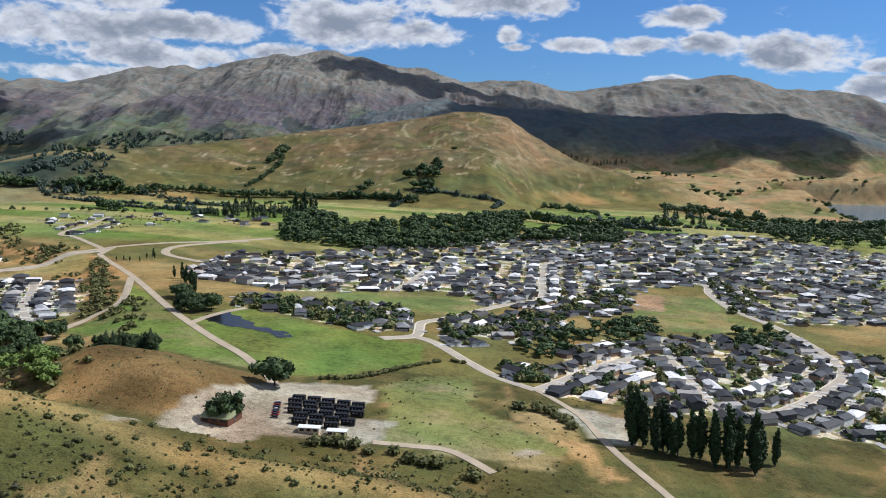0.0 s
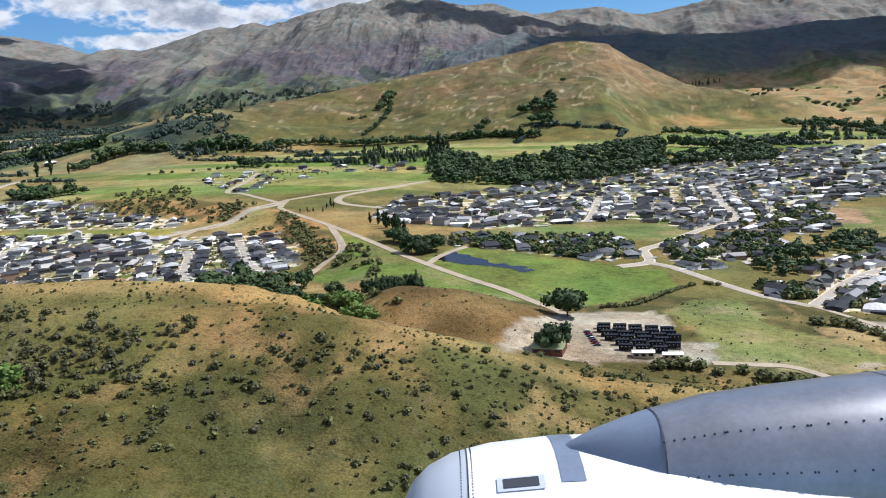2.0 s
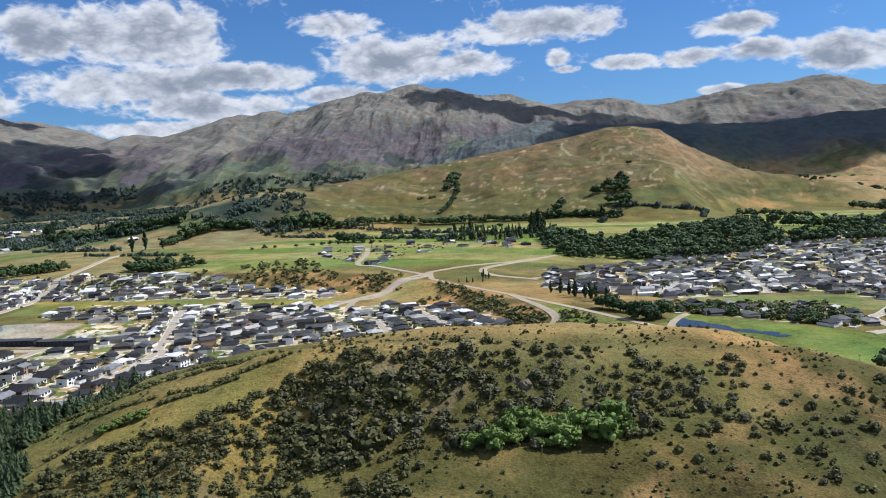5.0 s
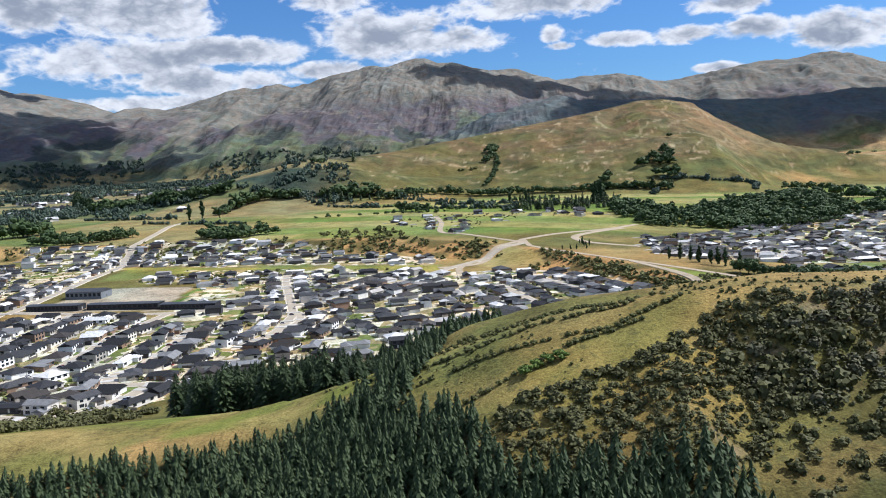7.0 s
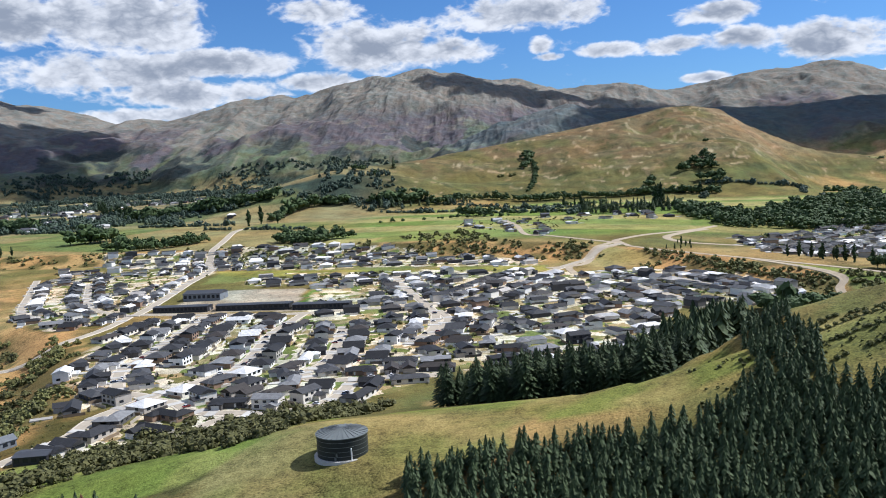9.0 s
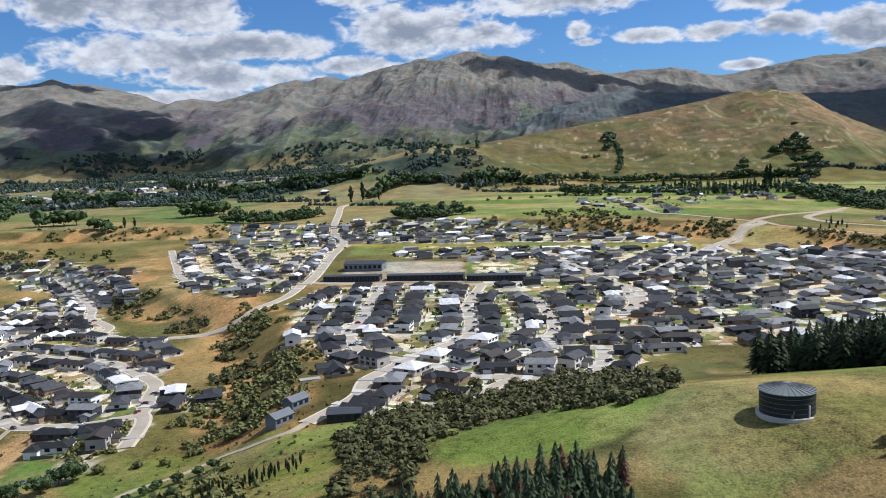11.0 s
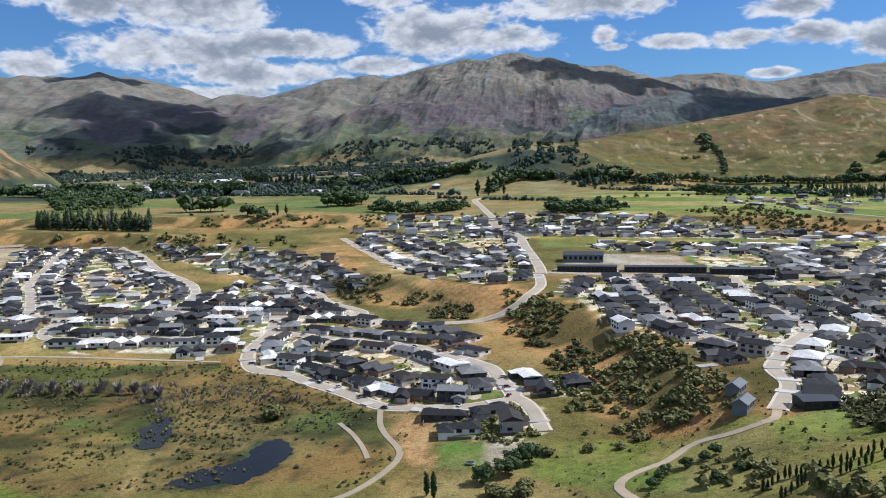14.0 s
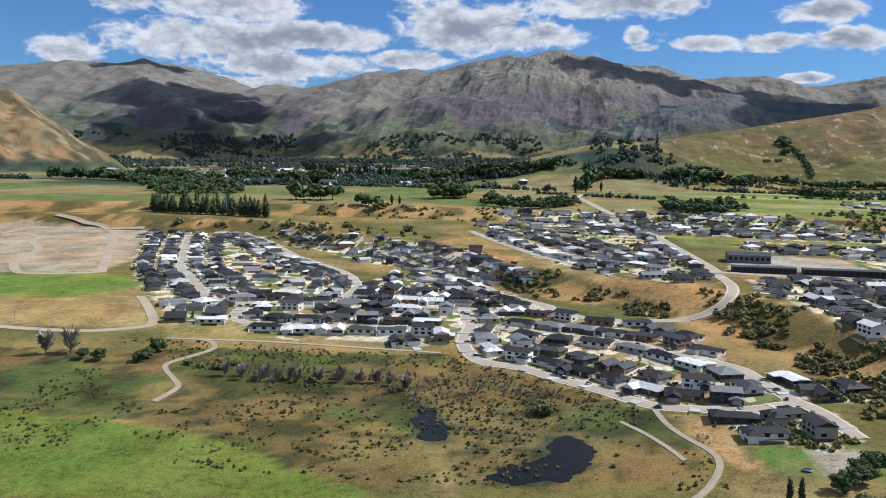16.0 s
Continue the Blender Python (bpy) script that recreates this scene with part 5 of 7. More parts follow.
    # scarps: dry banks with dark scrub
    for line in (SCARP_LOW, SCARP_HIGH):
        d = line_near(x, y, line)[0]
        f = sstep((22 - d) / 8) * (y > 205)
        sc = lay(tone((0.125, 0.098, 0.036)), (0.35, 0.215, 0.088), sstep((n2 - 0.46) / 0.12))
        col = col * (1 - f[..., None]) + sc * f[..., None]
        tuft = np.maximum(tuft, f)
    # laid areas
    wob_x, wob_y = x + (n2 - 0.5) * 5, y + (fbm(x, y, 14, 3, 90) - 0.5) * 5
    for name, c, c2, poly in AREAS:
        f = inside(wob_x, wob_y, poly)
        col = np.where(f[..., None], lay(tone(c), c2, sstep((n2 - 0.40) / 0.25)), col)
        if name == "wetland":
            damp = lay(col, (0.036, 0.042, 0.016), sstep((fbm(x, y, 11, 5, 91) - 0.44) / 0.10) * 0.85)
            damp = lay(damp, (0.085, 0.115, 0.030), sstep((fbm(x, y, 26, 3, 92) - 0.56) / 0.06) * 0.7)
            damp = lay(damp, (0.22, 0.145, 0.056), sstep((fbm(x, y, 34, 5, 93) - 0.52) / 0.06) * 0.6)
            damp = lay(damp, (0.050, 0.046, 0.020), sstep((fbm(x, y, 5, 3, 94) - 0.58) / 0.06) * 0.8)
            col = np.where(f[..., None], damp, col)
        tuft = np.where(f, 0.9 if name == "wetland" else 0.12, tuft)
        rock = np.where(f, 0, rock)
    for name, poly in SUBURBS:
        f = inside(x, y, poly)
        urban = np.where(f, 0.85 if name != "manors" else 0.0, urban)
        tuft = np.where(f, 0.1, tuft)
    return col, np.stack([urban, rock, tuft], -1)


def sheet(name, x, y, z, mat):
    """A grid of places as one mesh."""
    ny, nx = x.shape
    me = bpy.data.meshes.new(name)
    co = np.stack([x, y, z], -1).reshape(-1, 3).astype(np.float32)
    i = (np.arange(ny - 1)[:, None] * nx + np.arange(nx - 1)[None]).reshape(-1)
    quads = np.stack([i, i + 1, i + 1 + nx, i + nx], -1).astype(np.int32)
    fill_mesh(me, co, quads)
    me.materials.append(mat)
    return new(name, me)


def fill_mesh(me, co, faces):
    """Vertices and equal-sided faces into a mesh, fast."""
    k = faces.shape[1]
    me.vertices.add(len(co))
    me.vertices.foreach_set("co", np.asarray(co, np.float32).ravel())
    me.loops.add(faces.size)
    me.loops.foreach_set("vertex_index", faces.astype(np.int32).ravel())
    me.polygons.add(len(faces))
    me.polygons.foreach_set("loop_start", np.arange(0, faces.size, k, dtype=np.int32))
    me.update(calc_edges=True)
    me.polygons.foreach_set("use_smooth", np.zeros(len(faces), bool))


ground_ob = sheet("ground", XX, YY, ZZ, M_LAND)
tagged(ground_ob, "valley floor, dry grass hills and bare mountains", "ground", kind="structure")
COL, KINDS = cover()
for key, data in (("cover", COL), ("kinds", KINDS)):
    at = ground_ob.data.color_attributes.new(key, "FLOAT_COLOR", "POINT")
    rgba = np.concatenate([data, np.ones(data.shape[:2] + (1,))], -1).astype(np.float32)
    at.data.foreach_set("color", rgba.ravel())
ground_ob.data.polygons.foreach_set("use_smooth", np.ones(len(ground_ob.data.polygons), bool))


# ---- roads, tracks and paths ----
def dense(pts, step):
    """A smooth line through the points, with a point every step metres."""
    p = np.array(pts, float)
    out = [p[0]]
    ext = np.vstack([2 * p[0] - p[1], p, 2 * p[-1] - p[-2]])
    for i in range(len(p) - 1):
        a, b, c, d = ext[i:i + 4]
        n = max(2, int(np.linalg.norm(c - b) / step))
        t = (np.arange(1, n + 1) / n)[:, None]
        out += list(0.5 * (2 * b + (c - a) * t + (2 * a - 5 * b + 4 * c - d) * t ** 2 + (3 * b - a - 3 * c + d) * t ** 3))
    return np.array(out)


def ribbon(name, pts, half, lift, mat, label, category):
    """A strip laid on the ground along a line."""
    c = dense(pts, 2.5)
    t = np.gradient(c, axis=0)
    t /= np.linalg.norm(t, axis=1)[:, None] + 1e-9
    nrm = np.stack([-t[:, 1], t[:, 0]], -1)
    offs = np.array([-half - 0.15, -half, -half * 0.35, half * 0.35, half, half + 0.15])
    x = c[:, 0][:, None] + nrm[:, 0][:, None] * offs[None]
    y = c[:, 1][:, None] + nrm[:, 1][:, None] * offs[None]
    z = np.maximum(ground(x, y), ground(c[:, 0], c[:, 1])[:, None] - 0.25) + lift
    z[:, 0] -= lift + 0.3
    z[:, -1] -= lift + 0.3
    ob = sheet(name, x.T, y.T, z.T, mat)
    return tagged(ob, label, category, kind="structure")


ROAD_LINES = []
for name, width, kind, pts in ROADS:
    if kind == "a":
        ribbon("pavement_" + name, pts, width / 2 + 0.8, 0.16, M_KERB, "pale concrete footpaths beside a suburban street", "pavement")
        ribbon("road_" + name, pts, width / 2, 0.24, M_ASPHALT, "grey chip-sealed suburban street", "road")
    else:
        ribbon("track_" + name, pts, width / 2, 0.18, M_GRAVEL if kind == "g" else M_PATH, "pale gravel track across dry grass", "track")
    ROAD_LINES.append((kind, width, dense(pts, 3.0)))


# ---- helpers for things ----
rng = random.Random(7)


def part(name, bm, mat, parent=None, label=""):
    """A bmesh as one mesh object under a thing or a part."""
    me = bpy.data.meshes.new(name)
    bm.to_mesh(me)
    bm.free()
    for m in (mat if isinstance(mat, (list, tuple)) else [mat]):
        me.materials.append(m)
    ob = new(name, me)
    if parent is not None:
        ob.parent = parent
    return tagged(ob, label)


def box(bm, x0, x1, y0, y1, z0, z1, m=None):
    """An upright box added to a bmesh."""
    vs = [bm.verts.new((x, y, z)) for z in (z0, z1) for x, y in ((x0, y0), (x1, y0), (x1, y1), (x0, y1))]
    for f in ((0, 3, 2, 1), (4, 5, 6, 7), (0, 1, 5, 4), (1, 2, 6, 5), (2, 3, 7, 6), (3, 0, 4, 7)):
        bm.faces.new([vs[i] for i in f])
    if m is not None:
        bmesh.ops.transform(bm, matrix=m, verts=vs)
    return vs


def boxed(*args):
    bm = bmesh.new()
    box(bm, *args)
    return bm


def roof(bm, x0, x1, y0, y1, z, rise, over, along_x=True, hip=1.0, thick=0.10):
    """A pitched roof with fascia over a rectangle: hip 1 is hipped, 0 gabled."""
    x0, x1, y0, y1 = x0 - over, x1 + over, y0 - over, y1 + over
    low = [bm.verts.new(p) for p in ((x0, y0, z), (x1, y0, z), (x1, y1, z), (x0, y1, z))]
    top = [bm.verts.new(p) for p in ((x0, y0, z + thick), (x1, y0, z + thick), (x1, y1, z + thick), (x0, y1, z + thick))]
    if along_x:
        m, i = (y0 + y1) / 2, hip * (y1 - y0) / 2
        a, b = bm.verts.new((x0 + i, m, z + rise + thick)), bm.verts.new((x1 - i, m, z + rise + thick))
        tops = [(0, 1, b, a), (1, 2, b), (2, 3, a, b), (3, 0, a)]
    else:
        m, i = (x0 + x1) / 2, hip * (x1 - x0) / 2
        a, b = bm.verts.new((m, y0 + i, z + rise + thick)), bm.verts.new((m, y1 - i, z + rise + thick))
        tops = [(0, 1, a), (1, 2, b, a), (2, 3, b), (3, 0, a, b)]
    for f in tops:
        bm.faces.new([top[v] if isinstance(v, int) else v for v in f])
    for k in range(4):
        bm.faces.new((low[k], low[(k + 1) % 4], top[(k + 1) % 4], top[k]))
    bm.faces.new(low[::-1])


def walls(bm, x0, x1, y0, y1, z0, h, rise=0.0, along_x=True):
    """The walls of a wing as one closed shell, rising into gables where there is a rise."""
    low = [bm.verts.new((x, y, z0)) for x, y in ((x0, y0), (x1, y0), (x1, y1), (x0, y1))]
    top = [bm.verts.new((x, y, h)) for x, y in ((x0, y0), (x1, y0), (x1, y1), (x0, y1))]
    peak = {}
    if rise > 0:
        for side in ((1, 3) if along_x else (0, 2)):
            m = (top[side].co + top[(side + 1) % 4].co) / 2
            peak[side] = bm.verts.new((m.x, m.y, h + rise * 0.93))
    for k in range(4):
        j = (k + 1) % 4
        bm.faces.new([low[k], low[j], top[j]] + ([peak[k]] if k in peak else []) + [top[k]])
    bm.faces.new(low[::-1])
    if peak:
        p, q = (peak[1], peak[3]) if along_x else (peak[0], peak[2])
        if along_x:
            bm.faces.new((top[0], top[1], p, q))
            bm.faces.new((top[2], top[3], q, p))
        else:
            bm.faces.new((top[1], top[2], q, p))
            bm.faces.new((top[3], top[0], p, q))
    else:
        bm.faces.new(top)


# wings of each kind of house: x0, x1, y0, y1, storey height, rise, ridge along x, hip
PLANS = {
    "hipped": [(-5.4, 5.4, -2.4, 3.4, 1.6, 1.25, True, 1.0), (1.0, 5.4, -5.0, -0.4, 1.6, 1.0, False, 1.0)],
    "gabled": [(-5.6, 5.6, -1.6, 3.2, 1.6, 1.5, True, 0.0), (-5.2, -1.0, -5.0, 0.6, 1.6, 1.35, False, 0.0)],
    "twin": [(-5.6, -0.6, -4.2, 4.2, 1.65, 1.45, False, 0.0), (1.0, 5.6, -3.6, 4.6, 1.65, 1.35, False, 0.0), (-0.9, 1.3, -1.4, 2.6, 1.6, 0.35, True, 0.0)],
    "cross": [(-6.0, 6.0, -2.0, 2.4, 1.6, 1.2, True, 1.0), (-5.6, -1.4, -4.8, 0.4, 1.6, 1.05, False, 1.0), (1.8, 5.8, 0.2, 5.0, 1.6, 1.0, False, 1.0)],
    "tall": [(-4.4, 4.4, -2.8, 3.0, 3.0, 1.25, True, 0.0), (0.6, 4.6, -5.0, -1.2, 1.6, 0.9, False, 0.0)],
    "low": [(-5.6, 5.6, -3.0, 3.2, 1.75, 0.45, True, 0.0), (-5.4, -1.2, -5.2, -2.0, 1.6, 0.30, False, 0.0)],
    "long": [(-6.6, 6.6, -2.2, 2.2, 1.6, 1.25, True, 1.0), (2.6, 6.6, -4.4, 0.0, 1.6, 1.0, False, 1.0)],
    "square": [(-4.6, 4.6, -4.2, 4.2, 1.6, 1.7, True, 1.0)],
}
PLANS = {k: [(a * 0.97, b * 0.97, c * 0.97, d * 0.97, h if h > 2.5 else h * 0.86, r * 0.95, along, hip) for a, b, c, d, h, r, along, hip in v] for k, v in PLANS.items()}
HOUSE_LABEL = {
    "hipped": "single-storey house with a hipped metal roof on its lot", "gabled": "gabled suburban house with a dark metal roof",
    "twin": "house of two gabled pavilions with a flat link", "cross": "rambling house with hipped roofs and two wings",
    "tall": "two-storey gabled house with a low garage wing", "low": "modern house with a shallow-pitched metal roof",
    "long": "long low house with a hipped roof and garage", "square": "square house under a pyramid roof of dark metal",
}


def wing_meshes(plan, i):
    """bmeshes of the walls and the roof of one wing."""
    wall, top = bmesh.new(), bmesh.new()
    x0, x1, y0, y1, h, rise, along, hip = PLANS[plan][i]
    walls(wall, x0, x1, y0, y1, -1.6, h - 0.003 * i, 0.0 if hip > 0.5 else rise, along)
    roof(top, x0, x1, y0, y1, h - 0.004 * i, rise, 0.32, along, hip)
    return wall, top


def house_meshes(plan):
    wall, top = bmesh.new(), bmesh.new()
    for x0, x1, y0, y1, h, rise, along, hip in PLANS[plan]:
        walls(wall, x0, x1, y0, y1, -1.6, h, 0.0 if hip > 0.5 else rise, along)
        roof(top, x0, x1, y0, y1, h, rise, 0.32, along, hip)
    return wall, top


def house(plan, wall_mat, roof_mat):
    """A house with walls, roof, windows, doors and a garage door, at the origin."""
    ob = new("house")
    tagged(ob, HOUSE_LABEL[plan], "house", "houses of the suburb")
    for i in range(len(PLANS[plan])):
        wall, top = wing_meshes(plan, i)
        part("wall", wall, wall_mat, ob)
        part("roof", top, roof_mat, ob)
    main, wing = PLANS[plan][0], PLANS[plan][-1]
    x0, x1, y0, y1, h = main[:5]
    for i in range(3):
        cx = x0 + (x1 - x0) * (0.2 + 0.3 * i)
        part("window", boxed(cx - 0.75, cx + 0.75, y1 - 0.05, y1 + 0.05, 0.35, 1.3), M_GLASS, ob)
    for x in (x0, x1):
        m = (y0 + y1) / 2 + 0.8
        part("window", boxed(x - 0.05, x + 0.05, m - 0.7, m + 0.7, 0.4, 1.25), M_GLASS, ob)
    wx = (x0 + 0.8) if wing[0] > 0 else (x1 - 2.4)
    part("window", boxed(wx, wx + 1.6, y0 - 0.05, y0 + 0.05, 0.3, 1.3), M_GLASS, ob)
    part("door", boxed(wx + (1.9 if wing[0] > 0 else -0.9), wx + (2.5 if wing[0] > 0 else -0.3), y0 - 0.05, y0 + 0.05, 0.0, 1.2), M_DOOR, ob)
    gx = (wing[0] + wing[1]) / 2
    part("garage_door", boxed(gx - 1.25, gx + 1.25, wing[2] - 0.06, wing[2] + 0.05, 0.0, 1.25), M_DOOR, ob)
    if plan in ("tall",):
        for cx in (-2.6, 0.0, 2.6):
            part("window", boxed(cx - 0.6, cx + 0.6, y1 - 0.05, y1 + 0.05, 1.9, 2.7), M_GLASS, ob)
            part("window", boxed(cx - 0.6, cx + 0.6, y0 - 0.05, y0 + 0.05, 1.9, 2.7), M_GLASS, ob)
    return ob


def tiled(name, protos, places, mats, label, category, smooth=False):
    """Many small shapes joined into one object of kind stuff. protos: (vertices, triangles, material index) arrays; places: (proto, x, y, z, turn, scale, tall)."""
    groups = {}
    for k, *rest in places:
        groups.setdefault(k, []).append(rest)
    cos, faces, mi, base = [], [], [], 0
    for k, rows in groups.items():
        v, f, mat_i = protos[k]
        a = np.array(rows, float)
        c, s = np.cos(a[:, 3])[:, None], np.sin(a[:, 3])[:, None]
        sc, tall = a[:, 4][:, None], a[:, 5][:, None]
        x = (v[None, :, 0] * c - v[None, :, 1] * s) * sc + a[:, 0][:, None]
        y = (v[None, :, 0] * s + v[None, :, 1] * c) * sc + a[:, 1][:, None]
        z = v[None, :, 2] * sc * tall + a[:, 2][:, None]
        cos.append(np.stack([x, y, z], -1).reshape(-1, 3))
        n = len(rows)
        faces.append((f[None] + (np.arange(n) * len(v))[:, None, None]).reshape(-1, 3) + base)
        mi.append(np.tile(mat_i, n))
        base += n * len(v)
    me = bpy.data.meshes.new(name)
    fill_mesh(me, np.concatenate(cos), np.concatenate(faces))
    for m in mats:
        me.materials.append(m)
    me.polygons.foreach_set("material_index", np.concatenate(mi).astype(np.int32))
    return tagged(new(name, me), label, category, kind="stuff")


def arrays(bm):
    """Vertices and triangles of a bmesh."""
    bmesh.ops.triangulate(bm, faces=bm.faces[:])
    bm.verts.index_update()
    v = np.array([q.co[:] for q in bm.verts])
    f = np.array([[q.index for q in t.verts] for t in bm.faces])
    bm.free()
    return v, f


# ---- where houses stand: in rows along the streets, inside the suburbs ----
ROAD_XY = np.concatenate([line for kind, width, line in ROAD_LINES])
ROAD_W = np.concatenate([np.full(len(line), width / 2) for kind, width, line in ROAD_LINES])


def road_distance(x, y):
    """Metres from a place to the nearest road edge."""
    return float(np.min(np.hypot(ROAD_XY[:, 0] - x, ROAD_XY[:, 1] - y) - ROAD_W))


class Spots:
    """Places taken, in cells."""

    def __init__(self, cell):
        self.cell, self.d = cell, {}

    def near(self, x, y, r):
        i, j = int(x // self.cell), int(y // self.cell)
        for a in (i - 1, i, i + 1):
            for b in (j - 1, j, j + 1):
                for px, py in self.d.get((a, b), ()):
                    if (px - x) ** 2 + (py - y) ** 2 < r * r:
                        return True
        return False

    def put(self, x, y):
        self.d.setdefault((int(x // self.cell), int(y // self.cell)), []).append((x, y))


def point_in(x, y, poly):
    c = False
    for (ax, ay), (bx, by) in zip(poly, poly[1:] + poly[:1]):
        if (y < ay) != (y < by) and x < (bx - ax) * (y - ay) / (by - ay) + ax:
            c = not c
    return c


houses, taken = [], Spots(14)
KEEP_OUT = [poly for name, c, c2, poly in AREAS if name in ("green field", "school field", "school yard", "strip", "park", "bare ground", "estate green", "lawn")]


def try_house(x, y, turn, gap, clear):
    if taken.near(x, y, gap) or road_distance(x, y) < clear or any(point_in(x, y, p) for p in KEEP_OUT):
        return False
    taken.put(x, y)
    houses.append((x, y, turn))
    return True


for name, poly in SUBURBS:
    gap = 30 if name == "manors" else 11.6
    for row in (8.4, 20.2):
        for kind, width, line in ROAD_LINES:
            if kind == "c" or (kind == "g" and name != "manors"):
                continue
            t = np.gradient(line, axis=0)
            for side in (1, -1):
                along = rng.uniform(0, 8)
                last = None
                for (x, y), (tx, ty) in zip(line, t):
                    q = math.hypot(tx, ty)
                    nx, ny = -ty / q * side, tx / q * side
                    r = row + rng.uniform(-0.7, 0.7)
                    px, py = x + nx * (r + width / 2 - 2.2), y + ny * (r + width / 2 - 2.2)
                    if not point_in(px, py, poly):
                        continue
                    turn = math.atan2(-ny, -nx) + math.pi / 2 + rng.uniform(-0.10, 0.10)
                    try_house(px, py, turn, gap, row - 3.2)
    xs, ys = [p[0] for p in poly], [p[1] for p in poly]
    for k in range(int((max(xs) - min(xs)) * (max(ys) - min(ys)) / 30)):
        x, y = rng.uniform(min(xs), max(xs)), rng.uniform(min(ys), max(ys))
        if point_in(x, y, poly):
            turn = (houses[-1][2] if houses else 0) if rng.random() < 0.2 else 0.25 + math.pi / 2 * rng.randrange(4) + rng.uniform(-0.2, 0.2)
            try_house(x, y, turn, gap + 0.6, 6.2)

# the ones the camera passes nearest are built in full
houses.sort(key=lambda h: (h[1] + 0.25 * abs(h[0] + 520)) if h[0] < -300 else h[1] + 140)
plans = list(PLANS)
protos = {}
NEAR = 250
for i, (x, y, turn) in enumerate(houses[:NEAR]):
    p = rng.choice(plans)
    z = float(np.mean(ground([x - 3, x + 3, x, x], [y, y, y - 3, y + 3]))) + 0.25
    m = pose(x, y, z, 0, 0, math.degrees(turn))
    key = (p, rng.choice((0, 0, 1, 2, 3, 4, 4, 5)), rng.choice((0, 0, 0, 1, 1, 2, 3, 4, 5)))
    if key in protos:
        copy_thing(protos[key], m)
    else:
        protos[key] = house(p, M_WALLS[key[1]], M_ROOFS[key[2]])
        protos[key].matrix_basis = m
far_w, far_r = {}, {}
for p in plans:
    wall, top = house_meshes(p)
    v, f = arrays(wall)
    far_w[p] = (v, f, np.zeros(len(f), int))
    v, f = arrays(top)
    far_r[p] = (v, f, np.zeros(len(f), int))
places = []
for x, y, turn in houses[NEAR:]:
    z = float(np.mean(ground([x - 3, x + 3, x, x], [y, y, y - 3, y + 3]))) + 0.25
    s = rng.uniform(0.88, 1.06)
    places.append((rng.choice(plans), x, y, z, turn, s, 1.0))
tiled("distant_house_walls", far_w, places, [M_WALL_FAR], "walls of the farther suburban houses, white, brick and dark", "houses")
tiled("distant_house_roofs", far_r, places, [M_ROOF_FAR], "dark and pale metal roofs of the farther suburban houses", "houses")

# driveways of concrete from the garages to the street
drive = bmesh.new()
box(drive, -1.5, 1.5, -3.2, 3.2, -1.0, 0.0)
dv, df = arrays(drive)
pads = []
for x, y, turn in houses:
    if rng.random() < 0.8:
        ox, oy = rng.choice((3.2, -3.2)), -8.0
        px, py = x + ox * math.cos(turn) - oy * math.sin(turn), y + ox * math.sin(turn) + oy * math.cos(turn)
        pads.append((0, px, py, float(ground(px, py)) + 0.30, turn, 1.0, 1.0))
tiled("driveways", {0: (dv, df, np.zeros(len(df), int))}, pads, [M_CONCRETE], "pale concrete driveways between houses and street", "driveway")
tagged(bpy.data.objects["driveways"], kind="structure")



# ---- trees, scrub and woods ----
tr = np.random.RandomState(11)


def leaves(n, blobs, size, shell=0.55, flat=0.0):
    """Small leaf clumps as separate quads round a set of ellipsoids (x, y, z, rx, ry, rz)."""
    vs, fs = [], []
    b = np.array(blobs, float)
    share = b[:, 3] * b[:, 4] * b[:, 5]
    pick = tr.choice(len(b), n, p=share / share.sum())
    d = tr.normal(size=(n, 3))
    d /= np.linalg.norm(d, axis=1)[:, None]
    r = shell + (1 - shell) * tr.rand(n)
    c = b[pick, :3] + d * r[:, None] * b[pick, 3:]
    nrm = d + tr.normal(size=(n, 3)) * 0.55 + np.array([0, 0, flat])
    nrm /= np.linalg.norm(nrm, axis=1)[:, None]
    u = np.cross(nrm, tr.normal(size=(n, 3)))
    u /= np.linalg.norm(u, axis=1)[:, None] + 1e-9
    v = np.cross(nrm, u)
    s = size * (0.6 + 0.8 * tr.rand(n))[:, None]
    q = np.stack([c - u * s - v * s * 0.6, c + u * s * 0.8 - v * s, c + u * s + v * s * 0.7, c - u * s * 0.7 + v * s], 1)
    vs = q.reshape(-1, 3)
    i = np.arange(n)[:, None] * 4
    fs = np.concatenate([i + np.array([[0, 1, 2]]), i + np.array([[0, 2, 3]])], 1).reshape(-1, 3)
    return vs, fs


def stem(r, h, lean=0.0, sides=6):
    """A tapered trunk."""
    a = np.arange(sides) * 2 * math.pi / sides
    v = np.concatenate([np.stack([np.cos(a) * r, np.sin(a) * r, 0 * a - 0.06], -1), np.stack([np.cos(a) * r * 0.35 + lean, np.sin(a) * r * 0.35, 0 * a + h], -1)])
    f = []
    for k in range(sides):
        m = (k + 1) % sides
        f += [[k, m, sides + m], [k, sides + m, sides + k]]
    return v, np.array(f)


def join(*items):
    """Several (vertices, triangles) in one, with a material index for each item."""
    vs, fs, ms, base = [], [], [], 0
    for i, (v, f) in enumerate(items):
        vs.append(v)
        fs.append(f + base)
        ms.append(np.full(len(f), i))
        base += len(v)
    return np.concatenate(vs), np.concatenate(fs), np.concatenate(ms)


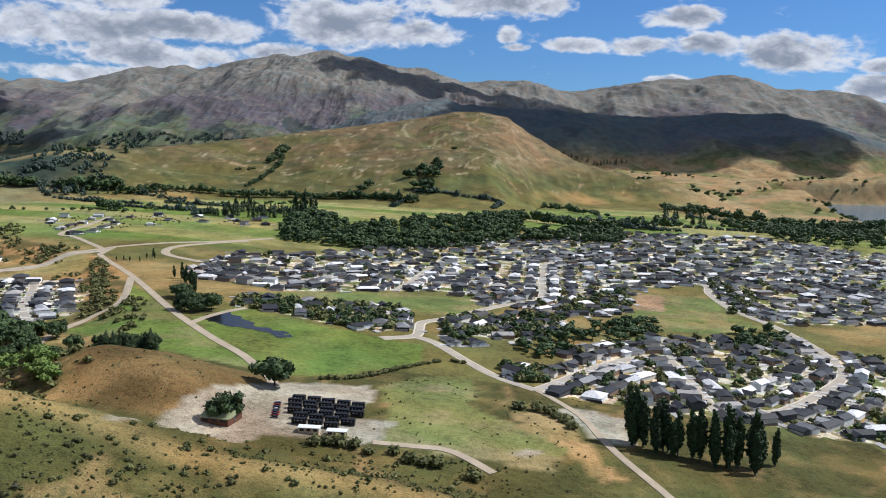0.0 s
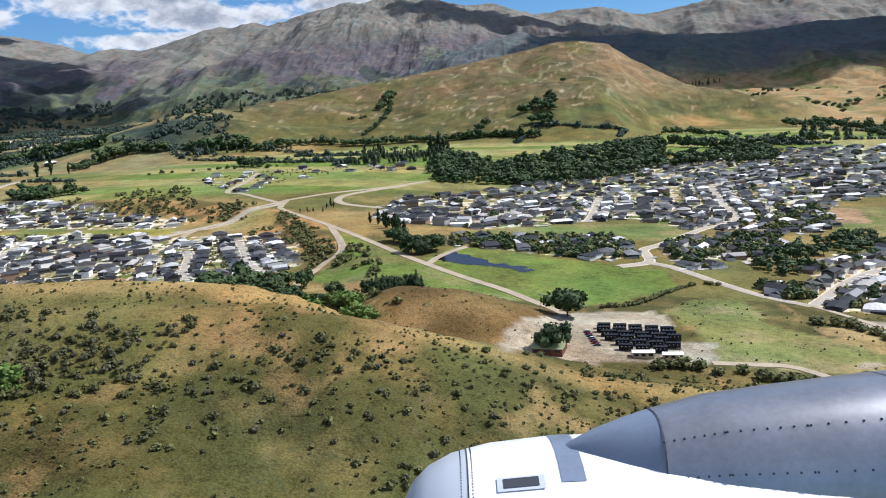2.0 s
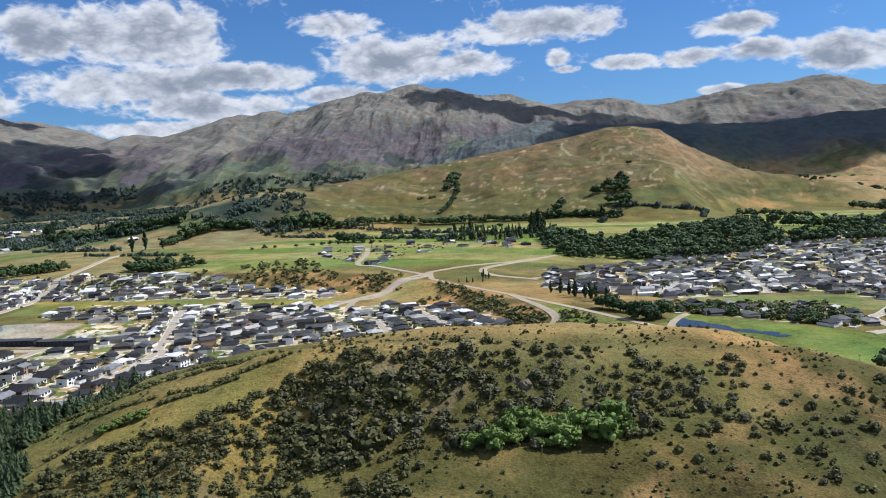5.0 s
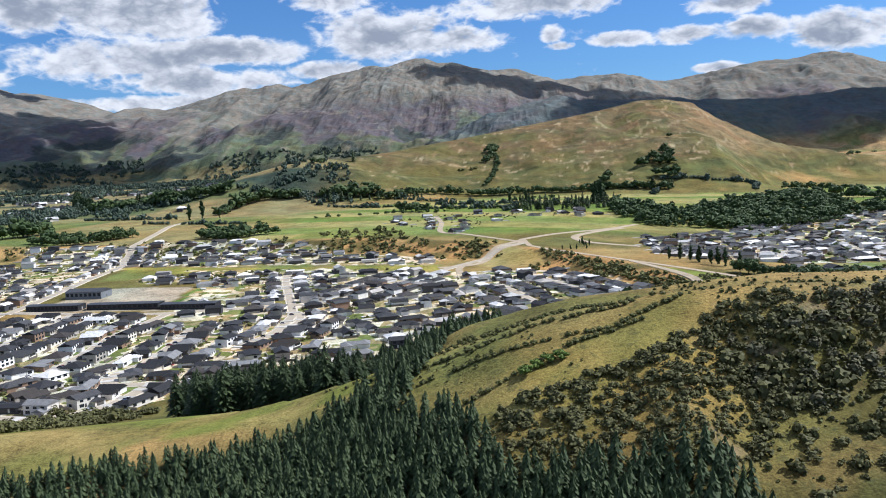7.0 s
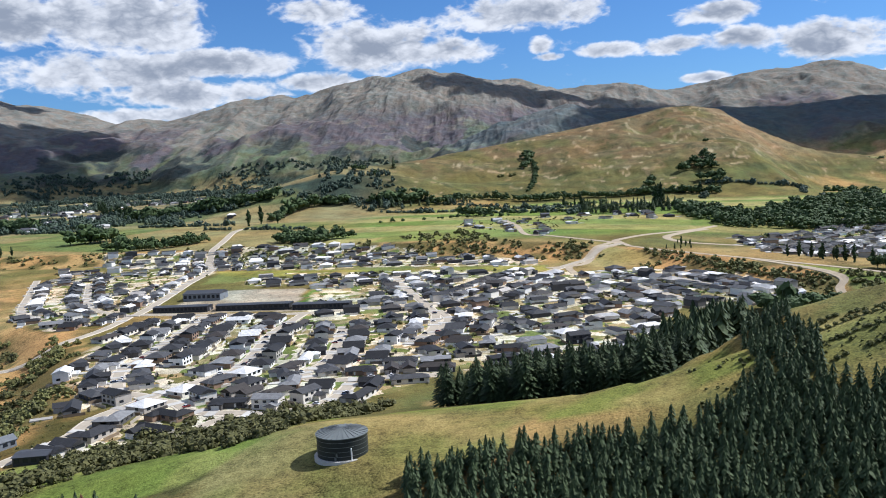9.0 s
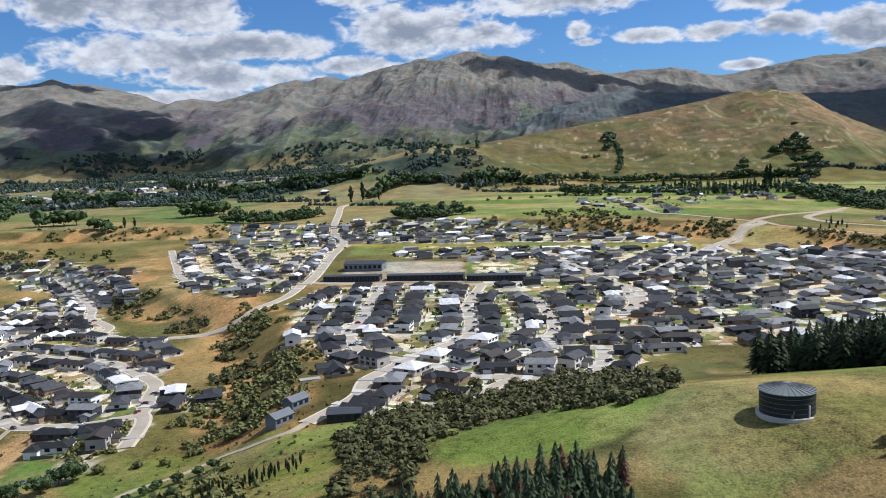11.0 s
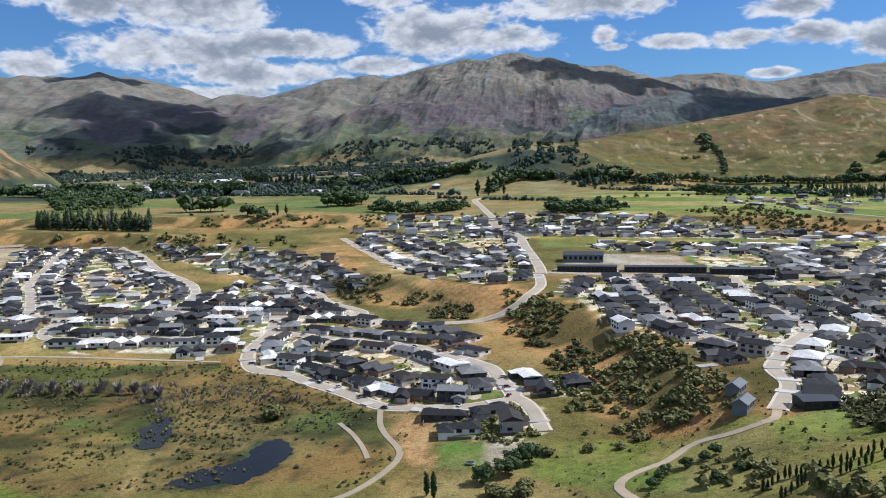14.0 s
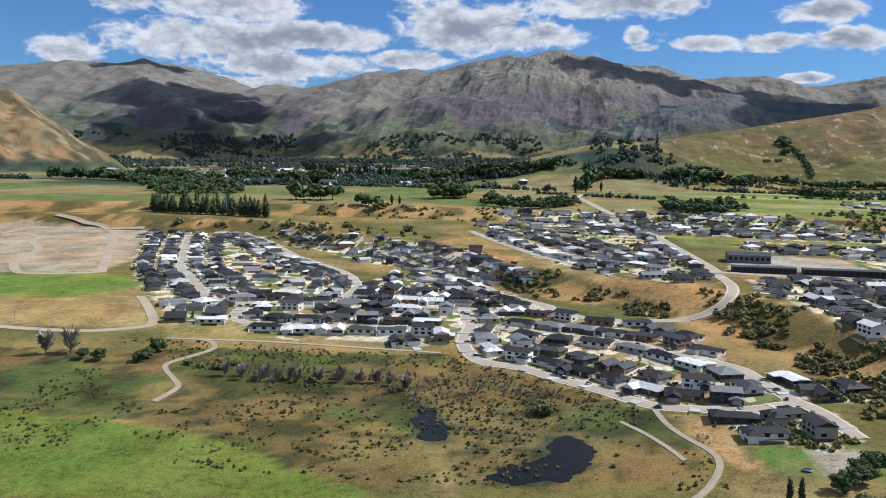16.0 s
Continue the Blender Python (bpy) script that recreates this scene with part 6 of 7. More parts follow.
def core(blobs, k):
    """Rough inner masses of foliage, so that crowns are not thin as paper."""
    vs, fs, base = [], [], 0
    for x, y, z, rx, ry, rz in blobs:
        bm = bmesh.new()
        bmesh.ops.create_icosphere(bm, subdivisions=1, radius=1)
        v, f = arrays(bm)
        v = v * (0.8 + 0.4 * tr.rand(len(v)))[:, None] * np.array([rx, ry, rz]) * k + np.array([x, y, z])
        vs.append(v)
        fs.append(f + base)
        base += len(v)
    return np.concatenate(vs), np.concatenate(fs)


def merge(a, b):
    return np.concatenate([a[0], b[0]]), np.concatenate([a[1], b[1] + len(a[0])])


def broad_blobs(n, w):
    out = [(0, 0, 0.52, w * 0.38, w * 0.38, 0.36)]
    for i in range(n):
        a, r = i * 2.4 + tr.rand(), w * (0.18 + 0.2 * tr.rand())
        out.append((math.cos(a) * r * 1.25, math.sin(a) * r * 1.25, 0.26 + 0.55 * tr.rand(), w * 0.22, w * 0.22, 0.16 + 0.06 * tr.rand()))
    return out


def broad_crown(n, size, w=1.05):
    b = broad_blobs(9, w)
    return merge(leaves(n, b, size, 0.7), core(b, 0.78))


def far_broad(n, size, w=1.05):
    b = broad_blobs(5, w)
    return merge(leaves(n, b, size, 0.7), core(b, 0.85))


def poplar_crown(n, size):
    b = [(tr.normal() * 0.012, tr.normal() * 0.012, 0.1 + 0.085 * i, r, r, 0.09) for i, r in enumerate((0.05, 0.085, 0.105, 0.115, 0.12, 0.115, 0.105, 0.09, 0.07, 0.045))]
    return merge(leaves(n, b, size, 0.65), core(b, 0.75))


def shrub_crown(n, size):
    b = [(0, 0, 0.42, 0.5, 0.5, 0.42)] + [(math.cos(a) * 0.4, math.sin(a) * 0.4, 0.3 + 0.15 * tr.rand(), 0.32, 0.32, 0.3) for a in (0.3, 1.9, 3.4, 4.9)]
    return merge(leaves(n, b, size, 0.75, 0.7), core(b, 0.7))


def conifer_crown(tiers, spikes):
    """Tiers of drooping boughs round the trunk, narrowing to the leader."""
    vs, fs = [], []
    for i in range(tiers):
        t = i / tiers
        r, z = 0.25 * (1 - t ** 1.5) ** 0.8 + 0.015, 0.08 + 0.84 * t
        for k in range(spikes):
            a = (k + tr.rand() * 0.8 + i * 0.37) * 2 * math.pi / spikes
            q, da = r * (0.6 + 0.6 * tr.rand()), 0.95 * math.pi / spikes
            dz = 0.03 * tr.normal()
            n = len(vs)
            up = 1.3 / tiers
            vs += [(math.cos(a) * q * 0.1, math.sin(a) * q * 0.1, z + up + dz), (math.cos(a - da) * q * 0.72, math.sin(a - da) * q * 0.72, z + 0.3 * up + dz), (math.cos(a) * q, math.sin(a) * q, z - 0.2 * up + dz), (math.cos(a + da) * q * 0.72, math.sin(a + da) * q * 0.72, z + 0.3 * up + dz)]
            fs += [(n, n + 1, n + 2), (n, n + 2, n + 3)]
    n = len(vs)
    vs += [(0.022, 0, 0.86), (-0.014, 0.02, 0.86), (-0.014, -0.02, 0.86), (0, 0, 1.0)]
    fs += [(n, n + 1, n + 3), (n + 1, n + 2, n + 3), (n + 2, n, n + 3)]
    return np.array(vs), np.array(fs)


def twigs(n):
    """A leafless crown of thin branches."""
    vs, fs = [], []
    for k in range(n):
        a, z0, l = tr.rand() * 6.28, 0.1 + 0.4 * tr.rand(), 0.3 + 0.35 * tr.rand()
        up = 0.35 + 0.5 * tr.rand()
        x, y = math.cos(a), math.sin(a)
        tip = (x * l * (1 - up * 0.6), y * l * (1 - up * 0.6), z0 + l * up * 1.3)
        w = 0.012 + 0.016 * tr.rand()
        i = len(vs)
        vs += [(-y * w, x * w, z0), (y * w, -x * w, z0 + 0.02), (tip[0], tip[1], tip[2]), (tip[0] * 0.75 + 0.05, tip[1] * 0.75, tip[2] * 0.98)]
        fs += [(i, i + 1, i + 2), (i, i + 2, i + 3)]
    return np.array(vs), np.array(fs)


LEAF = {"broad": M_BROAD, "poplar": M_POPLAR, "conifer": M_CONIFER, "shrub": M_SHRUB, "grey": M_GREY, "lime": M_LIME, "bare": M_BARE, "rust": M_RUST}
TREE_TAGS = {
    "broad": ("broadleaf_tree", "round-crowned dark green tree beside the fields", "tree", "broadleaf trees"),
    "poplar": ("poplar_tree", "tall narrow dark green poplar in a row", "tree", "poplars"),
    "conifer": ("conifer_tree", "dark green conifer with drooping tiers of branches", "conifer", "conifers"),
    "shrub": ("shrub", "low dark shrub on the dry grass slope", "shrub", "shrubs on the slope"),
    "grey": ("grey_shrub", "low grey-green shrub on the dry grass slope", "shrub", "grey shrubs on the slope"),
    "lime": ("willow_tree", "fresh green bushy tree in a damp hollow", "tree", "fresh green trees"),
    "bare": ("bare_tree", "leafless grey willow at the wetland edge", "tree", "bare trees"),
    "rust": ("dead_conifer", "rust-brown dying conifer in the plantation", "conifer", "dying conifers"),
}


def raw(name, va, mat):
    me = bpy.data.meshes.new(name)
    fill_mesh(me, va[0], va[1])
    me.materials.append(mat)
    return me


NEAR_KINDS = {
    "broad": [(stem(0.03, 0.5, 0.02), broad_crown(900, 0.035)) for i in range(3)],
    "poplar": [(stem(0.02, 0.5), poplar_crown(700, 0.022)) for i in range(3)],
    "conifer": [(stem(0.016, 0.9), conifer_crown(24, 15)) for i in range(4)],
    "rust": [(stem(0.016, 0.9), conifer_crown(18, 11)) for i in range(2)],
    "shrub": [(stem(0.05, 0.3), shrub_crown(170, 0.09)) for i in range(3)],
    "grey": [(stem(0.05, 0.3), shrub_crown(150, 0.10)) for i in range(3)],
    "lime": [(stem(0.03, 0.5), broad_crown(500, 0.05, 1.2)) for i in range(2)],
    "bare": [(stem(0.03, 0.6), twigs(110)) for i in range(3)],
}
near_mesh = {k: [(raw("trunk", a, M_BARK), raw("crown", b, LEAF[k])) for a, b in v] for k, v in NEAR_KINDS.items()}
SMALL = [(0, 0, 0.42, 0.46, 0.46, 0.42), (0.35, 0.12, 0.32, 0.32, 0.32, 0.3), (-0.3, 0.28, 0.36, 0.32, 0.32, 0.32), (-0.1, -0.4, 0.3, 0.32, 0.32, 0.28)]
FAR_KINDS = {
    "broad": [join(merge(stem(0.03, 0.5, 0, 4), far_broad(80, 0.085))) for i in range(3)],
    "poplar": [join(poplar_crown(80, 0.055)) for i in range(2)],
    "conifer": [join(conifer_crown(10, 7)) for i in range(3)],
    "shrub": [join(merge(leaves(36, SMALL, 0.17, 0.75, 0.7), core(SMALL, 0.72))) for i in range(3)],
    "grey": [join(merge(leaves(110, [(0, 0, 0.4, 0.5, 0.5, 0.4), (0.4, 0.1, 0.3, 0.32, 0.3, 0.28), (-0.3, -0.35, 0.3, 0.32, 0.3, 0.28)], 0.09, 0.75, 0.8), core([(0, 0, 0.38, 0.4, 0.4, 0.34)], 0.7))) for i in range(3)],
    "lime": [join(broad_crown(150, 0.08, 1.2)) for i in range(2)],
    "bare": [join(merge(stem(0.02, 0.5, 0, 4), twigs(50))) for i in range(3)],
    "thicket": [join(merge(leaves(60, b, 0.115, 0.8, 0.9), core(b, 0.62))) for b in ([(0, 0, 0.42, 0.55, 0.5, 0.42), (0.45, 0.1, 0.32, 0.34, 0.34, 0.3), (-0.35, 0.35, 0.35, 0.34, 0.3, 0.34), (-0.2, -0.45, 0.3, 0.36, 0.34, 0.28)], [(0, 0, 0.36, 0.5, 0.6, 0.36), (0.4, -0.35, 0.42, 0.3, 0.3, 0.4), (-0.5, 0.2, 0.28, 0.36, 0.3, 0.26)], [(0.1, 0, 0.48, 0.42, 0.42, 0.5), (-0.4, -0.1, 0.3, 0.36, 0.4, 0.3), (0.3, 0.45, 0.28, 0.36, 0.3, 0.26)])],
    "woods": [join(merge(leaves(34, b, 0.13, 0.8, 0.3), core(b, 0.8))) for b in ([(0, 0, 0.5, 0.4, 0.4, 0.5), (0.5, 0.2, 0.35, 0.35, 0.3, 0.36), (-0.4, 0.3, 0.4, 0.3, 0.32, 0.42)], [(0, 0, 0.42, 0.5, 0.4, 0.42), (0.55, -0.2, 0.5, 0.24, 0.24, 0.52), (-0.5, 0, 0.3, 0.36, 0.3, 0.3)], [(0, 0, 0.55, 0.26, 0.26, 0.55), (0.4, 0.1, 0.45, 0.26, 0.26, 0.45), (-0.35, -0.1, 0.38, 0.32, 0.3, 0.38)])],
    "tiny": [join(leaves(14, [(0, 0, 0.5, 0.5, 0.5, 0.5)], 0.34, 0.6)) for i in range(3)],
}
far_lists = {k: [] for k in FAR_KINDS}
count = {}
LIMIT = {"broad": 130, "poplar": 110, "conifer": 300, "shrub": 260, "grey": 120, "lime": 60, "bare": 60, "rust": 34}


def plant(kind, x, y, h, full):
    """One tree, as a thing of its own or as one of the many farther ones."""
    z = float(ground(x, y)) - 0.05
    turn = tr.rand() * 6.28
    if kind == "rust":
        full = True
    if full and count.get(kind, 0) < LIMIT[kind]:
        count[kind] = count.get(kind, 0) + 1
        name, label, cat, group = TREE_TAGS[kind]
        trunk, crown = near_mesh[kind][tr.randint(len(near_mesh[kind]))]
        ob = new(name)
        ob.matrix_basis = pose(x, y, z, 0, 0, math.degrees(turn)) @ Matrix.Diagonal((h, h, h * (0.9 + 0.2 * tr.rand()), 1))
        tagged(ob, label, cat, group)
        for nm, me in (("trunk", trunk), ("crown", crown)):
            new(nm, me).parent = ob
    else:
        k = "conifer" if kind == "rust" else kind
        far_lists[k].append((tr.randint(len(FAR_KINDS[k])), x, y, z, turn, h, 0.85 + 0.3 * tr.rand()))


for kind, gap, h, line in TREE_ROWS:
    pts = dense(line, gap) if len(line) > 1 else np.array(line, float)
    run, last = [], None
    for p in pts:
        if last is None or np.hypot(*(p - last)) > gap * 0.75:
            last = p
            x, y = p + tr.normal(size=2) * gap * (0.35 if p[1] > 460 else 0.12)
            if gap >= 30 or tr.rand() < 0.9:
                plant(kind, x, y, h * tr.uniform(0.6, 1.15) if y > 460 else h * tr.uniform(0.8, 1.1), y < 460)
for kind, gap, h, share, poly in TREE_PATCHES:
    xs, ys = [p[0] for p in poly], [p[1] for p in poly]
    for gx in np.arange(min(xs), max(xs), gap):
        for gy in np.arange(min(ys), max(ys), gap):
            x, y = gx + tr.uniform(-0.45, 0.45) * gap, gy + tr.uniform(-0.45, 0.45) * gap
            if tr.rand() > share or not point_in(x, y, poly):
                continue
            hh = h * (0.35 + 0.95 * tr.rand() ** 1.5)
            if kind == "plantation":
                full = x > -420 and y > 84
                plant("rust" if tr.rand() < 0.06 and y < 170 else "conifer", x, y, h * tr.uniform(0.72, 1.1), full)
            elif min(road_distance(x, y), 9) > 1.0:
                if kind == "shrub" and gap < 3.2:
                    far_lists["thicket"].append((tr.randint(3), x, y, float(ground(x, y)) - 0.1, tr.rand() * 6.28, hh * 1.1, 0.85 + 0.3 * tr.rand()))
                else:
                    plant(kind, x, y, hh, gap >= 4 and y < 300 or kind == "lime")
# hedges and trees round the pastures of the upper flats
for k in range(480 * 22):
    cu, cv, along = k // 440 - 14, (k // 22) % 20 + 14, (k % 22) / 22
    if (cu * 31 + cv * 17) % 7 > 1:
        continue
    u, v = (cu + along) * 120, cv * 46
    if (cu * 13 + cv * 7) % 5 == 0:
        u, v = cu * 120, (cv + along) * 46
    u, v = u + tr.normal(), v + tr.normal() * 0.5
    x, y = u * 0.96 + v * 0.28, -u * 0.28 + v * 0.96
    if y > 690 and y < 1180 and float(ground(x, y)) < 60 and (x < -480 or y > 850) and road_distance(x, y) > 4:
        far_lists["woods"].append((tr.randint(3), x, y, float(ground(x, y)) - 0.2, tr.rand() * 6.28, 4.6 + 7 * tr.rand() ** 5, 0.85))
# grass tufts and small bushes over the near slopes and the wetland
TUFTS = [(-230, 20, 112, 235, 6500, 0.22, 0.85), (-300, -200, 115, 175, 700, 0.3, 0.9), (-760, -560, 190, 295, 5500, 0.25, 1.0), (-520, -440, 150, 300, 700, 0.25, 0.9), (-140, -60, 240, 290, 300, 0.2, 0.7), (-20, 60, 190, 320, 400, 0.2, 0.8)]
for x0, x1, y0, y1, n, a, b in TUFTS:
    tx, ty = tr.uniform(x0, x1, n), tr.uniform(y0, y1, n)
    keep = fbm(tx, ty, 18, 3, 99) > 0.44
    for x, y in zip(tx[keep], ty[keep]):
        if road_distance(x, y) > 1:
            far_lists["tiny"].append((tr.randint(3), x, y, float(ground(x, y)) - 0.05, tr.rand() * 6.28, a + (b - a) * tr.rand() ** 2, 0.8))
# scrub along the terrace banks
for line, lo, hi, least in ((SCARP_LOW, 2, 9, 0.57), (SCARP_HIGH, 2, 10, 0.5)):
    for k in range(1500):
        i = tr.randint(lo, hi)
        a, b = np.array(line[i]), np.array(line[i + 1])
        p = a + (b - a) * tr.rand() + tr.normal(size=2) * 9
        if fbm(p[:1], p[1:], 22, 3, 77)[0] > least and road_distance(*p) > 2 and not taken.near(p[0], p[1], 7):
            plant("shrub", p[0], p[1], tr.uniform(1.2, 3.2), False)
# garden trees and bushes
for k in range(12000):
    name, poly = SUBURBS[tr.randint(len(SUBURBS))]
    xs, ys = [p[0] for p in poly], [p[1] for p in poly]
    x, y = tr.uniform(min(xs), max(xs)), tr.uniform(min(ys), max(ys))
    old = name.startswith("estate")
    if not point_in(x, y, poly) or taken.near(x, y, 5.6) or road_distance(x, y) < 1.2:
        continue
    if old:
        plant("broad" if tr.rand() < 0.5 else "shrub", x, y, tr.uniform(2.0, 5.0), False)
    elif tr.rand() < 0.4:
        plant("shrub", x, y, tr.uniform(0.7, 2.0), False)
# woods of the western basin and scattered trees on the hills
wx, wy = tr.uniform(-3400, -420, 26000), 930 + 3000 * tr.rand(26000) ** 1.25
wz, belt, dense_wood = ground(wx, wy), fbm(wx * 0.42 + wy * 0.1, wy, 120, 3, 79), fbm(wx, wy, 240, 4, 73)
keep = (wx < -420 - (wy - 900) * 0.12) & (np.abs(wx + 300) < 0.80 * wy) & (wz < 175) & ((belt > 0.60) | (dense_wood > 0.50) & (belt > 0.36))
for x, y, z in zip(wx[keep], wy[keep], wz[keep]):
    far_lists["woods"].append((tr.randint(3), x, y, z - 0.3, tr.rand() * 6.28, tr.uniform(4, 9) * (1 + (y - 900) / 3000), tr.uniform(0.8, 1.4)))
for k in range(600):
    x, y = tr.uniform(330, 1500), tr.uniform(1250, 2400)
    if fbm(np.array([x]), np.array([y]), 120, 4, 57)[0] > 0.57 and abs(x) < 0.62 * y and float(ground(x, y)) > LAKE_LEVEL + 4:
        plant("broad", x, y, tr.uniform(6, 13), False)
for kind, rows in far_lists.items():
    if rows:
        name, label, cat, _ = TREE_TAGS.get(kind, ("thicket_shrub", "olive-green dense scrub on the hillside", "shrub", "") if kind == "thicket" else ("woodland_tree", "dark green mixed woodland trees of the basin", "tree", "") if kind == "woods" else ("grass_tuft", "small dark grass tufts and bushes", "grass", ""))
        tiled("distant_" + name + "s", dict(enumerate(FAR_KINDS[kind])), rows, [{"woods": M_WOODS, "thicket": M_THICKET}.get(kind, LEAF.get(kind, M_SHRUB))], "many " + label.replace(" in a row", "").replace("tall ", "") + " farther off", cat + "s")




# ---- waters ----
def drape(name, poly, lift, mat, label, category, step=0.6):
    """A thin sheet lying on the ground inside an outline."""
    xs, ys = [p[0] for p in poly], [p[1] for p in poly]
    gx, gy = np.arange(min(xs), max(xs) + step, step), np.arange(min(ys), max(ys) + step, step)
    x, y = np.meshgrid(gx, gy)
    keep = inside(x[:-1, :-1] + (fbm(x[:-1, :-1], y[:-1, :-1], 7, 3, 5) - 0.5) * 9, y[:-1, :-1] + (fbm(x[:-1, :-1], y[:-1, :-1], 7, 3, 6) - 0.5) * 9, poly)
    z = ground(x, y) + lift
    n = x.shape[1]
    j, i = np.nonzero(keep)
    a = j * n + i
    me = bpy.data.meshes.new(name)
    fill_mesh(me, np.stack([x, y, z], -1).reshape(-1, 3), np.stack([a, a + 1, a + 1 + n, a + n], -1))
    me.materials.append(mat)
    return tagged(new(name, me), label, category, kind="structure")


for name, c, c2, poly in AREAS:
    if name == "pond":
        drape("water_pond", poly, 0.12, M_WATER, "dark still pond in the reedy wetland", "pond")
drape("water_puddle", PUDDLE, 0.10, M_WATER, "shallow flood water on the green field", "water")
lake = sheet("water_lake", *np.meshgrid(np.array([560.0, 1100, 1700]), np.array([1380.0, 1900, 2420])), np.full((3, 3), LAKE_LEVEL), M_LAKE)
tagged(lake, "blue lake below the eastern downs", "lake", kind="structure")


# ---- clouds above the view, which shade the mountains ----
def cloud(x, y, z, rx, ry, seed):
    """A flat-based cumulus over the place x, y, z, up along the sun's way."""
    at = Vector((x, y, z)) + sun_way * ((1750 - z) / sun_way.z)
    bm = bmesh.new()
    r = random.Random(seed)
    for i in range(16):
        a, q = r.uniform(0, 6.28), math.sqrt(r.random()) * 0.72
        s = r.uniform(0.28, 0.45)
        m = Matrix.Translation((math.cos(a) * q * rx, math.sin(a) * q * ry, r.uniform(0, 60))) @ Matrix.Diagonal((s * rx, s * ry, 70, 1))
        bmesh.ops.create_icosphere(bm, subdivisions=2, radius=1, matrix=m)
    for v in bm.verts:
        v.co += noise.noise_vector(v.co / 90) * 34
    ob = part("cloud", bm, M_CLOUD)
    ob.location = at
    return tagged(ob, "white flat-based cumulus cloud", "cloud", kind="stuff")


for args in ((-480, 4600, 610, 190, 210, 1), (-300, 4520, 560, 210, 220, 2), (-110, 4480, 510, 220, 240, 3), (150, 4440, 440, 280, 140, 4), (-40, 3700, 300, 230, 330, 5), (480, 4300, 370, 320, 200, 6), (250, 3120, 240, 330, 300, 7),
             (620, 3130, 250, 330, 300, 8), (950, 3080, 240, 330, 300, 9), (1230, 3000, 240, 250, 280, 10), (560, 2820, 160, 360, 220, 11), (920, 2780, 150, 330, 220, 12), (1200, 2760, 160, 200, 180, 13), (900, 3750, 280, 420, 260, 14),
             (-2620, 3960, 410, 240, 220, 15), (-2480, 4130, 400, 260, 200, 16), (-2230, 4040, 340, 250, 230, 17), (-2300, 3800, 280, 340, 240, 18), (-3060, 4520, 600, 190, 90, 19), (-2800, 4510, 580, 150, 70, 20),
             (-2300, 3450, 180, 420, 260, 21), (-1900, 3350, 120, 360, 240, 22), (-2080, 2900, 90, 420, 180, 23)):
    cloud(*args)


# ---- water tank on the hill ----
def ring(bm, r, z0, z1, n=48, r1=None, cap=False):
    """A turned band or cone."""
    r1 = r if r1 is None else r1
    a = [bm.verts.new((math.cos(i * 2 * math.pi / n) * r, math.sin(i * 2 * math.pi / n) * r, z0)) for i in range(n)]
    b = [bm.verts.new((math.cos(i * 2 * math.pi / n) * r1, math.sin(i * 2 * math.pi / n) * r1, z1)) for i in range(n)]
    for i in range(n):
        bm.faces.new((a[i], a[(i + 1) % n], b[(i + 1) % n], b[i]))
    if cap:
        bm.faces.new(a[::-1])
        bm.faces.new(b)


def water_tank(x, y):
    z = float(ground(x, y)) + 0.1
    ob = tagged(new("water_tank"), "round dark steel water tank with a ribbed conical roof", "water tank")
    ob.location = (x, y, z)
    bm = bmesh.new()
    ring(bm, 5.3, -2.0, 0.12, cap=True)
    part("base_slab", bm, M_CONCRETE, ob, "pale concrete ring slab")
    bm = bmesh.new()
    ring(bm, 4.7, 0.0, 4.2, 64, cap=True)
    part("shell", bm, M_TANK, ob)
    for k in range(1, 5):
        bm = bmesh.new()
        ring(bm, 4.75, k * 0.85 - 0.04, k * 0.85 + 0.04, 64)
        part("hoop", bm, M_TANK_RIB, ob)
    bm = bmesh.new()
    ring(bm, 4.9, 4.18, 5.1, 64, 0.6)
    ring(bm, 4.9, 4.05, 4.18, 64)
    ring(bm, 0.6, 5.1, 5.25, 24, cap=True)
    part("roof", bm, M_TANK_ROOF, ob, "grey ribbed metal roof")
    rib = boxed(0.62, 4.86, -0.045, 0.045, -0.02, 0.07)
    me = bpy.data.meshes.new("rib")
    for v in rib.verts:
        v.co.z += 5.12 - (v.co.x - 0.6) * 0.92 / 4.3
    rib.to_mesh(me)
    rib.free()
    me.materials.append(M_TANK_RIB)
    for k in range(28):
        o = new("rib", me)
        o.parent, o.rotation_euler = ob, (0, 0, k * 2 * math.pi / 28)
    a = radians(-62)
    bm = bmesh.new()
    for z0, z1, q in ((0.1, 2.2, 5.0),):
        bmesh.ops.create_cone(bm, segments=10, radius1=0.13, radius2=0.13, depth=z1 - z0, cap_ends=True, matrix=Matrix.Translation((math.cos(a) * q, math.sin(a) * q, (z0 + z1) / 2)))
        bmesh.ops.create_uvsphere(bm, u_segments=8, v_segments=6, radius=0.17, matrix=Matrix.Translation((math.cos(a) * q, math.sin(a) * q, z1)))
    part("pipe", bm, M_TRIM, ob, "white overflow pipe")
    for k in range(2):
        b = radians(-97 + k * 3)
        part("hatch", boxed(math.cos(b) * 4.72 - 0.16, math.cos(b) * 4.72 + 0.16, math.sin(b) * 4.72 - 0.08, math.sin(b) * 4.72 + 0.08, 0.25 + k * 0.7, 0.75 + k * 0.7), M_TANK_RIB, ob)


water_tank(-365.3, 153.0)


